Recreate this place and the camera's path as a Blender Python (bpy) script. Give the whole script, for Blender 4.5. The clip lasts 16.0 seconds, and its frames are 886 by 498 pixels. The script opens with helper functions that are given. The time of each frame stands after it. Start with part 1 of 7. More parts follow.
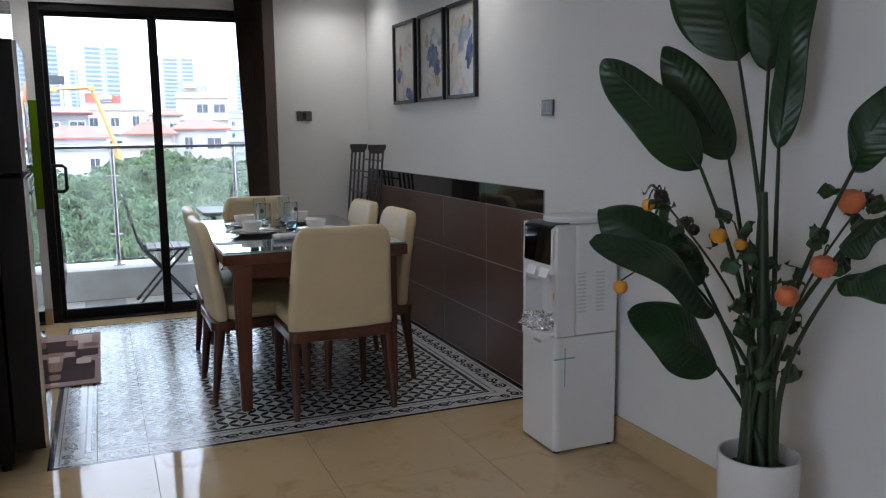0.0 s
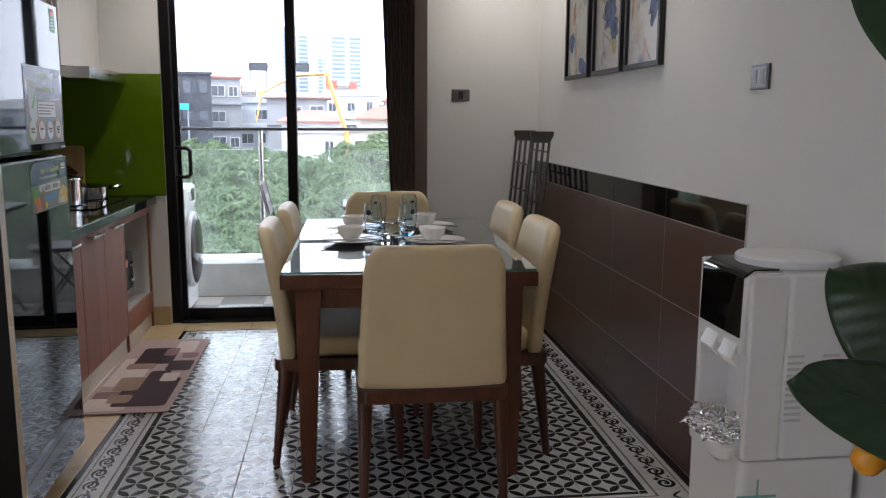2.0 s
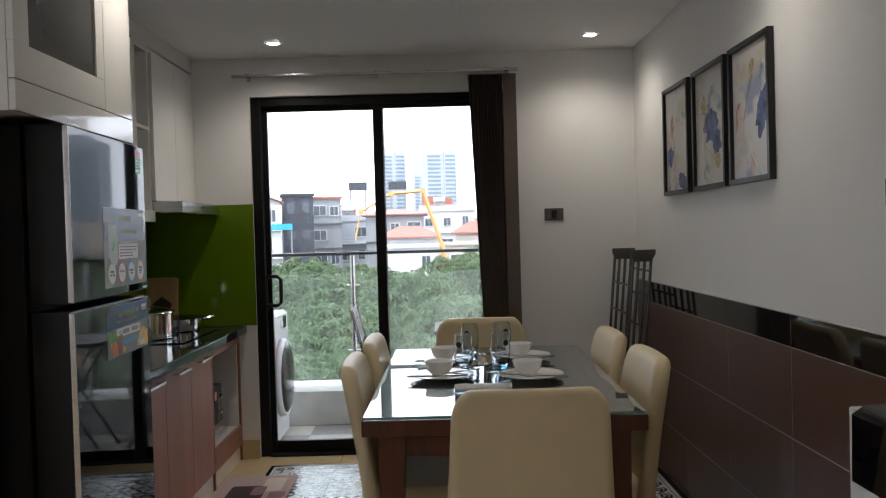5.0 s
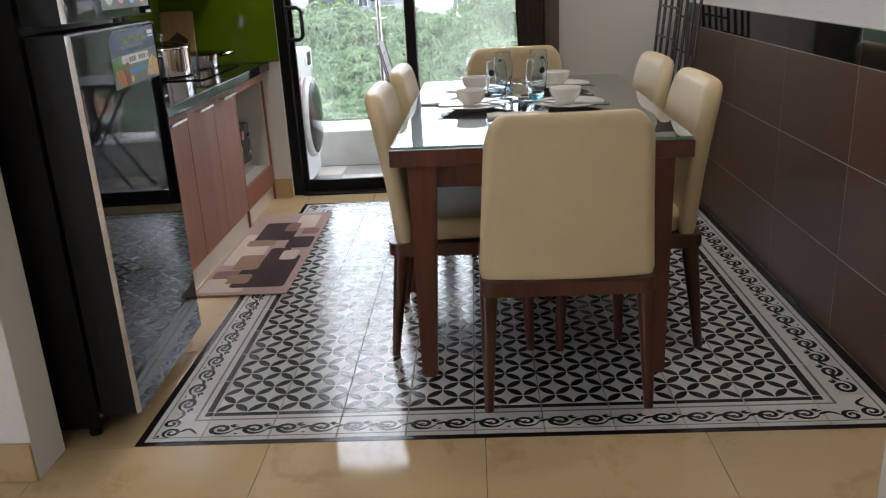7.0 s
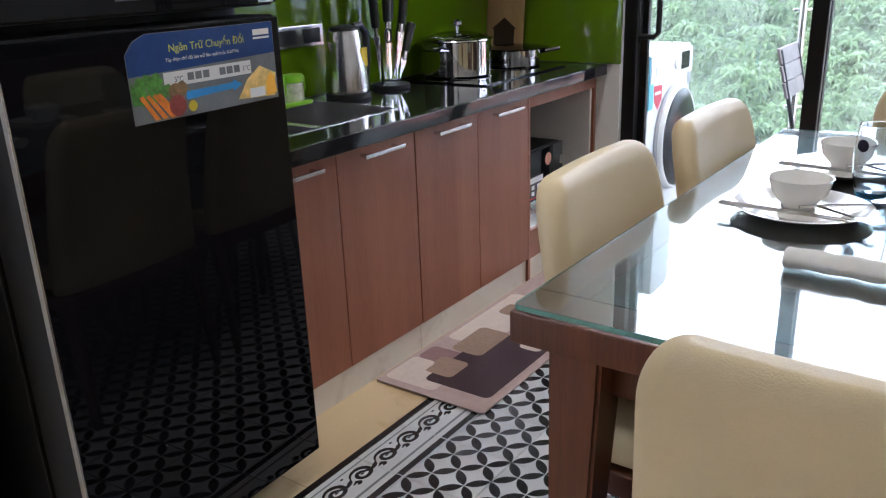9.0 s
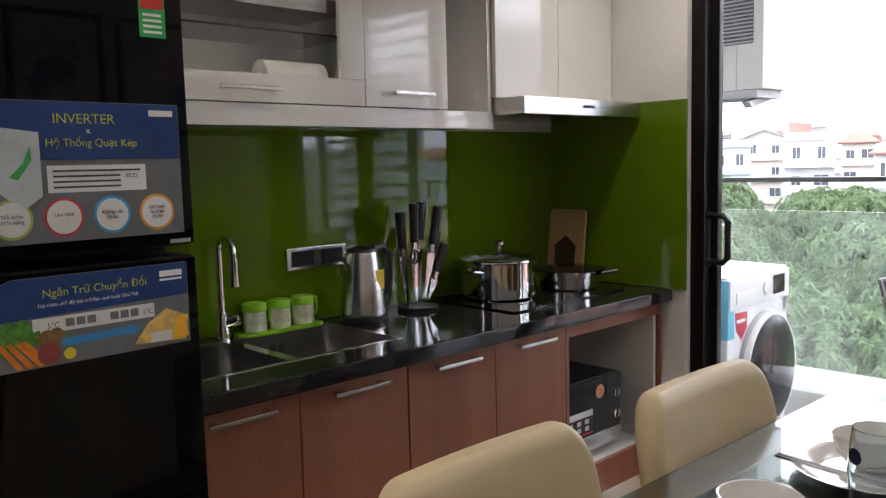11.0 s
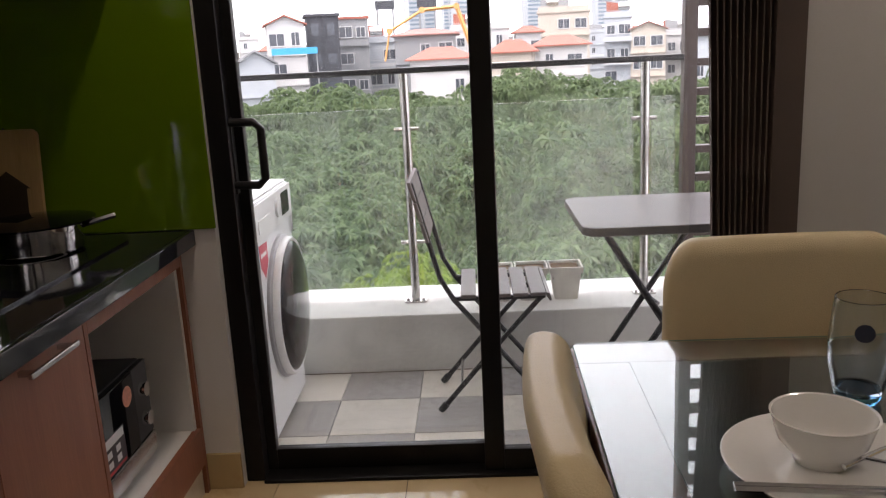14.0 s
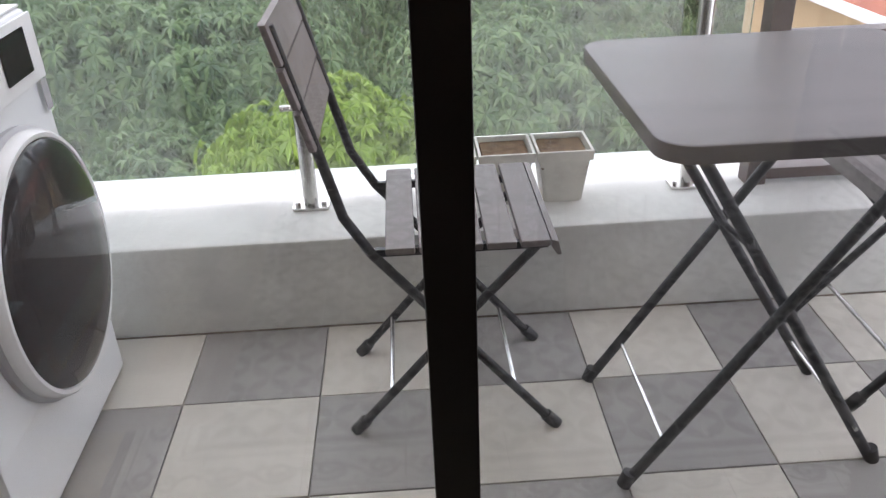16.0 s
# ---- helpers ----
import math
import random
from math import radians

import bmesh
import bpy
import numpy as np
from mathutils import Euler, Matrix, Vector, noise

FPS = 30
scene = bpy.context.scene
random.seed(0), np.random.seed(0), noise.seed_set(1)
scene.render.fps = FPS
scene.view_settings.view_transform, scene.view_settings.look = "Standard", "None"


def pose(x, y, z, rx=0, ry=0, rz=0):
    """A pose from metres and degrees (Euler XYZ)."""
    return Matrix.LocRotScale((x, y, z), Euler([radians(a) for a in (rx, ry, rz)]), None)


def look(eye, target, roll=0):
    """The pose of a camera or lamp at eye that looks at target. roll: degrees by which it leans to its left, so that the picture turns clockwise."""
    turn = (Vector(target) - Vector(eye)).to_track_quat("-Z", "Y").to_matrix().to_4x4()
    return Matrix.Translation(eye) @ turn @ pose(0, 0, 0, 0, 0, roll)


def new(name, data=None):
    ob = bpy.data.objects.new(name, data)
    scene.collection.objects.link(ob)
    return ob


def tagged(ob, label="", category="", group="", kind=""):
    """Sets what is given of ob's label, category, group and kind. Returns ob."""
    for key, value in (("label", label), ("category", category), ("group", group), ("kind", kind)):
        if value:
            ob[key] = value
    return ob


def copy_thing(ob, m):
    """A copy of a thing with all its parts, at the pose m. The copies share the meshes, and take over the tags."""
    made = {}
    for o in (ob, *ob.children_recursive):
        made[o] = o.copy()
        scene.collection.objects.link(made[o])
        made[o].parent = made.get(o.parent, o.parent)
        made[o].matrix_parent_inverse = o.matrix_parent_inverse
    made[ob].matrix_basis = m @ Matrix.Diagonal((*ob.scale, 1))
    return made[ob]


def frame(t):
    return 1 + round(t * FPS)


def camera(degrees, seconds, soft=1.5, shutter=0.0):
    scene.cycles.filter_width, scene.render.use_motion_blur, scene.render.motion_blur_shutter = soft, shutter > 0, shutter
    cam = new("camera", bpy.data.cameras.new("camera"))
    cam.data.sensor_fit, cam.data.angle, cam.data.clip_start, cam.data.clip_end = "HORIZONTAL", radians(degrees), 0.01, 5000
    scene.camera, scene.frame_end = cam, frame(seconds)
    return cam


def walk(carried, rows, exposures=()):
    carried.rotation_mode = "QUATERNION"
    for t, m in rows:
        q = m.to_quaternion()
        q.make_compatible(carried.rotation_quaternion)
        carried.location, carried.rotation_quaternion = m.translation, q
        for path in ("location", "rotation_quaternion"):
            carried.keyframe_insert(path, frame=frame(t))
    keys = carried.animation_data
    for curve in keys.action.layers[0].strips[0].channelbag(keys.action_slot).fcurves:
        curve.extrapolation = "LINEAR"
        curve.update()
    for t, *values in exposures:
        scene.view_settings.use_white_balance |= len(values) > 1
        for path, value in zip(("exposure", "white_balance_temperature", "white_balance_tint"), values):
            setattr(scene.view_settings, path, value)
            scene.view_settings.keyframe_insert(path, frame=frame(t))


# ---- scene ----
cam = camera(57.3, 16.0, soft=1.2)
ROWS = [  # seconds, eye, a point looked at, roll
    (0, (0.025, 0.076, 1.364), (0.788, 1.902, 1.074), -0.6),
    (0.5, (0.351, 0.392, 1.338), (0.829, 2.313, 1.058), 1.3),
    (1, (0.537, 0.695, 1.341), (0.897, 2.642, 1.057), 1.4),
    (1.5, (0.642, 0.948, 1.334), (0.963, 2.9, 1.04), 1.0),
    (2, (0.75, 1.135, 1.333), (0.993, 3.095, 1.016), 0.3),
    (2.5, (0.795, 1.268, 1.342), (0.973, 3.231, 1.004), -0.2),
    (3, (0.817, 1.326, 1.354), (0.942, 3.307, 1.11), -1.1),
    (3.5, (0.824, 1.349, 1.374), (0.917, 3.344, 1.257), -1.3),
    (3.7, (0.823, 1.356, 1.382), (0.902, 3.352, 1.3), -1.3),
    (5.8, (0.78, 1.381, 1.391), (0.755, 3.38, 1.353), -2.0),
    (6, (0.786, 1.393, 1.37), (0.75, 3.388, 1.232), -2.1),
    (6.5, (0.786, 1.429, 1.327), (0.729, 3.381, 0.898), -2.3),
    (7, (0.795, 1.537, 1.3), (0.703, 3.428, 0.653), -3.0),
    (7.5, (0.842, 1.845, 1.267), (0.564, 3.681, 0.524), -2.2),
    (8, (0.914, 2.227, 1.292), (0.383, 4.01, 0.558), -3.0),
    (8.5, (0.992, 2.61, 1.284), (0.292, 4.349, 0.587), -3.7),
    (9, (1.103, 3.002, 1.285), (0.003, 4.536, 0.624), -2.1),
    (9.5, (1.182, 3.273, 1.298), (-0.185, 4.647, 0.803), -2.4),
    (11.8, (1.32, 3.579, 1.381), (-0.114, 4.964, 1.221), -1.5),
    (12, (1.307, 3.591, 1.381), (-0.072, 5.029, 1.206), -1.3),
    (12.5, (1.118, 3.596, 1.369), (0.132, 5.322, 1.156), -1.0),
    (13, (0.831, 3.666, 1.329), (0.196, 5.544, 1.064), -2.8),
    (13.5, (0.616, 3.851, 1.335), (0.234, 5.768, 0.908), -2.8),
    (14, (0.396, 4.147, 1.302), (0.314, 6.091, 0.838), -2.9),
    (14.5, (0.311, 4.587, 1.269), (0.256, 6.481, 0.627), -2.5),
    (15, (0.297, 5.033, 1.229), (0.269, 6.883, 0.469), -3.2),
    (15.5, (0.333, 5.403, 1.187), (0.38, 7.168, 0.247), -3.1),
    (16, (0.392, 5.688, 1.175), (0.455, 7.435, 0.203), -2.4),
]
EXPOSURES = [(0.0, 1.08, 5500, 12), (2.0, 1.2, 5900, 15), (3.5, 1.05, 6150, 14), (6.0, 0.72, 6050, 12), (7.0, 1.6, 6150, 14), (8.0, 2.12, 5650, 14), (9.0, 1.98, 5600, 14), (9.7, 1.68, 5850, 14), (12.0, 0.62, 6350, 18), (12.5, 0.06, 6300, 18), (13.0, 0.02, 6250, 18), (13.5, 0.24, 6500, 20), (14.0, 0.66, 6850, 22), (14.5, 1.08, 6850, 22), (15.0, 1.15, 6700, 21), (15.5, 1.08, 6550, 19), (16.0, 0.65, 6450, 19)]
walk(cam, [(t, look(eye, target, roll)) for t, eye, target, roll in ROWS], EXPOSURES)

# ---- world and light: overcast daylight through the balcony door and an added west opening, warm fill, warm-white downlights ----
world = bpy.data.worlds.new("world")
scene.world = world
world.use_nodes = True
wn, wl = world.node_tree.nodes, world.node_tree.links
sky = wn.new("ShaderNodeTexSky")
sky.sky_type, sky.sun_disc, sky.sun_elevation, sky.sun_rotation = "NISHITA", False, radians(48), radians(200)
sky.dust_density = 4.0
veil = wn.new("ShaderNodeHueSaturation")
veil.inputs["Saturation"].default_value = 0.22
veil.inputs["Value"].default_value = 1.0
wl.new(sky.outputs[0], veil.inputs["Color"])
cloud = wn.new("ShaderNodeMixRGB")
cloud.inputs[0].default_value, cloud.inputs[2].default_value = 0.8, (17.2, 17.8, 19.0, 1)
wl.new(veil.outputs[0], cloud.inputs[1])
puffs, puff_at, puff_co = wn.new("ShaderNodeTexNoise"), wn.new("ShaderNodeMapping"), wn.new("ShaderNodeTexCoord")
puff_at.inputs["Scale"].default_value = (2.2, 2.2, 7.0)
puffs.inputs["Scale"].default_value, puffs.inputs["Detail"].default_value = 1.6, 5
wl.new(puff_co.outputs["Generated"], puff_at.inputs["Vector"])
wl.new(puff_at.outputs[0], puffs.inputs["Vector"])
soft = wn.new("ShaderNodeMapRange")
soft.inputs["From Min"].default_value, soft.inputs["From Max"].default_value = 0.3, 0.7
soft.inputs["To Min"].default_value, soft.inputs["To Max"].default_value = 0.9, 1.08
wl.new(puffs.outputs[0], soft.inputs[0])
clouded = wn.new("ShaderNodeVectorMath")
clouded.operation = "SCALE"
wl.new(cloud.outputs[0], clouded.inputs[0])
wl.new(soft.outputs[0], clouded.inputs["Scale"])
wl.new(clouded.outputs[0], wn["Background"].inputs["Color"])
wn["Background"].inputs["Strength"].default_value = 0.15

sun = new("sun", bpy.data.lights.new("sun", "SUN"))
sun.data.energy, sun.data.angle, sun.data.color = 1.9, radians(14), (1.0, 0.96, 0.9)
sun.matrix_world = look((0, 0, 30), (4, 9, 12))


def area_lamp(name, at, target, sx, sy, watts, color=(1, 1, 1)):
    lamp = new(name, bpy.data.lights.new(name, "AREA"))
    lamp.data.shape, lamp.data.size, lamp.data.size_y, lamp.data.energy, lamp.data.color = "RECTANGLE", sx, sy, watts, color
    lamp.matrix_world = look(at, target)
    return lamp


# unseen warm fill, added to brighten the near end of the room
area_lamp("living_room_fill", (-3.1, -0.6, 1.5), (1.5, 1.6, 1.0), 2.4, 1.6, 2.5, (1.0, 0.9, 0.74))

DOWN_WATTS = (13, 11, 12, 9)

# ---- materials ----
MATS = {}


def nodes_of(name):
    m = bpy.data.materials.new(name)
    m.use_nodes = True
    return m, m.node_tree.nodes, m.node_tree.links, m.node_tree.nodes["Principled BSDF"]


def ramp(n, l, fac, stops):
    r = n.new("ShaderNodeValToRGB")
    while len(r.color_ramp.elements) < len(stops):
        r.color_ramp.elements.new(0.5)
    for e, (p, c) in zip(r.color_ramp.elements, stops):
        e.position, e.color = p, (*c, 1)
    l.new(fac, r.inputs[0])
    return r.outputs[0]


def math_node(n, l, op, a, b=None):
    k = n.new("ShaderNodeMath")
    k.operation = op
    for i, v in enumerate((a, b)):
        if v is None:
            continue
        if isinstance(v, (int, float)):
            k.inputs[i].default_value = v
        else:
            l.new(v, k.inputs[i])
    return k.outputs[0]


def plain(name, color, rough=0.5, metal=0.0, vary=0.12, scale=6.0, bump=0.02, fine=120.0, coat=0.0, spread=0.0, stretch=None, per_piece=0.0):
    """A surface with blotches at one scale, grain at another, and slight relief."""
    if name in MATS:
        return MATS[name]
    m, n, l, b = nodes_of(name)
    co = n.new("ShaderNodeTexCoord")
    src = co.outputs["Object"]
    if stretch:
        mp = n.new("ShaderNodeMapping")
        mp.inputs["Scale"].default_value = stretch
        l.new(src, mp.inputs[0])
        src = mp.outputs[0]
    big, small = n.new("ShaderNodeTexNoise"), n.new("ShaderNodeTexNoise")
    big.inputs["Scale"].default_value, small.inputs["Scale"].default_value = scale, fine
    big.inputs["Detail"].default_value, small.inputs["Detail"].default_value = 5, 3
    l.new(src, big.inputs["Vector"])
    l.new(src, small.inputs["Vector"])
    mixed = math_node(n, l, "ADD", math_node(n, l, "MULTIPLY", big.outputs[0], 0.7), math_node(n, l, "MULTIPLY", small.outputs[0], 0.3))
    if per_piece:
        info = n.new("ShaderNodeObjectInfo")
        mixed = math_node(n, l, "ADD", mixed, math_node(n, l, "MULTIPLY", math_node(n, l, "SUBTRACT", info.outputs["Random"], 0.5), per_piece))
    lo, hi = [max(0, c * (1 - vary)) for c in color], [min(1, c * (1 + vary)) for c in color]
    l.new(ramp(n, l, mixed, [(0.3, lo), (0.7, hi)]), b.inputs["Base Color"])
    rr = n.new("ShaderNodeMapRange")
    rr.inputs["To Min"].default_value, rr.inputs["To Max"].default_value = max(0.0, rough - spread), min(1, rough + spread)
    l.new(big.outputs[0], rr.inputs[0])
    l.new(rr.outputs[0], b.inputs["Roughness"])
    b.inputs["Metallic"].default_value = metal
    b.inputs["Coat Weight"].default_value = coat
    b.inputs["Coat Roughness"].default_value = 0.05
    if bump:
        bp = n.new("ShaderNodeBump")
        bp.inputs["Strength"].default_value, bp.inputs["Distance"].default_value = bump, 0.004
        l.new(small.outputs[0], bp.inputs["Height"])
        l.new(bp.outputs[0], b.inputs["Normal"])
    MATS[name] = m
    return m


def glass(name, color=(1, 1, 1), rough=0.0, ior=1.45):
    m, n, l, b = nodes_of(name)
    b.inputs["Base Color"].default_value = (*color, 1)
    b.inputs["Roughness"].default_value, b.inputs["IOR"].default_value, b.inputs["Transmission Weight"].default_value = rough, ior, 1
    return m


def dusty_glass(name, color, least, most, scale):
    """Clear glass with a thin uneven film of dust and dried drips."""
    m = glass(name, color)
    n, l = m.node_tree.nodes, m.node_tree.links
    b = n["Principled BSDF"]
    co, mp = n.new("ShaderNodeTexCoord"), n.new("ShaderNodeMapping")
    mp.inputs["Scale"].default_value = (1, 1, 0.45)
    l.new(co.outputs["Object"], mp.inputs["Vector"])
    fac = None
    for s, d in ((scale, 5), (scale * 14, 3)):
        nz = n.new("ShaderNodeTexNoise")
        nz.inputs["Scale"].default_value, nz.inputs["Detail"].default_value = s, d
        l.new(mp.outputs[0], nz.inputs["Vector"])
        v = nz.outputs[0]
        fac = v if fac is None else math_node(n, l, "ADD", math_node(n, l, "MULTIPLY", fac, 0.92), math_node(n, l, "MULTIPLY", v, 0.08))
    f = math_node(n, l, "ADD", math_node(n, l, "MULTIPLY", math_node(n, l, "MAXIMUM", math_node(n, l, "SUBTRACT", fac, 0.38), 0.0), (most - least) * 3.6), least)
    tr = n.new("ShaderNodeBsdfTranslucent")
    tr.inputs["Color"].default_value = (0.8, 0.8, 0.78, 1)
    mx = n.new("ShaderNodeMixShader")
    l.new(f, mx.inputs[0])
    l.new(b.outputs[0], mx.inputs[1])
    l.new(tr.outputs[0], mx.inputs[2])
    l.new(mx.outputs[0], n["Material Output"].inputs["Surface"])
    return m


def glow(name, color, strength):
    m, n, l, b = nodes_of(name)
    b.inputs["Base Color"].default_value = (0.9, 0.9, 0.9, 1)
    b.inputs["Emission Color"].default_value, b.inputs["Emission Strength"].default_value = (*color, 1), strength
    return m


def wood(name, dark, light, rough=0.35, axis="Z", per_piece=0.0, coat=0.2, ring=14.0):
    """Straight-grained stained wood; the grain runs along the axis given."""
    m, n, l, b = nodes_of(name)
    co, mp, nz, fine = n.new("ShaderNodeTexCoord"), n.new("ShaderNodeMapping"), n.new("ShaderNodeTexNoise"), n.new("ShaderNodeTexNoise")
    sc = {"X": (0.06, 1, 1), "Y": (1, 0.06, 1), "Z": (1, 1, 0.06)}[axis]
    mp.inputs["Scale"].default_value = sc
    l.new(co.outputs["Object"], mp.inputs[0])
    nz.inputs["Scale"].default_value, nz.inputs["Detail"].default_value, nz.inputs["Distortion"].default_value = ring, 6, 0.8
    fine.inputs["Scale"].default_value, fine.inputs["Detail"].default_value = 260, 3
    l.new(mp.outputs[0], nz.inputs["Vector"])
    l.new(mp.outputs[0], fine.inputs["Vector"])
    v = math_node(n, l, "ADD", math_node(n, l, "MULTIPLY", nz.outputs[0], 0.65), math_node(n, l, "MULTIPLY", fine.outputs[0], 0.35))
    if per_piece:
        info = n.new("ShaderNodeObjectInfo")
        v = math_node(n, l, "ADD", v, math_node(n, l, "MULTIPLY", math_node(n, l, "SUBTRACT", info.outputs["Random"], 0.5), per_piece))
    l.new(ramp(n, l, v, [(0.32, dark), (0.68, light)]), b.inputs["Base Color"])
    b.inputs["Roughness"].default_value, b.inputs["Coat Weight"].default_value, b.inputs["Coat Roughness"].default_value = rough, coat, 0.15
    bp = n.new("ShaderNodeBump")
    bp.inputs["Strength"].default_value, bp.inputs["Distance"].default_value = 0.06, 0.002
    l.new(fine.outputs[0], bp.inputs["Height"])
    l.new(bp.outputs[0], b.inputs["Normal"])
    return m


def marble(name, base, vein, rough=0.06):
    """Polished cream stone tile with cloudy veins, its clouds shifted from tile to tile."""
    m, n, l, b = nodes_of(name)
    co, info, nz, cl = n.new("ShaderNodeTexCoord"), n.new("ShaderNodeObjectInfo"), n.new("ShaderNodeTexNoise"), n.new("ShaderNodeTexNoise")
    add = n.new("ShaderNodeVectorMath")
    add.operation = "ADD"
    l.new(co.outputs["Object"], add.inputs[0])
    scaled = n.new("ShaderNodeVectorMath")
    scaled.operation = "SCALE"
    scaled.inputs[0].default_value, scaled.inputs["Scale"].default_value = (7, 5, 3), 1
    l.new(math_node(n, l, "MULTIPLY", info.outputs["Random"], 9.0), scaled.inputs["Scale"])
    l.new(scaled.outputs[0], add.inputs[1])
    for k, s, d in ((nz, 3.5, 9), (cl, 17.0, 6)):
        k.inputs["Scale"].default_value, k.inputs["Detail"].default_value, k.inputs["Distortion"].default_value = s, d, 1.4
        l.new(add.outputs[0], k.inputs["Vector"])
    v = math_node(n, l, "ADD", math_node(n, l, "MULTIPLY", nz.outputs[0], 0.75), math_node(n, l, "MULTIPLY", cl.outputs[0], 0.25))
    l.new(ramp(n, l, v, [(0.3, vein), (0.45, base), (0.62, base), (0.75, [min(1, c * 1.12) for c in base])]), b.inputs["Base Color"])
    b.inputs["Roughness"].default_value = rough
    return m


WALL = plain("white_wall_paint", (0.74, 0.73, 0.71), 0.55, vary=0.03, scale=2.2, bump=0.05, fine=180)
CEILING = plain("ceiling_paint", (0.8, 0.8, 0.79), 0.7, vary=0.02, scale=2, bump=0.03)
MARBLE = marble("cream_marble_tile", (0.62, 0.47, 0.27), (0.5, 0.35, 0.18))
SKIRT = marble("cream_marble_skirting", (0.5, 0.38, 0.2), (0.42, 0.29, 0.14), 0.15)
PLINTH = marble("pale_stone_plinth", (0.64, 0.57, 0.46), (0.55, 0.47, 0.36), 0.15)
GROUT_W = plain("pale_grout", (0.5, 0.49, 0.46), 0.9, vary=0.2)
GROUT_D = plain("dark_grout", (0.13, 0.11, 0.09), 0.9, vary=0.2)
DADO = plain("brown_wall_tile", (0.1, 0.051, 0.035), 0.32, vary=0.1, scale=9, bump=0.03, fine=300, per_piece=0.25, spread=0.03)
DADO_BAND = plain("black_glossy_tile", (0.008, 0.007, 0.007), 0.05, vary=0.3, bump=0)
ALU = plain("dark_bronze_aluminium", (0.01, 0.009, 0.009), 0.42, 0.2, vary=0.2, fine=300, spread=0.08)
STEEL = plain("brushed_steel", (0.62, 0.61, 0.6), 0.22, 1.0, vary=0.1, scale=10, fine=300, spread=0.08, stretch=(1, 1, 14))
CHROME = plain("chrome", (0.8, 0.8, 0.8), 0.07, 1.0, vary=0.03, bump=0)
PANE = dusty_glass("clear_pane", (0.97, 0.99, 0.98), 0.0, 0.013, 1.6)
LEATHER = plain("cream_leather", (0.68, 0.555, 0.335), 0.42, vary=0.06, scale=5, bump=0.25, fine=420, spread=0.06)
SEAM = plain("leather_piping", (0.42, 0.34, 0.22), 0.5, vary=0.1)
CHAIR_WOOD = wood("red_brown_chair_wood", (0.042, 0.011, 0.005), (0.105, 0.029, 0.012))
TABLE_WOOD = wood("red_brown_table_wood", (0.058, 0.015, 0.007), (0.145, 0.04, 0.017), axis="Z")
TOP_WOOD = wood("dark_veneer_tabletop", (0.035, 0.02, 0.014), (0.075, 0.042, 0.03), axis="Y", ring=9)
CAB_WOOD = wood("brown_laminate", (0.2, 0.066, 0.031), (0.3, 0.11, 0.056), rough=0.42, axis="Z", ring=7, per_piece=0.06, coat=0.0)
CAB_WHITE = plain("glossy_white_lacquer", (0.78, 0.77, 0.74), 0.08, vary=0.02, bump=0, coat=0.4)
GREEN = plain("green_backpainted_glass", (0.115, 0.205, 0.003), 0.03, vary=0.04, bump=0)
GRANITE = plain("black_granite", (0.012, 0.012, 0.013), 0.06, vary=0.6, scale=160, fine=500, bump=0)
BLACK_GLASS = plain("black_glass", (0.004, 0.004, 0.005), 0.03, vary=0.2, bump=0)
BLACK_GLASS.node_tree.nodes["Principled BSDF"].inputs["Specular IOR Level"].default_value = 0.24
FRIDGE_SIDE = plain("black_fridge_paint", (0.007, 0.007, 0.008), 0.42, vary=0.3, bump=0.05, fine=500)
for soft_black in (FRIDGE_SIDE, ALU):
    soft_black.node_tree.nodes["Principled BSDF"].inputs["Specular IOR Level"].default_value = 0.25
BLACK_PLASTIC = plain("black_plastic", (0.015, 0.015, 0.016), 0.4, vary=0.2)
WHITE_PLASTIC = plain("white_plastic", (0.78, 0.78, 0.77), 0.25, vary=0.02, bump=0.0)
WHITE_ENAMEL = plain("white_enamel", (0.8, 0.81, 0.82), 0.18, vary=0.02, bump=0)
GREY_PLASTIC = plain("grey_plastic", (0.35, 0.35, 0.36), 0.4, vary=0.06)
PORCELAIN = plain("white_porcelain", (0.82, 0.81, 0.78), 0.1, vary=0.02, bump=0, coat=0.5)
BALC_PAINT = plain("weathered_white_parapet", (0.6, 0.6, 0.57), 0.8, vary=0.2, scale=4, bump=0.2, fine=70)
BALC_LIGHT = plain("beige_balcony_tile", (0.58, 0.55, 0.49), 0.6, vary=0.1, scale=9, bump=0.1, per_piece=0.2)
BALC_DARK = plain("grey_balcony_tile", (0.32, 0.305, 0.29), 0.6, vary=0.1, scale=9, bump=0.1, per_piece=0.2)

# ---- mesh helpers ----


def bm_new():
    return bmesh.new()


def box(bm, x0, y0, z0, x1, y1, z1, bev=0.0, seg=2):
    vs = [bm.verts.new((x, y, z)) for z in (z0, z1) for y in (y0, y1) for x in (x0, x1)]
    fs = [bm.faces.new([vs[i] for i in q]) for q in ((0, 2, 3, 1), (4, 5, 7, 6), (0, 1, 5, 4), (2, 6, 7, 3), (0, 4, 6, 2), (1, 3, 7, 5))]
    if bev:
        bmesh.ops.bevel(bm, geom=list({e for f in fs for e in f.edges}), offset=bev, segments=seg, profile=0.5, affect="EDGES")
    return bm


def boxed(*a, **k):
    return box(bm_new(), *a, **k)


def side_of(d):
    d = Vector(d).normalized()
    u = d.cross(Vector((0, 0, 1)) if abs(d.z) < 0.9 else Vector((1, 0, 0))).normalized()
    return u, d.cross(u)


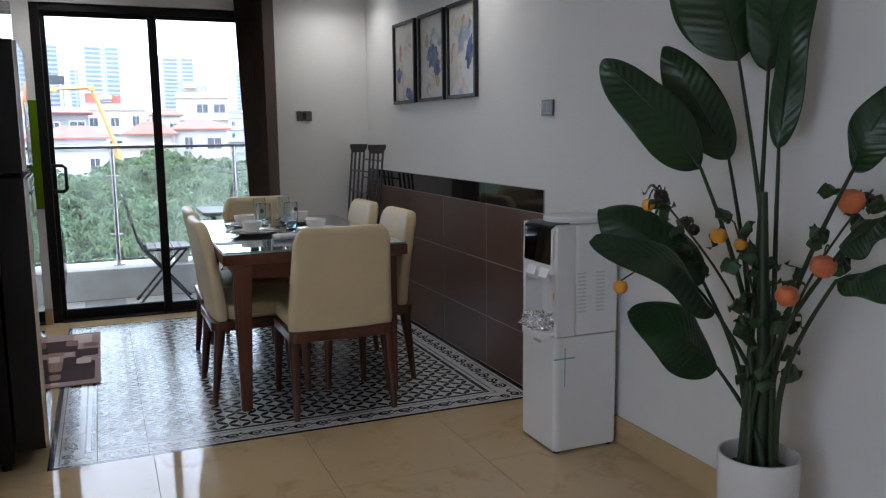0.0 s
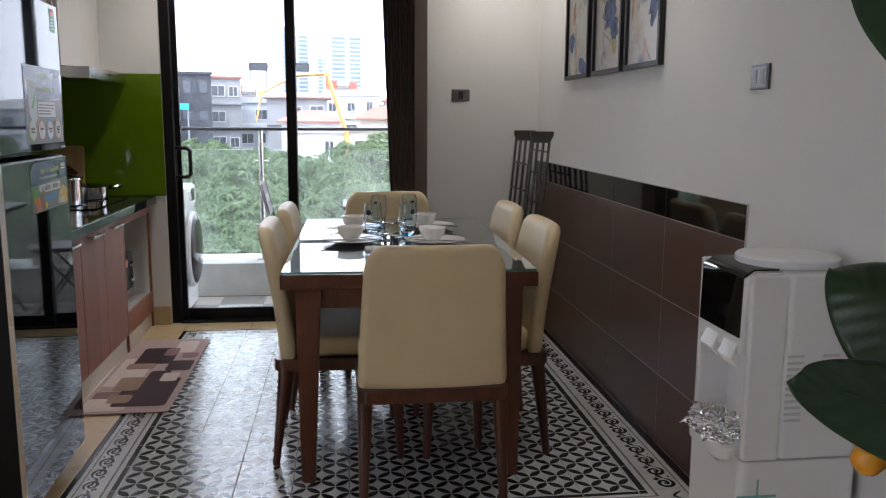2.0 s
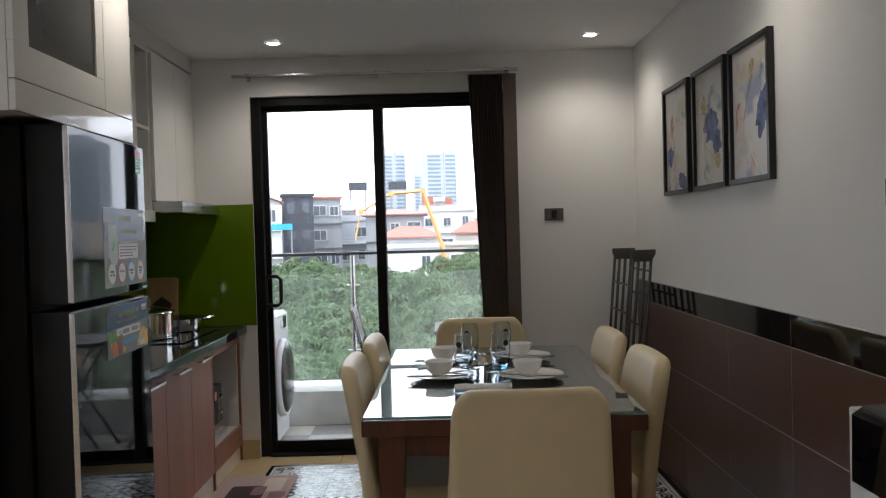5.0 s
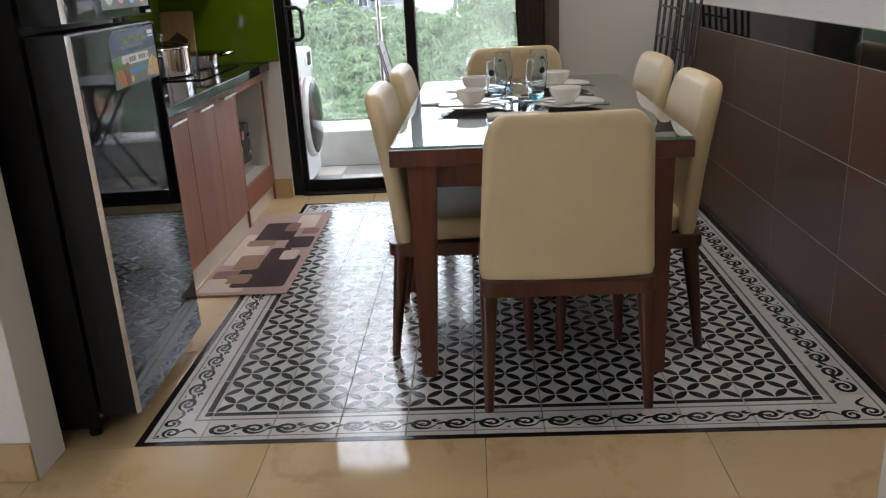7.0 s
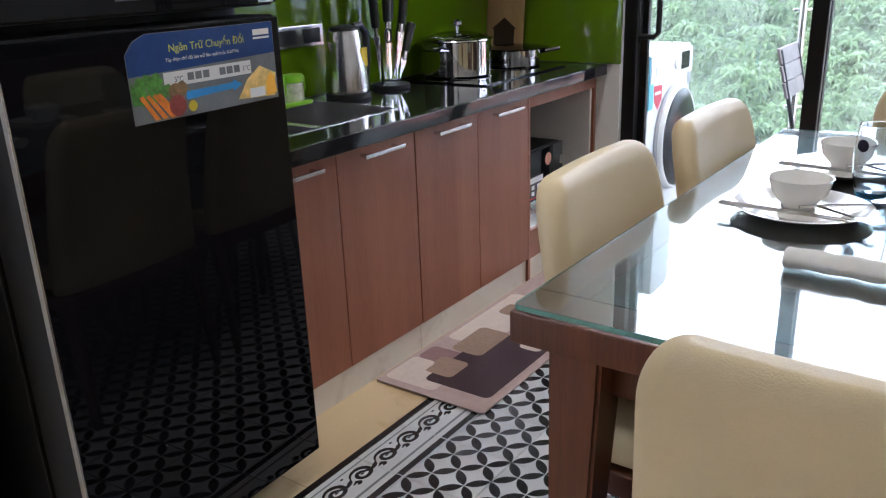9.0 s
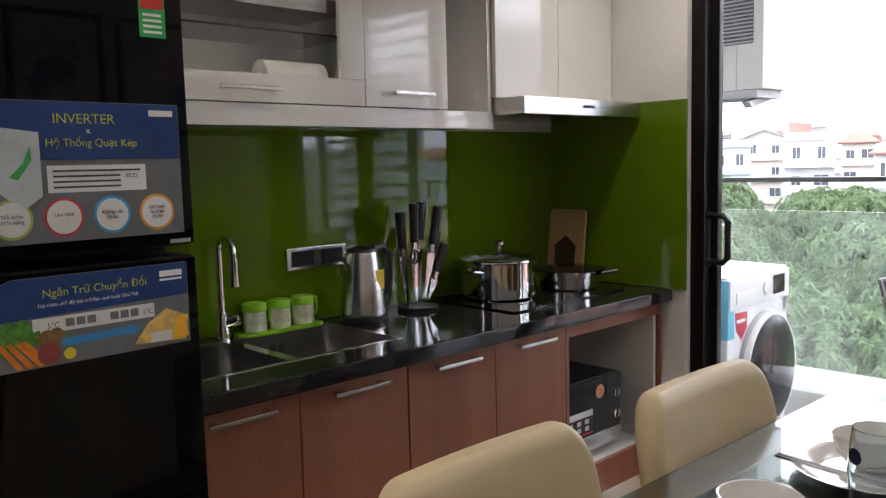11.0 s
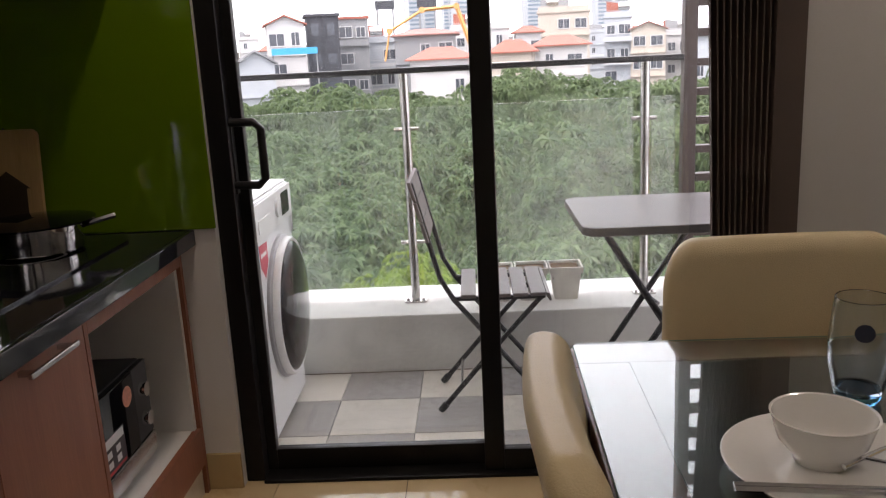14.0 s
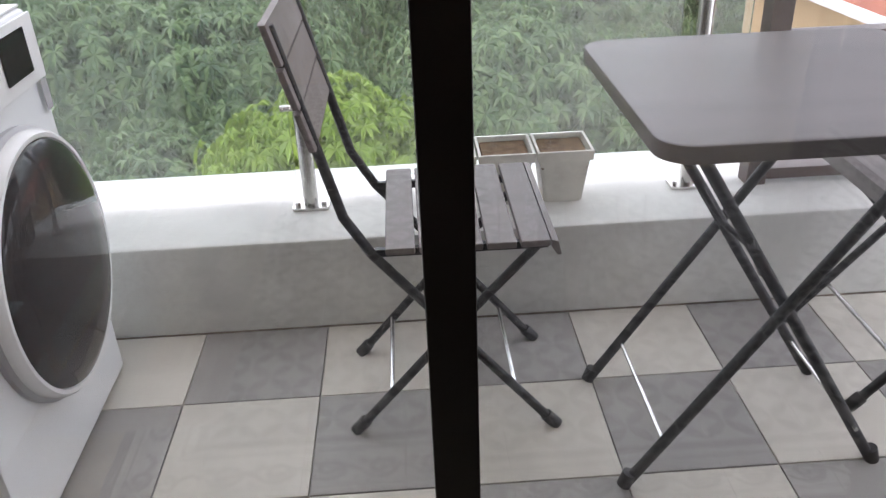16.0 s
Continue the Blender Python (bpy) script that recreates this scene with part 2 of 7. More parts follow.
def tube(bm, pts, r, n=10, r_end=None, caps=True):
    pts = [Vector(p) for p in pts]
    rings = []
    u = None
    for i, p in enumerate(pts):
        d = (pts[min(i + 1, len(pts) - 1)] - pts[max(i - 1, 0)]).normalized()
        if u is None:
            u, w = side_of(d)
        else:
            u = (u - d * u.dot(d)).normalized()
            w = d.cross(u)
        rad = r if r_end is None else r + (r_end - r) * i / max(1, len(pts) - 1)
        rings.append([bm.verts.new(p + (u * math.cos(a) + w * math.sin(a)) * rad) for a in (2 * math.pi * k / n for k in range(n))])
    for a, b in zip(rings, rings[1:]):
        for k in range(n):
            bm.faces.new((a[k], a[(k + 1) % n], b[(k + 1) % n], b[k]))
    if caps:
        bm.faces.new(rings[0][::-1])
        bm.faces.new(rings[-1])
    return bm


def tubed(*a, **k):
    return tube(bm_new(), *a, **k)


def lathe(bm, prof, n=32, at=(0, 0, 0), close=False):
    """Turns (radius, height) pairs about the z axis."""
    rings = []
    for r, z in prof:
        if r < 1e-5:
            rings.append([bm.verts.new((at[0], at[1], at[2] + z))])
        else:
            rings.append([bm.verts.new((at[0] + r * math.cos(2 * math.pi * k / n), at[1] + r * math.sin(2 * math.pi * k / n), at[2] + z)) for k in range(n)])
    for a, b in zip(rings, rings[1:]):
        for k in range(n):
            j = (k + 1) % n
            q = [a[k % len(a)], a[j % len(a)], b[j % len(b)], b[k % len(b)]]
            q = list(dict.fromkeys(q))
            if len(q) > 2:
                bm.faces.new(q)
    return bm


def lathed(*a, **k):
    return lathe(bm_new(), *a, **k)


def prism(bm, pts, axis, a, b, bev=0.0):
    """A closed outline pushed along an axis from a to b; outline pairs are the other two coordinates in x, y, z order."""
    def at(p, v):
        c = list(p)
        c.insert("xyz".index(axis), v)
        return c
    lo, hi = [bm.verts.new(at(p, a)) for p in pts], [bm.verts.new(at(p, b)) for p in pts]
    n = len(pts)
    fs = [bm.faces.new(lo[::-1]), bm.faces.new(hi)] + [bm.faces.new((lo[i], lo[(i + 1) % n], hi[(i + 1) % n], hi[i])) for i in range(n)]
    bmesh.ops.recalc_face_normals(bm, faces=fs)
    if bev:
        bmesh.ops.bevel(bm, geom=list(fs[0].edges) + list(fs[1].edges), offset=bev, segments=2, profile=0.5, affect="EDGES")
    return bm


def prismed(*a, **k):
    return prism(bm_new(), *a, **k)


def rounded(x0, y0, x1, y1, r, n=6):
    pts = []
    for cx, cy, a0 in ((x1 - r, y1 - r, 0), (x0 + r, y1 - r, 90), (x0 + r, y0 + r, 180), (x1 - r, y0 + r, 270)):
        pts += [(cx + r * math.cos(radians(a0 + 90 * k / n)), cy + r * math.sin(radians(a0 + 90 * k / n))) for k in range(n + 1)]
    return pts


def mesh_of(name, bm, material, angle=40):
    """Smooth shading within the angle given, weighted by area so that large flat faces stay flat."""
    me = bpy.data.meshes.new(name)
    bm.normal_update()
    bm.faces.ensure_lookup_table()
    lim = math.cos(radians(angle))
    area = {f: f.calc_area() for f in bm.faces}
    normals = []
    for f in bm.faces:
        fn = f.normal
        for lp in f.loops:
            acc = Vector()
            for g in lp.vert.link_faces:
                if g.normal.dot(fn) > lim:
                    acc += g.normal * area[g]
            normals.append(acc.normalized() if acc.length > 1e-12 else fn.copy())
    bm.to_mesh(me)
    bm.free()
    me.materials.append(material)
    me.polygons.foreach_set("use_smooth", [True] * len(me.polygons))
    me.normals_split_custom_set(normals)
    return me


def part(name, bm, material, parent=None, label="", at=None, angle=40):
    """Links a bmesh (or a mesh already made) as one object under a thing or a part."""
    me = bm if isinstance(bm, bpy.types.Mesh) else mesh_of(name, bm, material, angle)
    ob = new(name, me)
    ob.parent = parent
    if at is not None:
        ob.matrix_basis = at if isinstance(at, Matrix) else Matrix.Translation(at)
    return tagged(ob, label)


def thing(name, label, category, at=(0, 0, 0), rz=0, group="", kind=""):
    ob = new(name)
    ob.empty_display_size = 0.1
    ob.matrix_basis = pose(*at, 0, 0, rz)
    return tagged(ob, label, category, group, kind)


def structure(name, bm, material, label, category):
    return tagged(part(name, bm, material), label, category, kind="structure")


# ---- the plan ----
WX, WY, KX, CZ = 2.04, 6.46, -1.05, 2.51   # right wall, end wall, kitchen wall, ceiling
DX0, DX1, DZ = -0.37, 1.285, 2.27            # balcony door opening
RX0, RY0, TS, BW, BWE = -0.073, 3.803, 0.208, 0.168, 0.2   # patterned floor: inner corner, tile, width of the border tiles and of those by the dado
RNX, RNY = 9, 11
BZ, PARY, PARZ = -0.046, 7.5, 0.215      # balcony floor, parapet face and top
# ---- large structure ----
structure("floor_slab", boxed(-3.6, -3.6, -0.2, WX + 0.2, WY + 0.14, -0.012), GROUT_D, "concrete slab with dark joints beneath the floor tiles", "floor")
structure("wall_east", boxed(WX, -3.6, -0.2, WX + 0.2, WY + 0.2, 2.8), WALL, "white painted plaster wall with brown tiled dado", "wall")
bm = bm_new()
box(bm, KX - 0.2, WY, -0.2, DX0, WY + 0.2, 2.8)
box(bm, DX1, WY, -0.2, WX, WY + 0.2, 2.8)
box(bm, DX0, WY, DZ, DX1, WY + 0.2, 2.8)
structure("wall_north", bm, WALL, "white painted end wall around the balcony door", "wall")
structure("wall_kitchen", boxed(KX - 0.2, 3.61, -0.2, KX, WY, 2.8), WALL, "white painted wall behind the kitchen cabinets", "wall")
structure("wall_stub", boxed(-3.6, 3.455, -0.2, -0.47, 3.608, 2.8, bev=0.004), WALL, "white painted partition wall ending beside the fridge", "wall")
# out of view; the gap in this wall is added to let sky light in
bm = bm_new()
box(bm, -3.6, -3.6, -0.2, -3.4, -1.8, 2.8)
box(bm, -3.6, 0.6, -0.2, -3.4, 3.46, 2.8)
box(bm, -3.6, -1.8, -0.2, -3.4, 0.6, 0.7)
box(bm, -3.6, -1.8, 2.3, -3.4, 0.6, 2.8)
structure("wall_west", bm, WALL, "unseen white painted living room wall with an opening added for daylight", "wall")
structure("wall_south", boxed(-3.4, -3.6, -0.2, WX, -3.4, 2.8), WALL, "plain white painted wall behind the living room", "wall")
structure("ceiling", boxed(-3.6, -3.6, CZ, WX, WY, CZ + 0.25), CEILING, "flat white painted plaster ceiling", "ceiling")
structure("baseboard_east", boxed(WX - 0.012, -3.4, 0.0, WX, 3.575, 0.12, bev=0.003), SKIRT, "cream marble skirting along the white wall", "baseboard")
bm = bm_new()
box(bm, -3.4, 3.443, 0, -0.472, 3.455, 0.12, bev=0.003)
structure("baseboard_stub", bm, SKIRT, "cream marble skirting round the partition end", "baseboard")
bm = bm_new()
box(bm, -0.48, WY - 0.012, 0, DX0, WY, 0.12, bev=0.003)
box(bm, DX1, WY - 0.012, 0, WX - 0.03, WY, 0.12, bev=0.003)
structure("baseboard_north", bm, SKIRT, "cream marble skirting beside the balcony door", "baseboard")

# ---- balcony ----
structure("balcony_slab", boxed(-1.6, WY + 0.2, -0.35, 2.6, 8.05, BZ - 0.01), GROUT_W, "balcony slab with pale joints beneath the tiles", "floor")
structure("parapet", boxed(-1.6, PARY, -0.35, 2.6, 7.97, PARZ, bev=0.012), BALC_PAINT, "low weathered white painted parapet of the balcony", "parapet")
structure("trim_parapet_foot", boxed(-1.6, PARY - 0.006, BZ, 2.6, PARY - 0.0005, BZ + 0.004, bev=0.0015), plain("brown_sediment", (0.16, 0.13, 0.1), 0.95, vary=0.5, scale=14, bump=0.5), "dirt gathered along the foot of the parapet", "trim")
structure("balcony_wall_west", boxed(-1.75, WY + 0.2, -0.35, -1.6, 8.05, 2.9), BALC_PAINT, "white painted side wall of the balcony", "wall")
structure("balcony_ceiling", boxed(-1.75, WY + 0.2, 2.75, 2.6, 7.6, 2.95), BALC_PAINT, "white painted soffit over the balcony", "ceiling")
# ---- balcony door ----
door = tagged(new("door_1"), "dark bronze aluminium sliding glass door to the balcony", "door", kind="structure")
part("door_frame", box(box(box(box(bm_new(), DX0, 6.49, 0, DX0 + 0.06, 6.64, DZ, bev=0.004), DX1 - 0.06, 6.49, 0, DX1, 6.64, DZ, bev=0.004), DX0 + 0.06, 6.49, DZ - 0.055, DX1 - 0.06, 6.64, DZ, bev=0.004), DX0 + 0.06, 6.47, 0, DX1 - 0.06, 6.585, 0.012, bev=0.003), ALU, door)


def sash(x0, x1, y, name="sliding_sash"):
    bm = bm_new()
    w, d = 0.062, 0.018
    box(bm, x0, y - d, 0.013, x0 + w, y + d, DZ - 0.056, bev=0.004)
    box(bm, x1 - w, y - d, 0.013, x1, y + d, DZ - 0.056, bev=0.004)
    box(bm, x0 + w, y - d, 0.013, x1 - w, y + d, 0.085, bev=0.004)
    box(bm, x0 + w, y - d, DZ - 0.085, x1 - w, y + d, DZ - 0.056, bev=0.004)
    s = part(name, bm, ALU, door)
    p = part("pane", boxed(x0 + w - 0.005, y - 0.003, 0.08, x1 - w + 0.005, y + 0.003, DZ - 0.08), PANE, s)
    p.visible_shadow = False
    return s


near_sash = sash(DX0 + 0.03, 0.462, 6.557)
sash(0.397, DX1 - 0.03, 6.512)
h = part("door_handle", tubed([(-0.312, 6.515, 0.957), (-0.235, 6.5, 0.957), (-0.214, 6.497, 0.976), (-0.214, 6.497, 1.122), (-0.235, 6.5, 1.141), (-0.312, 6.515, 1.141)], 0.0125, 12), BLACK_PLASTIC, near_sash, "black pull handle")
part("handle_plate", boxed(-0.334, 6.51, 0.93, -0.304, 6.539, 1.155, bev=0.003), BLACK_PLASTIC, near_sash)
part("key", box(tubed([(-0.318, 6.528, 0.94), (-0.318, 6.498, 0.94)], 0.007), -0.321, 6.492, 0.915, -0.315, 6.5, 0.93, bev=0.001), CHROME, near_sash, "steel key in the lock")

# ---- fridge ----
fridge = thing("fridge", "black glass two-door fridge with stickers on its doors", "fridge", (-0.606, 4.02, 0), 2)
part("body", boxed(-0.36, -0.36, 0.03, 0.212, 0.292, 1.73, bev=0.006), FRIDGE_SIDE, fridge)
lower = part("lower_door", boxed(0.222, -0.358, 0.075, 0.334, 0.29, 1.195, bev=0.006), FRIDGE_SIDE, fridge)
upper = part("freezer_door", boxed(0.222, -0.358, 1.215, 0.334, 0.29, 1.73, bev=0.006), FRIDGE_SIDE, fridge)
for d, z0, z1 in ((lower, 0.08, 1.19), (upper, 1.22, 1.725)):
    part("glass_front", boxed(0.3342, -0.356, z0, 0.345, 0.288, z1, bev=0.002), BLACK_GLASS, d, "glossy black glass front")
    part("edge_trim", boxed(0.33, -0.3605, z0, 0.3455, -0.3563, z1, bev=0.0008), STEEL, d, "thin steel edge strip")
part("plinth", boxed(-0.3, -0.34, 0.03, 0.2, 0.28, 0.074), BLACK_PLASTIC, fridge)
for sx, sy in ((-0.3, -0.25), (-0.3, 0.25), (0.18, -0.33), (0.18, 0.25)):
    part("foot", tubed([(sx, sy, 0), (sx, sy, 0.031)], 0.02), BLACK_PLASTIC, fridge)

# ---- base cabinets and worktop ----
CF = -0.475


def bar_handle(parent, x, y, z, length, along="y", stem=0.028, mat=None):
    bm = bm_new()
    h = length / 2
    if along == "y":
        box(bm, x + stem, y - h, z - 0.006, x + stem + 0.009, y + h, z + 0.006, bev=0.002)
        for s in (-1, 1):
            box(bm, x, y + s * (h - 0.02) - 0.006, z - 0.005, x + stem, y + s * (h - 0.02) + 0.006, z + 0.005)
    return part("handle", bm, mat or STEEL, parent, "brushed steel bar handle")


def base_unit(y0, y1, doors):
    u = thing("base_cabinet", "brown laminate kitchen base cabinet with steel bar handles", "cabinet", (0, 0, 0), group="base cabinets")
    part("body", boxed(KX + 0.01, y0, 0.1, CF - 0.02, y1, 0.64), CAB_WOOD, u)
    part("plinth", boxed(KX + 0.02, y0, 0.0, CF - 0.012, y1, 0.1), PLINTH, u, "pale stone plinth")
    for a, b in doors:
        d = part("door", boxed(CF - 0.018, a + 0.0015, 0.102, CF, b - 0.0015, 0.795, bev=0.0015), CAB_WOOD, u)
        bar_handle(d, CF, (a + b) / 2 + 0.0, 0.757, 0.19)
    return u


base_unit(4.33, 5.066, [(4.33, 4.69), (4.69, 5.066)])
base_unit(5.068, 5.815, [(5.068, 5.445), (5.445, 5.815)])
u = thing("microwave_cabinet", "open brown laminate cabinet niche with white lining", "cabinet", (0, 0, 0), group="base cabinets")
part("side_panel", boxed(KX + 0.01, 5.817, 0.0, CF, 5.833, 0.795), CAB_WOOD, u)
part("side_panel", boxed(KX + 0.01, 6.425, 0.0, CF, 6.445, 0.795, bev=0.001), CAB_WOOD, u)
part("top_rail", boxed(CF - 0.02, 5.834, 0.737, CF, 6.424, 0.795), CAB_WOOD, u)
part("bottom_rail", boxed(CF - 0.02, 5.834, 0.1, CF, 6.424, 0.222), CAB_WOOD, u)
part("shelf", boxed(KX + 0.012, 5.834, 0.204, CF - 0.021, 6.424, 0.221), CAB_WHITE, u, "white melamine shelf")
part("back_panel", boxed(KX + 0.012, 5.834, 0.222, KX + 0.03, 6.424, 0.795), CAB_WHITE, u, "white melamine back")
part("side_lining", boxed(KX + 0.031, 6.407, 0.222, CF - 0.012, 6.4235, 0.736), CAB_WHITE, u, "white melamine side")
part("plinth", boxed(KX + 0.02, 5.834, 0.0, CF - 0.012, 6.424, 0.1), PLINTH, u, "pale stone plinth")

SX0, SX1, SY0, SY1 = -0.965, -0.575, 4.4, 5.13
top = thing("worktop", "polished black granite kitchen worktop with a cut-out for the sink", "worktop")
for a in ((KX, 4.325, -0.445, SY0), (KX, SY1, -0.445, 6.458), (KX, SY0, SX0, SY1), (SX1, SY0, -0.445, SY1)):
    part("slab", boxed(a[0], a[1], 0.797, a[2], a[3], 0.84), GRANITE, top)
part("front_edge", boxed(-0.4449, 4.325, 0.793, -0.43, 6.458, 0.84, bev=0.004), GRANITE, top)

# ---- green splashback ----
sb = tagged(new("splashback"), "glossy green back-painted glass splashback", "splashback", kind="structure")
part("panel", boxed(KX + 0.001, 4.33, 0.842, KX + 0.007, 6.452, 1.5), GREEN, sb)
part("panel", boxed(KX + 0.008, 6.449, 0.842, -0.365, 6.458, 1.6, bev=0.001), GREEN, sb)

# ---- wall cabinets ----
UF = -0.72
wc = thing("wall_cabinet", "glossy white wall cabinet with a glass lift-up door and dish rack", "cabinet", group="wall cabinets")
part("base_panel", boxed(KX + 0.002, 4.345, 1.5, UF - 0.02, 5.735, 1.535), CAB_WHITE, wc)
part("inner_shelf", boxed(KX + 0.013, 4.364, 1.575, UF - 0.021, 5.129, 1.597), CAB_WHITE, wc)
part("top_panel", boxed(KX + 0.002, 4.345, 2.4, UF - 0.02, 5.735, 2.42), CAB_WHITE, wc)
for y in (4.345, 5.13, 5.47, 5.717):
    part("side_panel", boxed(KX + 0.002, y, 1.536, UF - 0.02, y + 0.018, 2.399), CAB_WHITE, wc)
part("back_panel", boxed(KX + 0.002, 4.364, 1.536, KX + 0.012, 5.716, 2.399), CAB_WHITE, wc)
part("shelf", boxed(KX + 0.013, 5.489, 1.98, UF - 0.02, 5.716, 1.998), CAB_WHITE, wc)
part("light_rail", boxed(UF - 0.0195, 4.345, 1.49, UF, 5.722, 1.552, bev=0.002), CAB_WHITE, wc)
fr = bm_new()
box(fr, UF - 0.019, 4.47, 1.555, UF, 5.138, 1.635, bev=0.0015)
gd = part("glass_door", fr, CAB_WHITE, wc)
part("rail", boxed(UF - 0.019, 4.47, 2.33, UF, 5.138, 2.4, bev=0.0015), CAB_WHITE, gd)
part("rail", boxed(UF - 0.019, 4.47 - 0.12, 1.555, UF, 4.47 - 0.001, 2.4, bev=0.0015), CAB_WHITE, gd)
part("rail", boxed(UF - 0.019, 5.05, 1.6355, UF, 5.138, 2.3295, bev=0.0015), CAB_WHITE, gd)
p = part("pane", boxed(UF - 0.012, 4.465, 1.63, UF - 0.008, 5.055, 2.335), glass("cabinet_glass", (0.97, 0.99, 0.98)), gd)
p.visible_shadow = False
bar_handle(gd, UF, 4.72, 1.592, 0.19)
d2 = part("door", boxed(UF - 0.019, 5.141, 1.555, UF, 5.495, 2.4, bev=0.0015), CAB_WHITE, wc)
bar_handle(d2, UF, 5.32, 1.6, 0.17)
hc = thing("hood_cabinet", "glossy white two-door wall cabinet above the cooker hood", "cabinet", group="wall cabinets")
part("carcass", boxed(KX + 0.002, 5.738, 1.61, UF - 0.02, 6.456, 2.42), CAB_WHITE, hc)
for a, b in ((5.738, 6.1), (6.103, 6.456)):
    part("door", boxed(UF - 0.019, a, 1.605, UF, b, 2.4, bev=0.0015), CAB_WHITE, hc)
structure("cornice", boxed(KX + 0.002, 4.345, 2.421, UF + 0.002, 6.457, CZ - 0.001), CAB_WHITE, "white filler panel between wall cabinets and ceiling", "trim")
fc = thing("fridge_cabinet", "glossy white cabinet with a glass door above the fridge", "cabinet", group="wall cabinets")
part("carcass", boxed(KX + 0.002, 3.625, 1.76, -0.33, 4.335, 2.5), CAB_WHITE, fc)
part("side_panel", boxed(-0.469, 3.515, 1.745, -0.33, 3.624, 2.5), CAB_WHITE, fc)
part("filler", boxed(-0.329, 3.515, 1.745, -0.31, 4.335, 1.828, bev=0.0015), CAB_WHITE, fc)
fr = bm_new()
box(fr, -0.329, 3.515, 1.831, -0.31, 4.097, 1.93, bev=0.0015)
d = part("glass_door", fr, CAB_WHITE, fc)
part("rail", boxed(-0.329, 3.515, 2.42, -0.31, 4.097, 2.5, bev=0.0015), CAB_WHITE, d)
part("rail", boxed(-0.329, 3.515, 1.9302, -0.31, 3.598, 2.4198, bev=0.0015), CAB_WHITE, d)
part("rail", boxed(-0.329, 4.039, 1.9302, -0.31, 4.097, 2.4198, bev=0.0015), CAB_WHITE, d)
part("pane", boxed(-0.322, 3.59, 1.925, -0.318, 4.045, 2.425), plain("smoked_pane", (0.1, 0.1, 0.1), 0.04, vary=0.05, bump=0, coat=1), d, "dark reflective glass")
part("door", boxed(-0.329, 4.1, 1.831, -0.31, 4.335, 2.5, bev=0.0015), CAB_WHITE, fc)

# ---- cooker hood ----
hood = thing("cooker_hood", "slim brushed steel cooker hood beneath the white cabinet", "hood")
part("body", boxed(KX + 0.01, 5.74, 1.545, UF + 0.02, 6.452, 1.6), STEEL, hood)
part("front_panel", boxed(UF + 0.021, 5.722, 1.538, -0.572, 6.453, 1.6, bev=0.003), STEEL, hood)
for k in range(4):
    part("button", boxed(-0.572, 6.06 + 0.018 * k, 1.566, -0.568, 6.072 + 0.018 * k, 1.577, bev=0.001), BLACK_PLASTIC, hood)

# ---- dining table ----
TX0, TX1, TY0, TY1 = 0.539, 1.465, 3.965, 5.5
table = thing("dining_table", "red-brown wooden dining table with a dark top beneath clear glass", "table", ((TX0 + TX1) / 2, (TY0 + TY1) / 2, 0), -1.1)
hw, hl = (TX1 - TX0) / 2, (TY1 - TY0) / 2
part("rim", box(box(box(box(bm_new(), -hw, -hl, 0.735, hw, -hl + 0.09, 0.788, bev=0.004), -hw, hl - 0.09, 0.735, hw, hl, 0.788, bev=0.004), -hw, -hl + 0.09, 0.735, -hw + 0.09, hl - 0.09, 0.788, bev=0.004), hw - 0.09, -hl + 0.09, 0.735, hw, hl - 0.09, 0.788, bev=0.004), TABLE_WOOD, table)
part("tabletop", boxed(-hw + 0.09, -hl + 0.09, 0.74, hw - 0.09, hl - 0.09, 0.787), TOP_WOOD, table)
glass_top = part("glass_top", prismed(rounded(-hw + 0.004, -hl + 0.004, hw - 0.004, hl - 0.004, 0.012), "z", 0.7895, 0.7985, bev=0.0015), glass("table_glass", (0.86, 0.95, 0.93)), table, "clear glass sheet with a greenish edge")
glass_top.data.materials.append(plain("green_glass_edge", (0.16, 0.33, 0.29), 0.12, vary=0.1))
for f in glass_top.data.polygons:
    f.material_index = 1 if abs(f.normal.z) < 0.4 else 0
part("apron", box(box(box(box(bm_new(), -hw + 0.1, -hl + 0.075, 0.65, hw - 0.1, -hl + 0.095, 0.734), -hw + 0.1, hl - 0.095, 0.65, hw - 0.1, hl - 0.075, 0.734), -hw + 0.075, -hl + 0.1, 0.65, -hw + 0.095, hl - 0.1, 0.734), hw - 0.095, -hl + 0.1, 0.65, hw - 0.075, hl - 0.1, 0.734), TABLE_WOOD, table)
for sx in (-1, 1):
    for sy in (-1, 1):
        bm = bm_new()
        a, b = [], []
        for dx, dy in ((-1, -1), (1, -1), (1, 1), (-1, 1)):
            a.append(bm.verts.new((sx * (hw - 0.085) + 0.026 * dx, sy * (hl - 0.045) + 0.026 * dy, 0)))
            b.append(bm.verts.new((sx * (hw - 0.095) + 0.045 * dx, sy * (hl - 0.075) + 0.045 * dy, 0.735)))
        fs = [bm.faces.new(a[::-1]), bm.faces.new(b)] + [bm.faces.new((a[i], a[(i + 1) % 4], b[(i + 1) % 4], b[i])) for i in range(4)]
        bmesh.ops.bevel(bm, geom=list({e for f in fs for e in f.edges}), offset=0.006, segments=2, affect="EDGES")
        part("leg", bm, TABLE_WOOD, table)


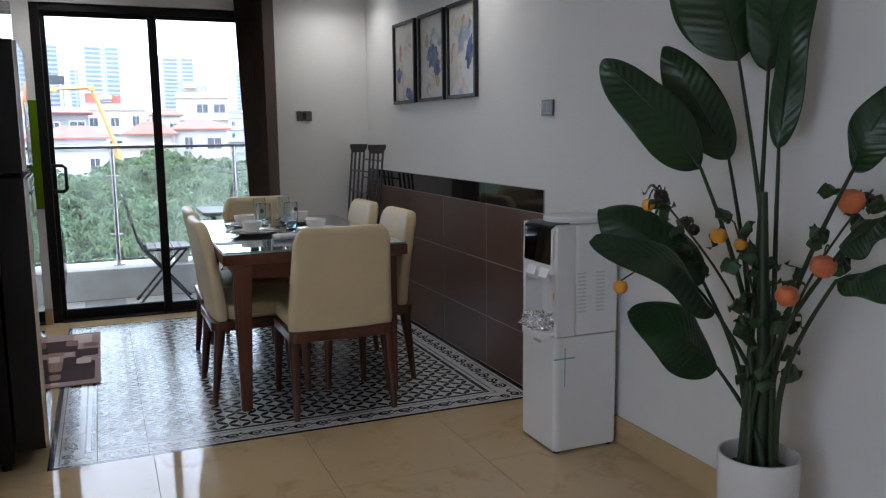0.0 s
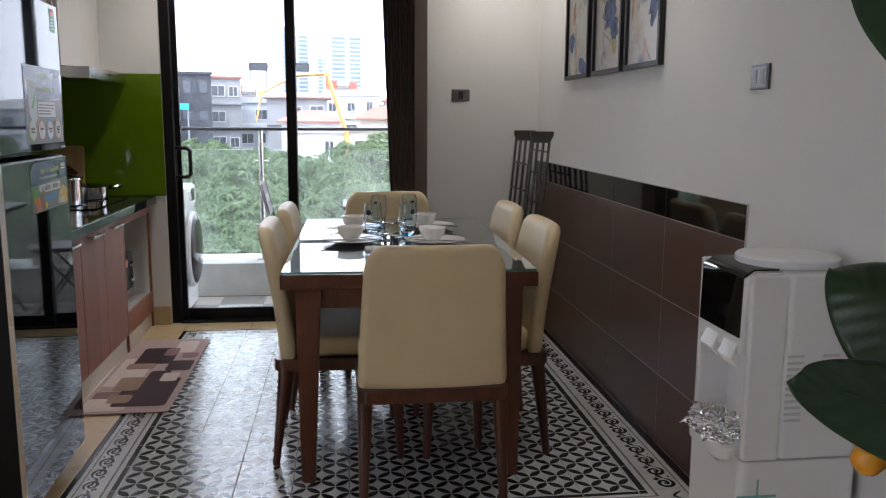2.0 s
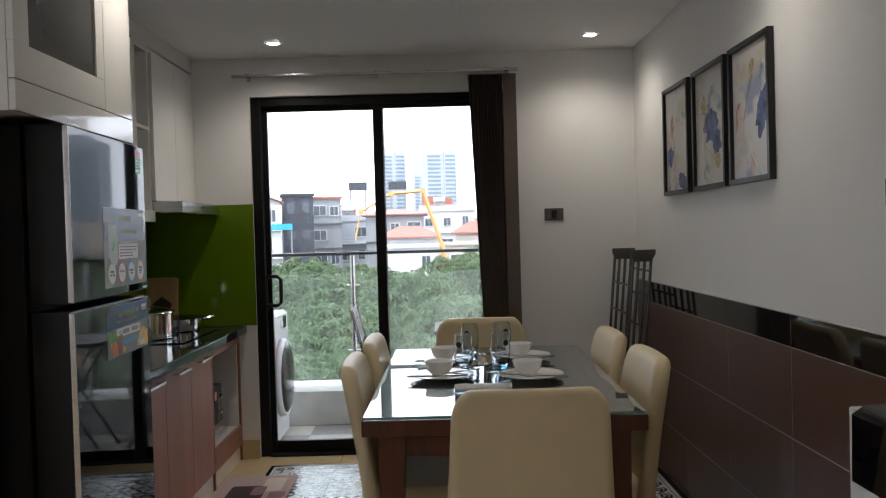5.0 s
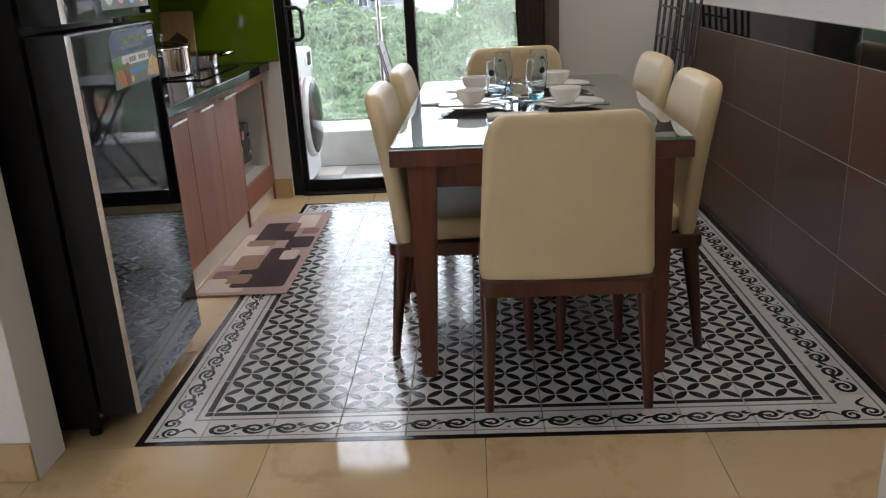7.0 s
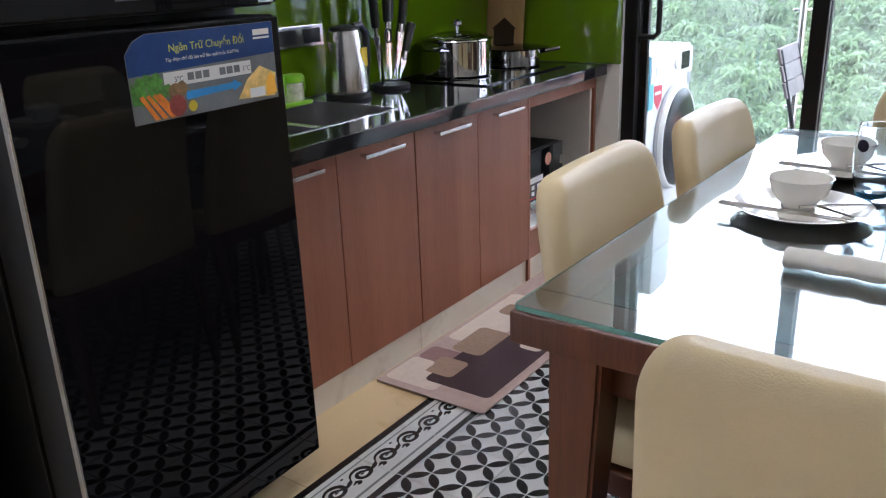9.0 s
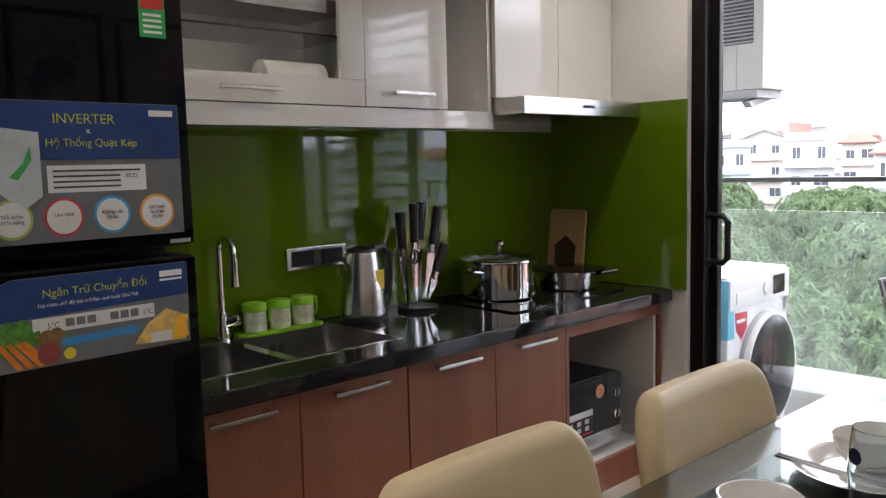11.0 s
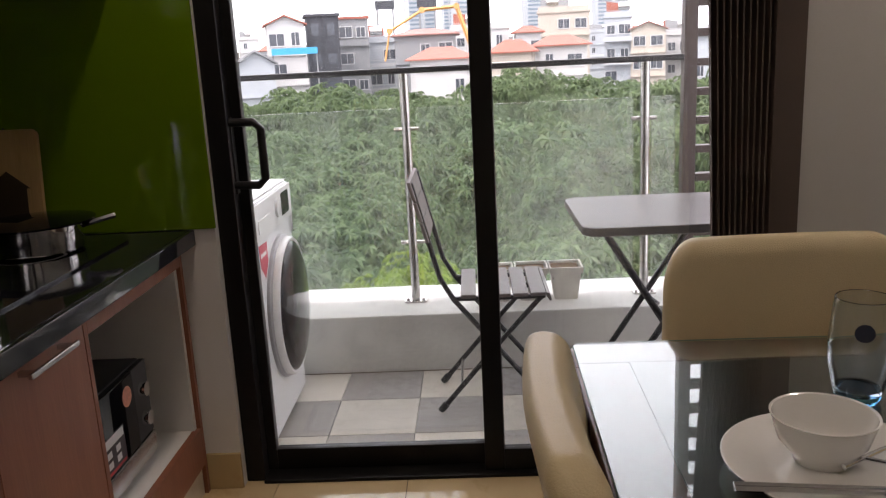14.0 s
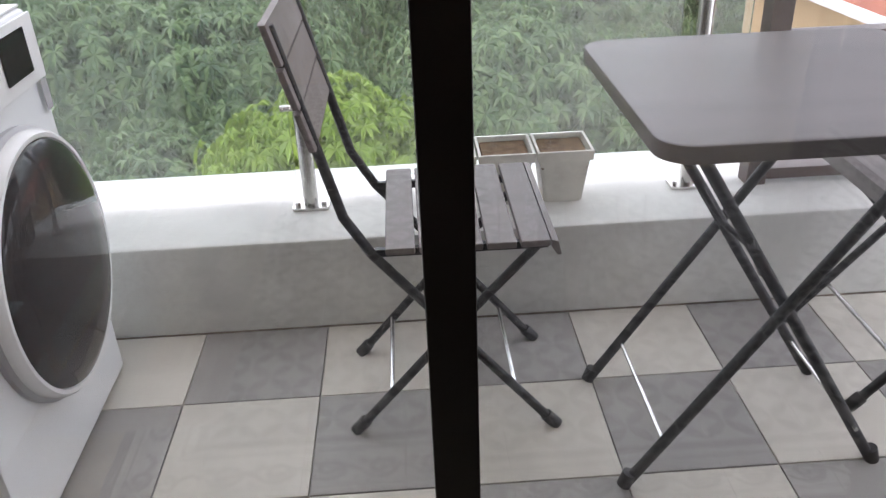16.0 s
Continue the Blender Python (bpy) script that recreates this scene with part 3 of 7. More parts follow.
# ---- dining chairs ----
def chair_leg(x0, y0, x1, y1, z1, r0, r1):
    bm = bm_new()
    lo, hi = [], []
    for k in range(12):
        a = 2 * math.pi * k / 12
        c, s = math.cos(a), math.sin(a)
        q = 1 / max(abs(c), abs(s)) ** 0.6
        lo.append(bm.verts.new((x0 + r0 * c * q, y0 + r0 * s * q, 0)))
        hi.append(bm.verts.new((x1 + r1 * c * q, y1 + r1 * s * q, z1)))
    bm.faces.new(lo[::-1])
    bm.faces.new(hi)
    for k in range(12):
        bm.faces.new((lo[k], lo[(k + 1) % 12], hi[(k + 1) % 12], hi[k]))
    return bm


def padded(rows_, bulge):
    """An upholstered panel from rows of (half width, height, y of its back face, depth), with soft rounded edges."""
    bm = bm_new()
    rings = []
    for hw_, z_, y_, dp in rows_:
        r = min(dp * 0.48, 0.03)
        out = []
        for cx, cy, a0 in ((1, 1, 0), (-1, 1, 90), (-1, -1, 180), (1, -1, 270)):
            for k in range(7):
                a = radians(a0 + 15 * k)
                out.append((cx * (hw_ - r) + r * math.cos(a), dp / 2 + cy * (dp / 2 - r) + r * math.sin(a)))
            if a0 in (0, 180):
                for k in range(1, 8):
                    out.append((cx * (hw_ - r) * (1 - 2 * k / 8), dp / 2 + cy * dp / 2))
        rings.append([bm.verts.new((x, y_ + y + bulge * (x / 0.26) ** 2, z_)) for x, y in out])
    n = len(rings[0])
    for a, b in zip(rings, rings[1:]):
        for k in range(n):
            bm.faces.new((a[k], a[(k + 1) % n], b[(k + 1) % n], b[k]))
    bm.faces.new(rings[0][::-1])
    bm.faces.new(rings[-1])
    return bm


def make_chair(m):
    c = thing("dining_chair", "cream leather upholstered dining chair with dark red-brown wooden legs", "chair", group="chairs round the table")
    rows_ = []
    for k in range(31):
        f = k / 20 * 0.8 if k <= 20 else 0.8 + 0.2 * math.sin(radians(9 * (k - 20)))
        g = 0 if k <= 20 else math.cos(radians(9 * (k - 20)))
        w_ = 0.262 - 0.03 * f - (0 if k <= 20 else 0.06 * (1 - g))
        dp = 0.062 if k <= 20 else 0.062 * (0.3 + 0.7 * min(1, g * 1.5))
        if k == 0:
            w_, dp = w_ - 0.006, 0.05
        rows_.append((w_, 0.425 + 0.5 * f, -0.262 - 0.075 * f ** 1.4 + (0.062 - dp) / 2, dp))
    back = part("backrest", padded(rows_, 0.022), LEATHER, c, angle=50)
    seat = bm_new()
    pts = [(x, y) for x, y in rounded(-0.25, -0.2, 0.25, 0.24, 0.06)]
    prism(seat, pts, "z", 0.425, 0.505, bev=0.022)
    part("seat", seat, LEATHER, c, angle=50)
    rail = bm_new()
    prism(rail, [(x, y) for x, y in rounded(-0.262, -0.27, 0.262, 0.235, 0.045)], "z", 0.375, 0.424, bev=0.006)
    part("seat_frame", rail, CHAIR_WOOD, c)
    for sx in (-1, 1):
        part("leg", chair_leg(sx * 0.245, -0.27, sx * 0.235, -0.225, 0.39, 0.014, 0.028), CHAIR_WOOD, c)
        part("leg", chair_leg(sx * 0.235, 0.215, sx * 0.225, 0.2, 0.39, 0.014, 0.026), CHAIR_WOOD, c)
    c.matrix_basis = m
    return c


chair = make_chair(pose(1.05, 4.035, 0))
for m in (pose(0.748, 4.425, 0, 0, 0, -90), pose(0.775, 5.03, 0, 0, 0, -91), pose(1.28, 4.41, 0, 0, 0, 90), pose(1.275, 5.05, 0, 0, 0, 90), pose(1.0, 5.43, 0, 0, 0, 180)):
    copy_thing(chair, m)
# ---- curtain, track and ceiling lights ----
CURTAIN = plain("dark_brown_pleated_fabric", (0.115, 0.083, 0.07), 0.8, vary=0.2, scale=3, bump=0.3, fine=350)
CURTAIN_EDGE = plain("brown_blind_fabric", (0.12, 0.088, 0.075), 0.75, vary=0.1, scale=4, bump=0.2, fine=350)
cur = thing("vertical_blind", "dark brown vertical blind drawn together beside the balcony door", "blind", (1.0, 6.412, 0))
for k in range(20):
    x0 = 0.0105 * k
    s = -1 if k % 2 else 1
    bm = prismed([(x0, -0.024 * s), (x0 + 0.002, -0.024 * s), (x0 + 0.0125, 0.024 * s), (x0 + 0.0105, 0.024 * s)], "z", 0.04, 2.362)
    for v in bm.verts:
        v.co.x += 0.085 * (1 - k / 20) * (2.362 - v.co.z) / 2.322
    part("slat", bm, CURTAIN, cur)
part("slat", boxed(0.216, -0.012, 0.04, 0.296, -0.008, 2.362), CURTAIN_EDGE, cur, "flat brown end slat")
track = thing("blind_track", "thin aluminium blind track above the balcony door", "curtain rail", (0, 6.412, 2.38))
part("rail", boxed(-0.46, -0.014, 0.0, 1.31, 0.014, 0.018, bev=0.003), STEEL, track)
for x in (-0.36, 0.43, 1.24):
    part("bracket", box(boxed(x - 0.012, -0.02, 0.016, x + 0.012, 0.054, 0.022), x - 0.012, 0.0, -0.022, x + 0.012, 0.016, 0.0, bev=0.002), STEEL, track)

LAMP_GLOW = glow("lamp_diffuser", (1.0, 0.93, 0.82), 14)
DOWN = [(-0.13, 6.07), (1.7, 6.07), (-0.13, 4.2), (1.7, 4.2)]
for k, (x, y) in enumerate(DOWN):
    dl = thing("downlight", "small round white recessed ceiling downlight, lit", "ceiling light", (x, y, CZ), group="ceiling downlights")
    part("trim", lathed([(0.034, -0.001), (0.036, -0.006), (0.046, -0.007), (0.05, -0.001)], 28), WHITE_ENAMEL, dl)
    part("diffuser", lathed([(0.0, -0.004), (0.0345, -0.004), (0.0345, -0.001)], 28), LAMP_GLOW, dl)
    lamp = new("downlight_lamp", bpy.data.lights.new("downlight_lamp", "SPOT"))
    lamp.data.energy, lamp.data.color, lamp.data.spot_size, lamp.data.spot_blend, lamp.data.shadow_soft_size = DOWN_WATTS[k], (1.0, 0.9, 0.74), radians(150), 0.9, 0.09
    lamp.matrix_world = look((x, y, CZ - 0.02), (x, y, 0))

# ---- pictures, switch, socket ----
FRAME = plain("black_picture_frame", (0.008, 0.008, 0.009), 0.3, vary=0.2)


def art(name, seed, tint):
    """Watercolour washes: pale ground with soft blue, teal and peach clouds."""
    m, n, l, b = nodes_of(name)
    co, mp = n.new("ShaderNodeTexCoord"), n.new("ShaderNodeMapping")
    mp.inputs["Location"].default_value = (seed, seed * 1.7, seed * 0.3)
    l.new(co.outputs["Object"], mp.inputs[0])
    col = None
    for k, (sc, c, lo) in enumerate(((5, tint, 0.56), (7, (0.05, 0.1, 0.25), 0.58), (9, (0.62, 0.32, 0.22), 0.64), (6, (0.5, 0.46, 0.36), 0.55))):
        nz = n.new("ShaderNodeTexNoise")
        nz.noise_dimensions = "4D"
        nz.inputs["Scale"].default_value, nz.inputs["Detail"].default_value, nz.inputs["W"].default_value = sc, 5, k * 3.1 + seed
        l.new(mp.outputs[0], nz.inputs["Vector"])
        f = ramp(n, l, nz.outputs[0], [(lo, (0, 0, 0)), (lo + 0.07, (0.85, 0.85, 0.85))])
        mx = n.new("ShaderNodeMixRGB")
        l.new(f, mx.inputs[0])
        if col is None:
            mx.inputs[1].default_value = (0.6, 0.58, 0.55, 1)
        else:
            l.new(col, mx.inputs[1])
        mx.inputs[2].default_value = (*c, 1)
        col = mx.outputs[0]
    l.new(col, b.inputs["Base Color"])
    b.inputs["Roughness"].default_value = 0.35
    return m


def flat_disc(bm, cx, cy, rx, ry, z, n=56, turn=0.0):
    """A flat blot with an uneven edge in the picture's own plane (y across, z up) at depth -z."""
    vs = []
    for k in range(n):
        a = 2 * math.pi * k / n
        e = 1 + 0.34 * noise.noise(Vector((2.1 * math.cos(a) + 31 * cx, 2.1 * math.sin(a) + 17 * cy, rx * 40))) + 0.16 * noise.noise(Vector((5 * math.cos(a) + 9 * cy, 5 * math.sin(a), cx * 20)))
        u, v = rx * e * math.cos(a), ry * e * math.sin(a)
        vs.append(bm.verts.new((-z, cx + u * math.cos(turn) - v * math.sin(turn), cy + u * math.sin(turn) + v * math.cos(turn))))
    bm.faces.new(vs)
    return bm


PETAL_PINK = plain("painted_peach_petal", (0.5, 0.27, 0.2), 0.5, vary=0.6, scale=25)
PETAL_BLUE = plain("painted_blue_leaf", (0.085, 0.12, 0.26), 0.5, vary=0.95, scale=22, fine=70)
POD_GOLD = plain("painted_gold_pod", (0.42, 0.34, 0.16), 0.4, vary=0.5, scale=60)
STALK = plain("painted_pale_stalk", (0.5, 0.45, 0.36), 0.5, vary=0.2)
PETAL_CREAM = plain("painted_cream_petal", (0.6, 0.53, 0.45), 0.5, vary=0.15, scale=20)
PICS = (
    (4.34, 0.415, (0.2, 0.25, 0.4), [(PETAL_BLUE, 0.1, 0.26, 0.05, 0.09, 0.2), (PETAL_PINK, 0.34, 0.28, 0.024, 0.055, 0.3), (PETAL_CREAM, 0.31, 0.24, 0.03, 0.065, -0.4), (PETAL_CREAM, 0.3, 0.17, 0.05, 0.02, 0.3), (POD_GOLD, 0.19, 0.45, 0.026, 0.036, 0.3)], [(0.19, 0.42, 0.28, 0.25), (0.24, 0.2, 0.12, 0.03)]),
    (4.805, 0.435, (0.03, 0.25, 0.3), [(PETAL_BLUE, 0.2, 0.28, 0.095, 0.075, 0.1), (PETAL_BLUE, 0.13, 0.2, 0.05, 0.06, 0.4), (POD_GOLD, 0.3, 0.38, 0.036, 0.034, 0.2), (POD_GOLD, 0.12, 0.12, 0.038, 0.034, 0.0), (POD_GOLD, 0.41, 0.15, 0.018, 0.04, 0.0)], [(0.28, 0.35, 0.28, 0.03), (0.14, 0.13, 0.3, 0.2)]),
    (5.31, 0.43, (0.25, 0.32, 0.36), [(PETAL_PINK, 0.3, 0.35, 0.026, 0.06, 0.1), (PETAL_CREAM, 0.33, 0.27, 0.05, 0.025, 0.4), (PETAL_CREAM, 0.2, 0.36, 0.014, 0.055, -0.2), (PETAL_BLUE, 0.13, 0.06, 0.07, 0.04, 0.3), (PETAL_BLUE, 0.33, 0.2, 0.05, 0.05, 0.3)], [(0.27, 0.3, 0.24, 0.04), (0.38, 0.22, 0.34, 0.02)]),
)
for k, (y0, w, tint, blobs, stalks) in enumerate(PICS):
    pc = thing("framed_picture", "black framed watercolour picture of lotus flowers, pale ground", "picture", (WX, y0, 1.552), group="three lotus pictures")
    part("frame", box(box(box(box(bm_new(), -0.028, 0, 0, -0.002, 0.022, 0.56, bev=0.002), -0.028, w - 0.022, 0, -0.002, w, 0.56, bev=0.002), -0.028, 0.0225, 0, -0.002, w - 0.0225, 0.022, bev=0.002), -0.028, 0.0225, 0.538, -0.002, w - 0.0225, 0.56, bev=0.002), FRAME, pc)
    pr = part("print", boxed(-0.012, 0.022, 0.022, -0.008, w - 0.022, 0.538), art("watercolour_ground_" + "abc"[k], 2.3 * k + 1, tint), pc)
    for n_, (mt, cx, cy, rx, ry, tn) in enumerate(blobs):
        part("painted_shape", flat_disc(bm_new(), cx, cy, rx, ry, 0.0124 + 0.0002 * n_, turn=tn), mt, pr)
    for (a, b_, c_, d_) in stalks:
        part("painted_stalk", tubed([(-0.0126, a, b_), (-0.0126, a * 0.6 + c_ * 0.4 + 0.012, b_ * 0.5 + d_ * 0.5), (-0.0126, c_, d_)], 0.0022, 6), STALK, pr)

FRAME_GREY = plain("dark_grey_rocker", (0.1, 0.095, 0.1), 0.3, vary=0.1)
SOCK = plain("bronze_switch_plate", (0.2, 0.18, 0.17), 0.3, 0.8, vary=0.1)
sw = thing("light_switch", "square dark chrome light switch plate with two rockers", "switch", (WX, 3.555, 1.466))
part("plate", boxed(-0.008, -0.056, -0.039, 0, 0.056, 0.039, bev=0.003), plain("dark_switch_frame", (0.045, 0.042, 0.042), 0.3, vary=0.1), sw)
part("inner_frame", boxed(-0.0105, -0.046, -0.03, -0.0075, 0.046, 0.03, bev=0.001), SOCK, sw, "brushed metal inner frame")
for y in (-0.022, 0.022):
    part("rocker", boxed(-0.0125, y - 0.013, -0.023, -0.0102, y + 0.013, 0.023, bev=0.0015), FRAME_GREY, sw, "dark grey rocker")
so = thing("wall_socket", "grey metal wall switch plate with a dark centre", "switch", (1.52, WY, 1.485))
part("plate", boxed(-0.06, -0.009, -0.038, 0.06, 0, 0.038, bev=0.004), SOCK, so)
part("rocker", boxed(-0.016, -0.012, -0.026, 0.016, -0.0085, 0.026, bev=0.002), BLACK_PLASTIC, so)

# ---- folded drying rack in the corner ----
RACK = plain("dull_aluminium_tube", (0.09, 0.085, 0.078), 0.35, 0.85, vary=0.15)
rk = thing("drying_rack", "folded aluminium clothes drying rack leaning in the room corner", "drying rack", (1.885, 6.13, 0))
lean = 0.11


def rack_x(x, z):
    return x + lean * (z / 1.25) - 0.07


for sy in (-0.235, 0.235):
    for x, top_z in ((-0.045, 1.25), (-0.015, 1.22), (0.02, 1.22), (0.055, 1.25)):
        part("upright", tubed([(rack_x(x, 0.006), sy, 0.006), (rack_x(x, top_z), sy, top_z)], 0.0085, 8), RACK, rk)
    bm = prismed([(rack_x(-0.065, 1.25), 1.235), (rack_x(-0.045, 1.21), 1.195), (rack_x(0.055, 1.21), 1.195), (rack_x(0.075, 1.25), 1.235), (rack_x(0.075, 1.27), 1.262), (rack_x(-0.065, 1.27), 1.262)], "y", sy - 0.009, sy + 0.009, bev=0.003)
    part("end_plate", bm, RACK, rk)
for x, zs in ((-0.045, (0.12, 0.32, 0.52, 0.72, 0.9, 1.06)), (0.055, (0.1, 0.28, 0.46, 0.64, 0.82, 1.0, 1.14))):
    for z in zs:
        part("rung", tubed([(rack_x(x, z), -0.235, z), (rack_x(x, z), 0.235, z)], 0.006, 8), RACK, rk)

# ---- water dispenser ----
wd = thing("water_dispenser", "tall white plastic water dispenser with a black control panel", "water dispenser", (1.862, 3.055, 0))
wd.scale = (1.07, 1.02, 1.01)
bm = bm_new()
prism(bm, rounded(-0.145, -0.145, 0.145, 0.145, 0.022), "z", 0.012, 0.5, bev=0.004)
part("lower_cabinet", bm, WHITE_PLASTIC, wd)
prism(bm := bm_new(), rounded(-0.06, -0.145, 0.145, 0.145, 0.02), "z", 0.501, 0.965, bev=0.012)
part("upper_body", bm, WHITE_PLASTIC, wd)
part("side_cheek", boxed(-0.14, -0.143, 0.501, -0.055, -0.118, 0.96, bev=0.006), WHITE_PLASTIC, wd)
part("side_cheek", boxed(-0.14, 0.118, 0.501, -0.055, 0.143, 0.96, bev=0.006), WHITE_PLASTIC, wd)
part("control_head", prismed([(-0.145, 0.76), (-0.06, 0.76), (-0.06, 0.962), (-0.12, 0.962), (-0.143, 0.945)], "y", -0.117, 0.117, bev=0.003), WHITE_PLASTIC, wd)
part("control_panel", prismed([(-0.149, 0.8), (-0.1445, 0.8), (-0.1425, 0.946), (-0.119, 0.964), (-0.06, 0.964), (-0.06, 0.968), (-0.121, 0.968), (-0.147, 0.948)], "y", -0.1, 0.112), BLACK_GLASS, wd, "glossy black control panel")
for y in (-0.055, 0.045):
    part("tap_lever", prismed([(-0.16, 0.745), (-0.142, 0.722), (-0.13, 0.775), (-0.145, 0.782)], "y", y - 0.036, y + 0.036, bev=0.003), WHITE_PLASTIC, wd)
part("drip_tray", prismed(rounded(-0.178, -0.095, -0.06, 0.095, 0.03), "z", 0.485, 0.515, bev=0.004), WHITE_PLASTIC, wd)
part("bottle_collar", lathed([(0.0, 0.966), (0.118, 0.966), (0.12, 0.97), (0.12, 0.983), (0.114, 0.988), (0.09, 0.99), (0.0, 0.991)], 44, (0.012, 0, 0)), WHITE_PLASTIC, wd)
YELLOW = plain("yellow_sticker", (0.7, 0.5, 0.03), 0.5)
TEAL = plain("teal_tape", (0.18, 0.4, 0.4), 0.5, vary=0.2)
part("sticker", boxed(-0.0625, 0.0, 0.62, -0.0605, 0.026, 0.655), YELLOW, wd, "small yellow sticker")
# greyer copy of the white plastic: the shade inside the slots, painted on thin bars
VENT_SHADE = plain("shaded_vent_plastic", (0.55, 0.55, 0.55), 0.4, vary=0.05)
for k in range(11):
    for x in (-0.05, 0.035):
        part("vent_slot", boxed(x, -0.1465, 0.6 + 0.016 * k, x + 0.04, -0.1445, 0.606 + 0.016 * k), VENT_SHADE, wd)
part("tape", boxed(-0.155 + 0.005, -0.1462, 0.408, -0.055, -0.1448, 0.414), TEAL, wd, "strip of teal tape")
part("tape", boxed(-0.103, -0.1463, 0.29, -0.099, -0.1449, 0.455), TEAL, wd, "strip of teal tape")
part("text_mark", boxed(-0.1465, -0.03, 0.455, -0.1445, 0.03, 0.466), GREY_PLASTIC, wd)
for x, y in ((-0.12, -0.12), (0.12, -0.12), (-0.12, 0.12), (0.12, 0.12)):
    part("foot", tubed([(x, y, 0), (x, y, 0.013)], 0.014), BLACK_PLASTIC, wd)
# crumpled clear bag on the drip tray
rnd = random.Random(4)
bm = bm_new()
bmesh.ops.create_icosphere(bm, subdivisions=4, radius=1)
for v in bm.verts:
    q = noise.noise(v.co * 2.2) * 0.5 + noise.noise(v.co * 5) * 0.42 + noise.noise(v.co * 11) * 0.2
    v.co = Vector((v.co.x * 0.052 * (1 + q) - 0.145, v.co.y * 0.085 * (1 + q), max(0.004, 0.032 + v.co.z * 0.035 * (1 + 1.6 * q)) + 0.515))
bag_mat = glass("clear_crumpled_plastic", (0.95, 0.95, 0.97), 0.06, 1.33)
bag = part("plastic_bag", bm, bag_mat, None, at=(1.852, 3.055, 0.004), angle=20)
tagged(bag, "crumpled clear plastic bag stuffed on the drip tray", "plastic bag")
bag.visible_shadow = False

# ---- potted plant ----
LEAF_GREEN = plain("dark_green_paddle_leaf", (0.013, 0.04, 0.011), 0.38, vary=0.35, scale=8, bump=0.1, fine=90)
STEM = plain("dark_green_stem", (0.018, 0.034, 0.012), 0.45, vary=0.3, scale=12)
TWIG = plain("brown_twig", (0.05, 0.035, 0.02), 0.7, vary=0.3, scale=30)
SOIL = plain("dark_soil", (0.04, 0.03, 0.022), 0.95, vary=0.5, scale=60, bump=0.5)
POT_WHITE = plain("white_glazed_pot", (0.72, 0.71, 0.69), 0.25, vary=0.03)


def paddle(bm, base, tip, width, face, arch=0.12, fold=0.22, nu=70, nv=8, phase=0.0):
    """A broad leaf from base to tip: midrib arched, halves folded, edge slightly waved and pleated."""
    base, tip, face = Vector(base), Vector(tip), Vector(face).normalized()
    ax = tip - base
    ln = ax.length
    ax.normalize()
    nrm = (face - ax * face.dot(ax)).normalized()
    sd = ax.cross(nrm)
    rows_ = []
    for i in range(nu + 1):
        t = i / nu
        w = width * 2.33 * t ** 0.5 * (1 - t) ** 0.75 + 0.002
        mid = base + ax * (ln * t) + nrm * (math.sin(math.pi * t) * arch * ln)
        row = []
        for j in range(-nv, nv + 1):
            s = j / nv
            lift = fold * w * abs(s) ** 1.3 + 0.008 * math.sin(t * 95 - abs(s) * 9 + phase) * abs(s) * (1 - abs(s)) + 0.012 * math.sin(t * 9 + phase * 2 + s)
            row.append(bm.verts.new(mid + sd * (w * s) - nrm * lift + ax * (abs(s) * w * 0.25)))
        rows_.append(row)
    for a, b in zip(rows_, rows_[1:]):
        for j in range(2 * nv):
            bm.faces.new((a[j], a[j + 1], b[j + 1], b[j]))
    return base, ax, nrm


def curve_pts(a, b, bow, n=12):
    a, b, bow = Vector(a), Vector(b), Vector(bow)
    return [a.lerp(b, k / n) + bow * math.sin(math.pi * k / n) for k in range(n + 1)]


plant = thing("potted_plant", "tall bird-of-paradise plant with orange fruit sprigs in a white pot", "potted plant", (1.785, 1.85, 0))
part("pot", lathed([(0.0, 0.0), (0.088, 0.0), (0.102, 0.02), (0.113, 0.2), (0.119, 0.39), (0.117, 0.398), (0.11, 0.398), (0.107, 0.38), (0.107, 0.33)], 40), POT_WHITE, plant, "white glazed round pot")
part("soil", lathed([(0.0, 0.352), (0.06, 0.35), (0.108, 0.34)], 24), SOIL, plant)
P0 = Vector((1.785, 1.85, 0))
FACE = (-0.62, -0.75, 0.25)
LEAVES = [  # base, tip, half width, facing, arch
    ((1.858, 2.08, 1.566), (1.734, 2.15, 1.984), 0.14, (-0.6, -0.8, 0.1), 0.04),
    ((1.919, 2.02, 1.534), (1.939, 2.05, 1.978), 0.075, (-0.4, -0.9, 0.2), 0.04),
    ((1.885, 1.93, 1.3), (1.956, 1.9, 1.837), 0.05, (-0.9, -0.3, 0.1), 0.07),
    ((1.699, 2.05, 1.243), (1.465, 2.24, 1.57), 0.093, (-0.4, -0.6, 0.5), 0.08),
    ((1.897, 2.15, 1.26), (1.73, 2.28, 1.625), 0.08, (-0.7, -0.7, 0.1), 0.05),
    ((1.684, 1.95, 0.826), (1.204, 1.88, 1.075), 0.088, (-0.3, -0.6, 0.7), 0.1),
    ((1.7, 2.02, 0.895), (1.505, 2.3, 1.102), 0.105, (-0.5, -0.6, 0.7), 0.08),
    ((1.764, 2.02, 0.619), (1.456, 2.05, 0.824), 0.1, (-0.5, -0.6, 0.6), 0.1),
    ((1.782, 1.58, 1.248), (1.78, 1.45, 1.472), 0.06, (-0.9, -0.3, 0.2), 0.08),
    ((1.764, 1.58, 1.05), (1.777, 1.4, 1.15), 0.06, (-0.6, -0.3, 0.8), 0.1),
    ((1.739, 1.57, 0.973), (1.805, 1.4, 0.971), 0.06, (-0.5, -0.3, 0.8), 0.12),
]
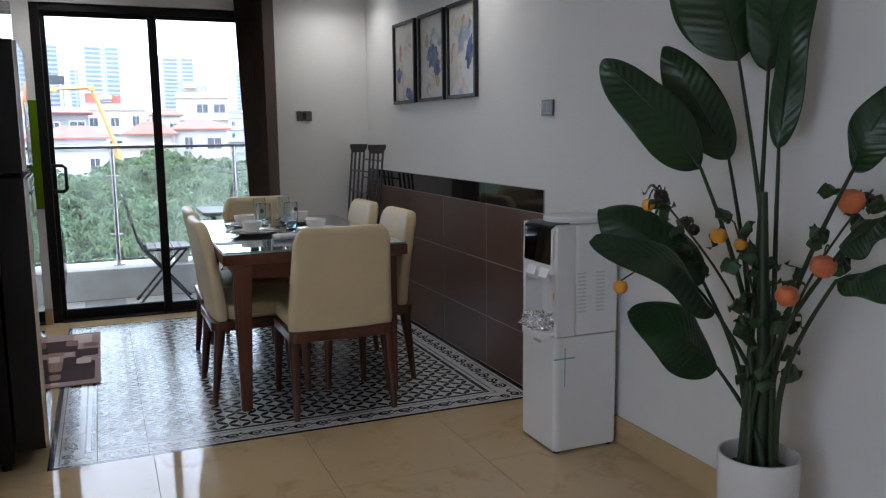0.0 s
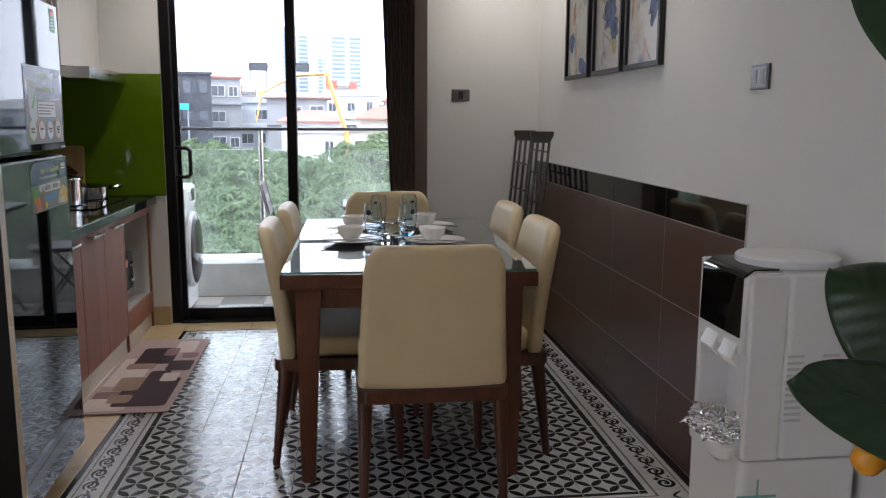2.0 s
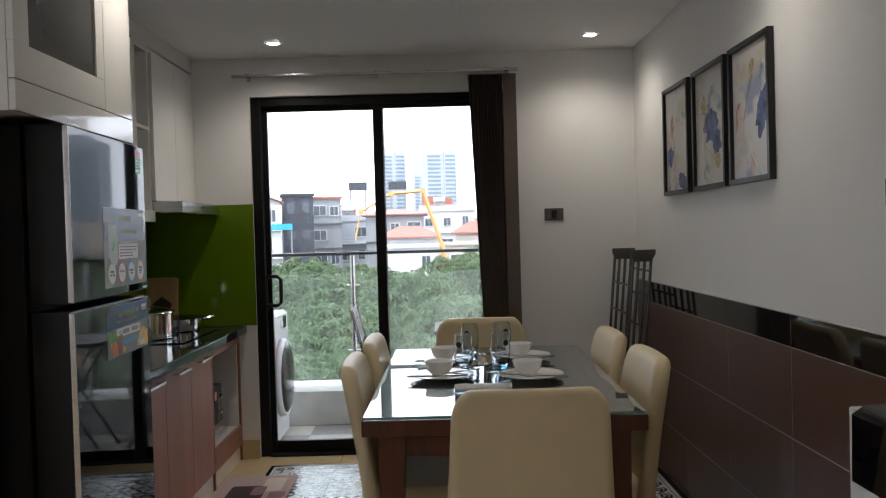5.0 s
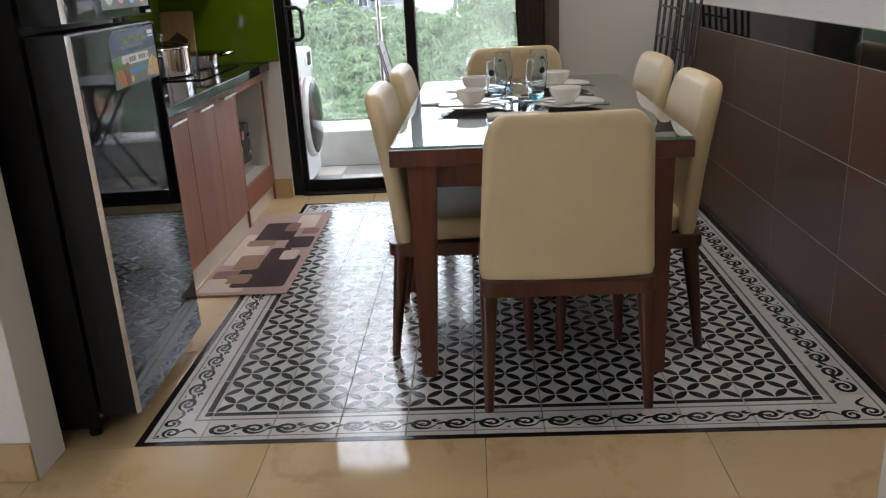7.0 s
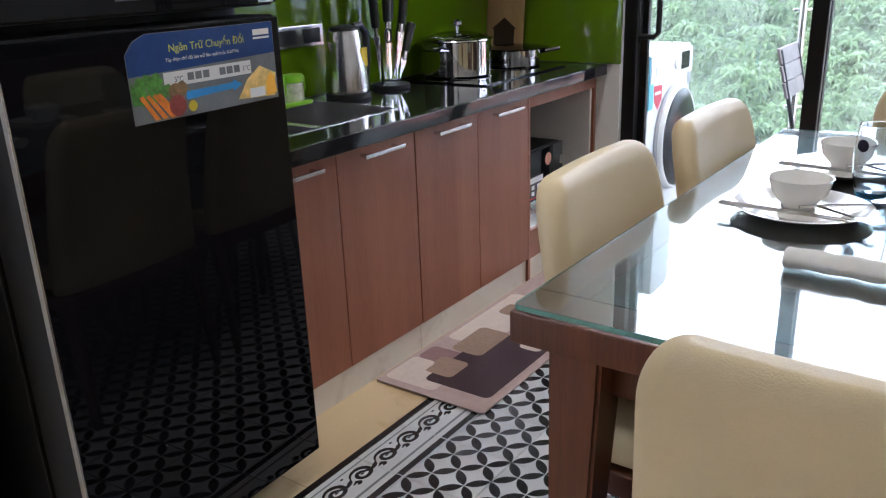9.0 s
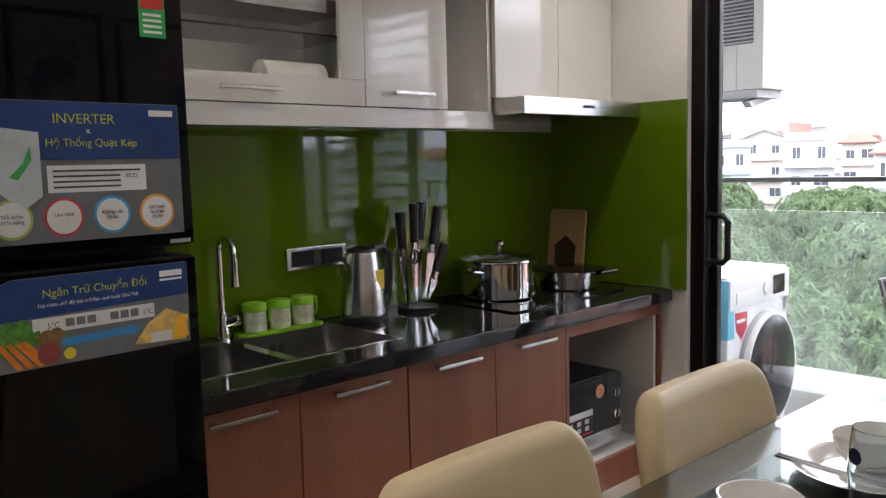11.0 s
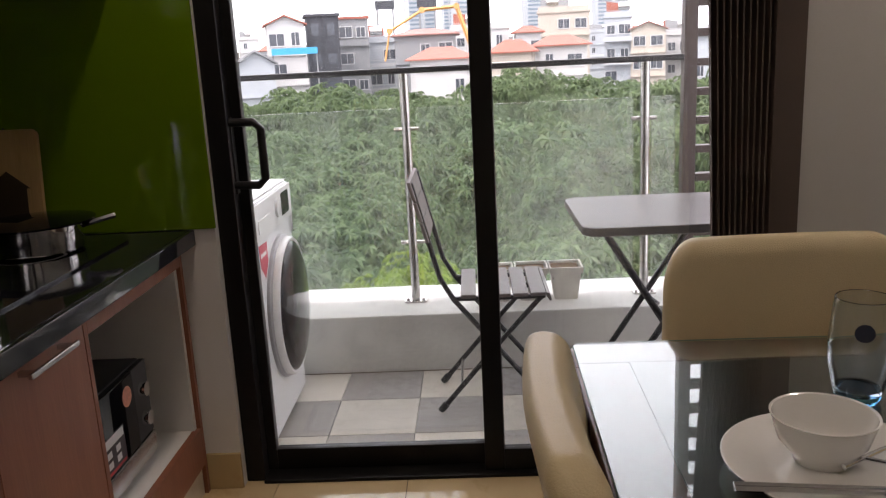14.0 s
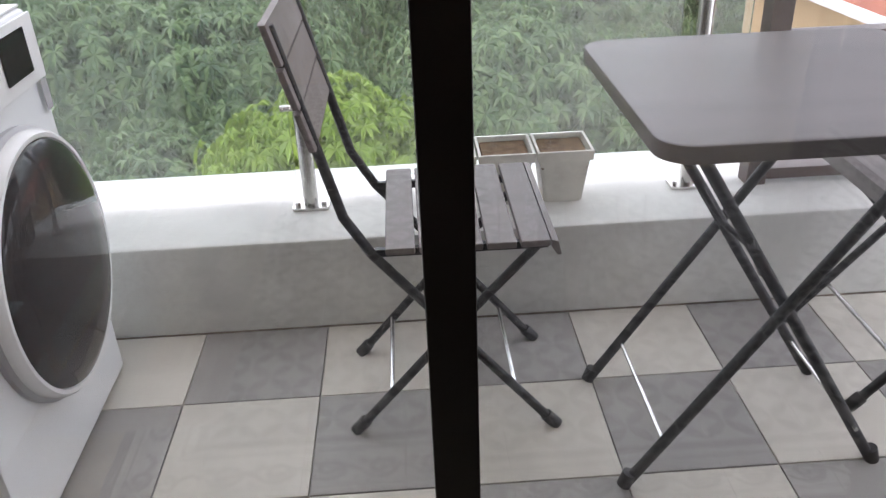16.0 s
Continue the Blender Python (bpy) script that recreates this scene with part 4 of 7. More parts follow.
for k, (b_, t_, w_, f_, a_) in enumerate(LEAVES):
    bm = bm_new()
    paddle(bm, Vector(b_) - P0, Vector(t_) - P0, w_, f_, a_, phase=k * 1.3)
    lf = part("leaf", bm, LEAF_GREEN, plant, angle=80)
    md = lf.modifiers.new("thickness", "SOLIDIFY")
    md.thickness = 0.0015
    bd = Vector(b_) - P0
    foot = Vector((0.05 * math.cos(k * 2.4), 0.05 * math.sin(k * 2.4), 0.35))
    out = Vector((bd.x, bd.y, 0)) * -0.28
    part("stem", tubed(curve_pts(foot, bd, out), 0.011, 8, 0.005), STEM, plant)
    ax = (Vector(t_) - Vector(b_))
    fn = Vector(f_).normalized()
    fn = (fn - ax.normalized() * fn.dot(ax.normalized())).normalized()
    part("midrib", tubed([bd + ax * q + fn * (math.sin(math.pi * q) * a_ * ax.length - 0.001) for q in (0, 0.15, 0.3, 0.45, 0.6, 0.75, 0.9)], 0.005, 6, 0.0015), STEM, plant)
part("trunk", tubed([(0.01, 0.0, 0.34), (0.0, 0.0, 0.7), (-0.03, 0.0, 1.18)], 0.026, 12, 0.013), STEM, plant)
FRUIT_O = plain("orange_fruit", (0.75, 0.33, 0.02), 0.4, vary=0.1, bump=0.1)
FRUIT_R = plain("red_orange_fruit", (0.5, 0.13, 0.04), 0.4, vary=0.35, scale=12, bump=0.1)
FRUIT_D = plain("dark_fruit", (0.02, 0.012, 0.012), 0.4, vary=0.3)
rnd = random.Random(11)
small_leaf = bm_new()
paddle(small_leaf, (0, 0, 0), (0.075, 0, 0), 0.024, (0, 0, 1), 0.1, nu=8, nv=3)
small_leaf = mesh_of("sprig_leaf", small_leaf, plain("sprig_leaf", (0.03, 0.06, 0.02), 0.45, vary=0.5, scale=30), 80)
for sx, sy, sz, fruits in ((1.608, 2.14, 1.164, [(FRUIT_O, 1.564, 2.12, 1.131, 0.021), (FRUIT_D, 1.633, 2.15, 1.153, 0.023), (FRUIT_D, 1.705, 2.08, 1.05, 0.02), (FRUIT_O, 1.425, 2.06, 0.897, 0.022)]),
                           (1.748, 1.95, 1.082, [(FRUIT_O, 1.717, 1.98, 1.042, 0.026), (FRUIT_O, 1.756, 1.93, 1.02, 0.02)]),
                           (1.885, 1.6, 1.199, [(FRUIT_R, 1.832, 1.62, 1.168, 0.036), (FRUIT_R, 1.758, 1.63, 0.999, 0.034), (FRUIT_R, 1.668, 1.66, 0.922, 0.031)])):
    end = Vector((sx, sy, sz)) - P0
    pts = curve_pts((0.02, -0.02, 0.36), end, (end.x * -0.3, end.y * -0.3, 0.02), 14)
    part("sprig", tubed(pts, 0.006, 6, 0.003), TWIG, plant)
    for mt, fx, fy, fz, r in fruits:
        c = Vector((fx, fy, fz)) - P0
        near = min(pts, key=lambda q: (q - c).length)
        part("twig", tubed(curve_pts(near, c + Vector((0, 0, r * 0.8)), (0, 0, 0.02), 5), 0.0025, 5), TWIG, plant)
        part("fruit", lathed([(0, -r * 0.9), (r * 0.55, -r * 0.8), (r * 0.95, -r * 0.3), (r, 0.1 * r), (r * 0.8, r * 0.65), (r * 0.3, r * 0.88), (0, r * 0.8)], 16, c), mt, plant)
    for k in range(20):
        q = pts[rnd.randint(5, 14)] + Vector((rnd.uniform(-0.05, 0.05), rnd.uniform(-0.05, 0.05), rnd.uniform(-0.05, 0.05)))
        part("sprig_leaf", small_leaf, None, plant, at=pose(*q, rnd.uniform(-60, 60), rnd.uniform(-60, 40), rnd.uniform(0, 360)))

# ---- tableware ----
TZ = 0.7987
plate_me = mesh_of("plate", lathed([(0, 0.004), (0.07, 0.004), (0.075, 0.0), (0.08, 0.003), (0.128, 0.017), (0.131, 0.02), (0.127, 0.0205), (0.082, 0.009), (0.07, 0.0075), (0, 0.0075)], 48), PORCELAIN, 50)
bowl_me = mesh_of("bowl", lathed([(0, 0.004), (0.026, 0.004), (0.028, 0.0), (0.032, 0.001), (0.033, 0.008), (0.052, 0.03), (0.06, 0.058), (0.0615, 0.061), (0.0585, 0.06), (0.05, 0.032), (0.03, 0.012), (0, 0.009)], 40), PORCELAIN, 50)
WATER_GLASS = glass("drinking_glass", (0.9, 0.96, 1.0))
BLUE_GLASS = glass("blue_glass_base", (0.12, 0.42, 0.72))
STICK = plain("dark_round_label", (0.01, 0.012, 0.03), 0.3)
FORK = plain("polished_cutlery", (0.7, 0.7, 0.71), 0.12, 1.0, vary=0.05, bump=0)


def cutlery(name, label, x, y, z, rz, kind):
    c = thing(name, label, name.replace("_", " "), (x, y, z), rz, group="cutlery on the plates")
    if kind == "spoon":
        part("handle", tubed([(-0.1, 0, 0.003), (-0.03, 0, 0.005), (0.04, 0, 0.004)], 0.0035, 8, 0.0022), FORK, c)
        bm = bm_new()
        bmesh.ops.create_uvsphere(bm, u_segments=16, v_segments=8, radius=1)
        for v in bm.verts:
            v.co = Vector((0.064 + v.co.x * 0.028, v.co.y * 0.017, 0.006 + v.co.z * 0.003 + 0.004 * (v.co.x ** 2 + v.co.y ** 2)))
        part("bowl", bm, FORK, c)
    elif kind == "fork":
        part("handle", tubed([(-0.1, 0, 0.003), (-0.03, 0, 0.005), (0.04, 0, 0.004)], 0.0035, 8, 0.0025), FORK, c)
        part("head", prismed([(0.038, -0.003), (0.055, -0.011), (0.064, -0.011), (0.064, 0.011), (0.055, 0.011), (0.038, 0.003)], "z", 0.003, 0.005), FORK, c)
        for s in (-0.009, -0.003, 0.003, 0.009):
            part("tine", boxed(0.0645, s - 0.0013, 0.003, 0.09, s + 0.0013, 0.005), FORK, c)
    else:
        part("handle", tubed([(-0.12, -0.004, 0.004), (0.12, -0.005, 0.004)], 0.0035, 8, 0.002), FORK, c)
        part("handle", tubed([(-0.12, 0.006, 0.004), (0.12, 0.008, 0.004)], 0.0035, 8, 0.002), FORK, c)
    return c


for x, y, turn in ((0.79, 4.65, 8), (1.145, 4.6, 172), (0.81, 5.03, 5), (1.16, 5.1, 176)):
    p = tagged(part("dinner_plate", plate_me, None, None, at=(x, y, TZ)), "white porcelain dinner plate on the glass tabletop", "plate", "table settings")
    b = tagged(part("bowl", bowl_me, None, None, at=(x - 0.01, y + 0.02, TZ + 0.0078)), "small white porcelain rice bowl on a plate", "bowl", "table settings")
    q = 1 if x < 1 else -1
    cutlery("chopsticks", "pair of steel chopsticks laid across the plate", x - 0.02 * q, y - 0.075, TZ + 0.018, turn - 12, "chopsticks")
    cutlery("fork", "steel fork resting on the plate", x + 0.07 * q, y - 0.03, TZ + 0.016, turn - 40, "fork")
    cutlery("spoon", "steel spoon resting on the plate", x + 0.085 * q, y + 0.03, TZ + 0.017, turn + 25, "spoon")
for x, y, rot in ((0.885, 4.84, -120), (0.927, 5.235, -110), (1.045, 4.86, -60), (1.085, 5.265, -70)):
    g = thing("tumbler", "clear barrel-shaped glass tumbler with a blue tinted base", "glass", (x, y, TZ), rot, group="four tumblers")
    g.scale = (1.12, 1.12, 1.12)
    part("wall", lathed([(0.029, 0.012), (0.036, 0.045), (0.0385, 0.075), (0.036, 0.11), (0.0335, 0.134), (0.0325, 0.1355), (0.0315, 0.134), (0.034, 0.11), (0.0365, 0.075), (0.034, 0.045), (0.027, 0.018), (0, 0.016)], 36), WATER_GLASS, g, angle=60)
    part("base", lathed([(0, 0), (0.024, 0.0), (0.027, 0.004), (0.0288, 0.0118), (0.0, 0.0125)], 36), BLUE_GLASS, g, "thick blue tinted glass base")
    part("label", prismed([(0.0115 * math.cos(a * 0.3927), 0.1 + 0.0115 * math.sin(a * 0.3927)) for a in range(16)], "x", 0.0372, 0.0378), STICK, g, "small dark round label")
nap = thing("napkin_roll", "white rolled cloth napkin on the glass tabletop", "napkin", (0.94, 4.335, TZ), -2)
bm = bm_new()
n_ = 20
rg = []
for i in range(25):
    x = -0.105 + 0.21 * i / 24
    rg.append([bm.verts.new((x, (0.024 + 0.002 * math.sin(i * 1.3)) * math.cos(2 * math.pi * k / n_), 0.017 + (0.016 + 0.0015 * math.sin(i * 0.9 + k)) * math.sin(2 * math.pi * k / n_))) for k in range(n_)])
for a, b in zip(rg, rg[1:]):
    for k in range(n_):
        bm.faces.new((a[k], a[(k + 1) % n_], b[(k + 1) % n_], b[k]))
bm.faces.new(rg[0][::-1])
bm.faces.new(rg[-1])
part("roll", bm, plain("white_cloth", (0.7, 0.69, 0.66), 0.9, vary=0.06, scale=30, bump=0.4, fine=500), nap)
# ---- things on and round the worktop ----
WT = 0.8405
sink = thing("sink", "double-bowl brushed steel sink set in the worktop", "sink", (0, 0, 0.0))
for y0, y1 in ((SY0 + 0.006, 4.735), (4.765, SY1 - 0.006)):
    bm = bm_new()
    x0, x1 = SX0 + 0.006, SX1 - 0.006
    outer, inner = rounded(x0, y0, x1, y1, 0.03), rounded(x0 + 0.025, y0 + 0.025, x1 - 0.025, y1 - 0.025, 0.04)
    rings = [[bm.verts.new((p[0], p[1], z)) for p in o] for o, z in ((outer, 0.8365), (outer, 0.8365 - 0.15), (inner, 0.66))]
    for a, b in zip(rings, rings[1:]):
        for k in range(len(a)):
            bm.faces.new((a[k], b[k], b[(k + 1) % len(a)], a[(k + 1) % len(a)]))
    bm.faces.new(rings[-1])
    part("bowl", bm, STEEL, sink)
    part("drain", lathed([(0.0, 0.6615), (0.03, 0.6615), (0.034, 0.6605)], 20, ((x0 + x1) / 2, (y0 + y1) / 2, 0)), BLACK_PLASTIC, sink)
part("rim", box(box(box(box(box(bm_new(), SX0 - 0.004, SY0 - 0.004, 0.8365, SX0 + 0.008, SY1 + 0.004, 0.8415), SX1 - 0.008, SY0 - 0.004, 0.8365, SX1 + 0.004, SY1 + 0.004, 0.8415), SX0 + 0.008, SY0 - 0.004, 0.8365, SX1 - 0.008, SY0 + 0.008, 0.8415), SX0 + 0.008, SY1 - 0.008, 0.8365, SX1 - 0.008, SY1 + 0.004, 0.8415), SX0 + 0.008, 4.733, 0.8365, SX1 - 0.008, 4.767, 0.8415), STEEL, sink)
for k in range(4):
    part("overflow_slot", boxed(SX0 + 0.0045, 4.9 + 0.014 * k + (0.008 if k > 1 else 0), 0.775, SX0 + 0.0075, 4.906 + 0.014 * k + (0.008 if k > 1 else 0), 0.8), BLACK_PLASTIC, sink)
tap = thing("kitchen_tap", "chrome swan-neck kitchen tap behind the sink", "tap", (-0.995, 4.755, WT))
part("base", lathed([(0, 0), (0.024, 0), (0.024, 0.012), (0.019, 0.05), (0.017, 0.085), (0, 0.085)], 20), CHROME, tap)
part("spout", tubed([(0, 0, 0.085)] + [(0, 0, 0.085 + 0.19 * k / 4) for k in range(1, 5)] + [(0.045 - 0.045 * math.cos(radians(a)), 0, 0.275 + 0.045 * math.sin(radians(a))) for a in range(15, 181, 15)] + [(0.09, 0, 0.24), (0.09, 0, 0.2)], 0.011, 12), CHROME, tap)
part("spray_head", tubed([(0.09, 0, 0.255), (0.09, 0, 0.175)], 0.0135, 14, 0.0165), CHROME, tap)
part("lever", lathed([(0, 0.0), (0.02, 0.0), (0.021, 0.004), (0.021, 0.04), (0.017, 0.045), (0, 0.046)], 20), CHROME, tap, at=Matrix.Translation((0.0, 0.012, 0.05)) @ pose(0, 0, 0, -75, 0, -35))
LIME = plain("lime_green_plastic", (0.25, 0.55, 0.02), 0.3, vary=0.06)
JAR = plain("frosted_jar_with_floral_print", (0.62, 0.64, 0.52), 0.25, vary=0.35, scale=40)
tray = thing("spice_tray", "lime green plastic tray holding three spice jars", "tray", (-0.985, 4.955, WT))
part("tray", prismed(rounded(-0.055, -0.16, 0.055, 0.16, 0.05), "z", 0.0, 0.008, bev=0.002), LIME, tray)
part("tray_rim", box(boxed(-0.06, -0.12, 0.006, -0.052, 0.12, 0.016), 0.052, -0.12, 0.006, 0.06, 0.12, 0.016), LIME, tray)
for y in (-0.092, 0.0, 0.092):
    j = thing("spice_jar", "frosted spice jar with a lime green lid and handle", "jar", (-0.985, 4.955 + y, WT + 0.0085), group="three spice jars")
    part("jar", lathed([(0, 0), (0.033, 0), (0.037, 0.006), (0.037, 0.062), (0.034, 0.07), (0, 0.07)], 24), JAR, j)
    part("lid", lathed([(0.036, 0.066), (0.04, 0.068), (0.04, 0.088), (0.036, 0.094), (0.0, 0.096)], 24), LIME, j, "lime green lid")
    part("handle", tubed([(0.0, 0.036, 0.085), (0.0, 0.054, 0.082), (0.0, 0.056, 0.04), (0.0, 0.048, 0.025)], 0.005, 8), LIME, j)

POLISHED = plain("polished_steel", (0.68, 0.67, 0.65), 0.09, 1.0, vary=0.05, bump=0)
ket = thing("electric_kettle", "brushed steel electric kettle with a black handle", "kettle", (-0.905, 5.245, WT))
ket.scale = (1.04, 1.04, 1.1)
part("power_base", lathed([(0, 0), (0.078, 0), (0.08, 0.006), (0.078, 0.016), (0, 0.018)], 32), BLACK_PLASTIC, ket)
part("body", lathed([(0, 0.019), (0.076, 0.019), (0.078, 0.03), (0.072, 0.1), (0.058, 0.2), (0.054, 0.215), (0, 0.217)], 40), STEEL, ket)
part("lid", lathed([(0.053, 0.2155), (0.05, 0.225), (0.02, 0.232), (0.0, 0.233)], 32), BLACK_PLASTIC, ket)
part("handle", tubed([(0.0, 0.045, 0.222), (0.0, 0.085, 0.225), (0.0, 0.112, 0.2), (0.0, 0.112, 0.12), (0.0, 0.1, 0.06), (0.0, 0.075, 0.045)], 0.013, 10), BLACK_PLASTIC, ket)
part("spout", prismed([(-0.075, 0.19), (-0.05, 0.17), (-0.05, 0.217), (-0.07, 0.212)], "x", -0.016, 0.016, bev=0.003), STEEL, ket)
part("label", boxed(0.0625, 0.005, 0.1, 0.0685, 0.035, 0.16, bev=0.001), YELLOW, ket, "yellow label")
BLADE = plain("shaded_steel_blade", (0.55, 0.55, 0.55), 0.16, 1.0, vary=0.1, scale=30)
blk = thing("knife_block", "clear acrylic knife stand holding black-handled knives and scissors", "knife block", (-0.905, 5.495, WT))
part("base", prismed([(0.075 * math.cos(a * math.pi / 12), 0.075 * math.sin(a * math.pi / 12)) for a in range(24)], "z", 0, 0.016, bev=0.003), BLACK_PLASTIC, blk)
part("holder", boxed(-0.004, -0.05, 0.017, 0.004, 0.06, 0.17, bev=0.002), glass("acrylic", (0.95, 0.97, 0.97)), blk)
for k, (y, tilt, blade, hand) in enumerate(((-0.045, -3, 0.17, 0.13), (-0.024, 1, 0.19, 0.14), (0.0, 7, 0.195, 0.14), (0.02, 13, 0.18, 0.14), (0.032, 19, 0.12, 0.11), (0.04, 24, 0.08, 0.11))):
    xo = 0.014 if k % 2 else -0.014
    d_ = Vector((0, math.sin(radians(tilt)), math.cos(radians(tilt))))
    p0 = Vector((xo, y, 0.03))
    p1 = p0 + d_ * blade
    w_ = Vector((0, d_.z, -d_.y)) * 0.019
    bm = bm_new()
    v = [bm.verts.new(q + Vector((s, 0, 0))) for s in (-0.0012, 0.0012) for q in (p0, p1 - w_, p1 + w_)]
    for q in ((0, 1, 2), (3, 5, 4), (0, 3, 4, 1), (1, 4, 5, 2), (2, 5, 3, 0)):
        bm.faces.new([v[i] for i in q])
    bmesh.ops.recalc_face_normals(bm, faces=bm.faces)
    kn = part("knife", bm, BLADE, blk)
    part("bolster", tubed([p1 - d_ * 0.002, p1 + d_ * 0.03], 0.01, 10), CHROME, kn)
    part("handle", tubed([p1 + d_ * 0.03, p1 + d_ * (0.03 + hand * 0.4), p1 + d_ * (0.03 + hand * 0.85), p1 + d_ * (0.03 + hand)], 0.0155, 10, 0.019), BLACK_PLASTIC, kn, "black handle")
    part("end_cap", tubed([p1 + d_ * (0.029 + hand), p1 + d_ * (0.033 + hand)], 0.012, 10), CHROME, kn)
sc = part("scissors", tubed([(0.024 + 0.0, -0.03 + 0.018 * math.cos(a * 0.52), 0.2 + 0.025 * math.sin(a * 0.52)) for a in range(13)], 0.0045, 8), BLACK_PLASTIC, blk, "black-handled scissors")
part("blade", boxed(0.0225, -0.034, 0.04, 0.0255, -0.022, 0.18), POLISHED, sc)
hob = thing("induction_hob", "black glass two-zone cooktop set on the worktop", "hob", (-0.76, 6.0, WT))
part("glass_plate", prismed(rounded(-0.19, -0.35, 0.19, 0.33, 0.012), "z", 0.0, 0.006, bev=0.001), BLACK_GLASS, hob)
for y in (-0.17, 0.16):
    part("zone_ring", lathed([(0.088, 0.0063), (0.091, 0.0063)], 40, (0, y, 0)), GREY_PLASTIC, hob)
HZ = WT + 0.0065
pot = thing("stockpot", "polished steel stockpot with a glass lid on the hob", "pot", (-0.84, 5.865, HZ))
pot.scale = (1.5, 1.5, 1.17)
part("body", lathed([(0, 0.0), (0.088, 0.0), (0.094, 0.006), (0.095, 0.12), (0.1, 0.124), (0.099, 0.127), (0.0935, 0.126), (0.0915, 0.12), (0.09, 0.01), (0, 0.008)], 48), POLISHED, pot)
part("lid_rim", lathed([(0.088, 0.1275), (0.098, 0.1275), (0.099, 0.132), (0.094, 0.135), (0.088, 0.135)], 48), CHROME, pot)
part("lid", lathed([(0.0885, 0.133), (0.07, 0.143), (0.03, 0.152), (0, 0.154), (0, 0.151), (0.03, 0.149), (0.07, 0.14), (0.0885, 0.13)], 40), glass("lid_glass", (0.9, 0.92, 0.92)), pot, "domed glass lid")
part("knob", lathed([(0.006, 0.154), (0.006, 0.17), (0.015, 0.175), (0.016, 0.185), (0.01, 0.192), (0, 0.193)], 16), CHROME, pot)
for s in (-1, 1):
    part("handle", tubed([(0.0 + 0.03, s * 0.092, 0.095), (0.028, s * 0.118, 0.1), (-0.028, s * 0.118, 0.1), (-0.03, s * 0.092, 0.095)], 0.005, 8), CHROME, pot)
pan = thing("frying_pan", "steel saute pan with a long handle on the hob", "pan", (-0.77, 6.215, HZ))
pan.scale = (1.12, 1.12, 1.12)
part("body", lathed([(0, 0), (0.098, 0), (0.104, 0.006), (0.108, 0.066), (0.113, 0.068), (0.106, 0.0685), (0.1, 0.01), (0, 0.006)], 48), POLISHED, pan)
part("lid", lathed([(0.135, 0.0695), (0.137, 0.074), (0.08, 0.082), (0.0, 0.086), (0.0, 0.084), (0.08, 0.079), (0.1, 0.0695)], 40), BLACK_GLASS, pan, "dark lid")
part("handle", tubed([(0.1, 0.02, 0.055), (0.13, 0.05, 0.062), (0.155, 0.085, 0.066)], 0.007, 8, 0.009), CHROME, pan)
board = thing("chopping_board", "bamboo chopping board with a dark house motif, leaning on the splashback", "chopping board", (-0.94, 6.395, WT))
board.scale = (1.16, 1.16, 1.02)
BAMBOO = wood("bamboo", (0.5, 0.31, 0.14), (0.66, 0.43, 0.22), 0.5, "Z", coat=0)
bd = part("board", prismed(rounded(-0.085, 0.0, 0.085, 0.31, 0.02), "y", 0, 0.014, bev=0.003), BAMBOO, board, at=pose(0, 0, 0.002, -6, 0, 0))
part("house_motif", prismed([(-0.048, 0.06), (0.048, 0.06), (0.048, 0.145), (0.058, 0.145), (0.0, 0.195), (-0.058, 0.145), (-0.048, 0.145)], "y", -0.0012, 0.0002), plain("burnt_print", (0.06, 0.035, 0.02), 0.7), bd, "dark printed house shape")
part("string_loop", tubed([(-0.008, 0.006, 0.3), (0.0, 0.006, 0.315), (0.008, 0.006, 0.3)], 0.002, 6), BLACK_PLASTIC, bd)
so = thing("double_socket", "steel framed double power socket on the green splashback", "socket", (KX + 0.0075, 5.15, 1.06))
part("plate", boxed(0, -0.125, -0.038, 0.008, 0.125, 0.038, bev=0.003), STEEL, so)
for y in (-0.062, 0.062):
    part("outlet", boxed(0.0075, y - 0.045, -0.026, 0.0105, y + 0.045, 0.026, bev=0.002), BLACK_PLASTIC, so)

# ---- microwave in its niche ----
mw = thing("microwave", "small black microwave oven with two chrome dials and stickers", "microwave", (-0.765, 6.07, 0.2215))
part("body", boxed(-0.19, -0.2, 0.022, 0.2, 0.19, 0.3, bev=0.005), BLACK_PLASTIC, mw)
part("door", boxed(0.2005, -0.2, 0.085, 0.222, 0.09, 0.298, bev=0.004), BLACK_GLASS, mw)
part("control_panel", boxed(0.2005, 0.092, 0.085, 0.22, 0.19, 0.298, bev=0.004), BLACK_PLASTIC, mw)
part("lower_trim", boxed(0.2005, -0.2, 0.022, 0.223, 0.19, 0.083, bev=0.003), STEEL, mw)
for sy in (-0.17, 0.16):
    for sx in (-0.16, 0.17):
        part("foot", tubed([(sx, sy, 0), (sx, sy, 0.023)], 0.014), BLACK_PLASTIC, mw)
for z in (0.14, 0.225):
    part("dial", lathed([(0.0, 0), (0.022, 0), (0.02, 0.016), (0, 0.017)], 20), CHROME, mw, at=Matrix.Translation((0.22, 0.142, z)) @ pose(0, 0, 0, 0, 90, 0))
part("sticker", prismed([(0.045 + 0.028 * math.cos(a * 0.3927), 0.245 + 0.028 * math.sin(a * 0.3927)) for a in range(16)], "x", 0.2222, 0.2228), plain("salmon_sticker", (0.6, 0.25, 0.16), 0.5, vary=0.2, scale=60), mw, "round salmon sticker")
RED = plain("red_print", (0.5, 0.03, 0.03), 0.4)
st = part("sticker", boxed(0.2222, -0.17, 0.09, 0.2226, 0.0, 0.19), plain("dark_sticker", (0.03, 0.02, 0.025), 0.4), mw, "dark printed sticker")
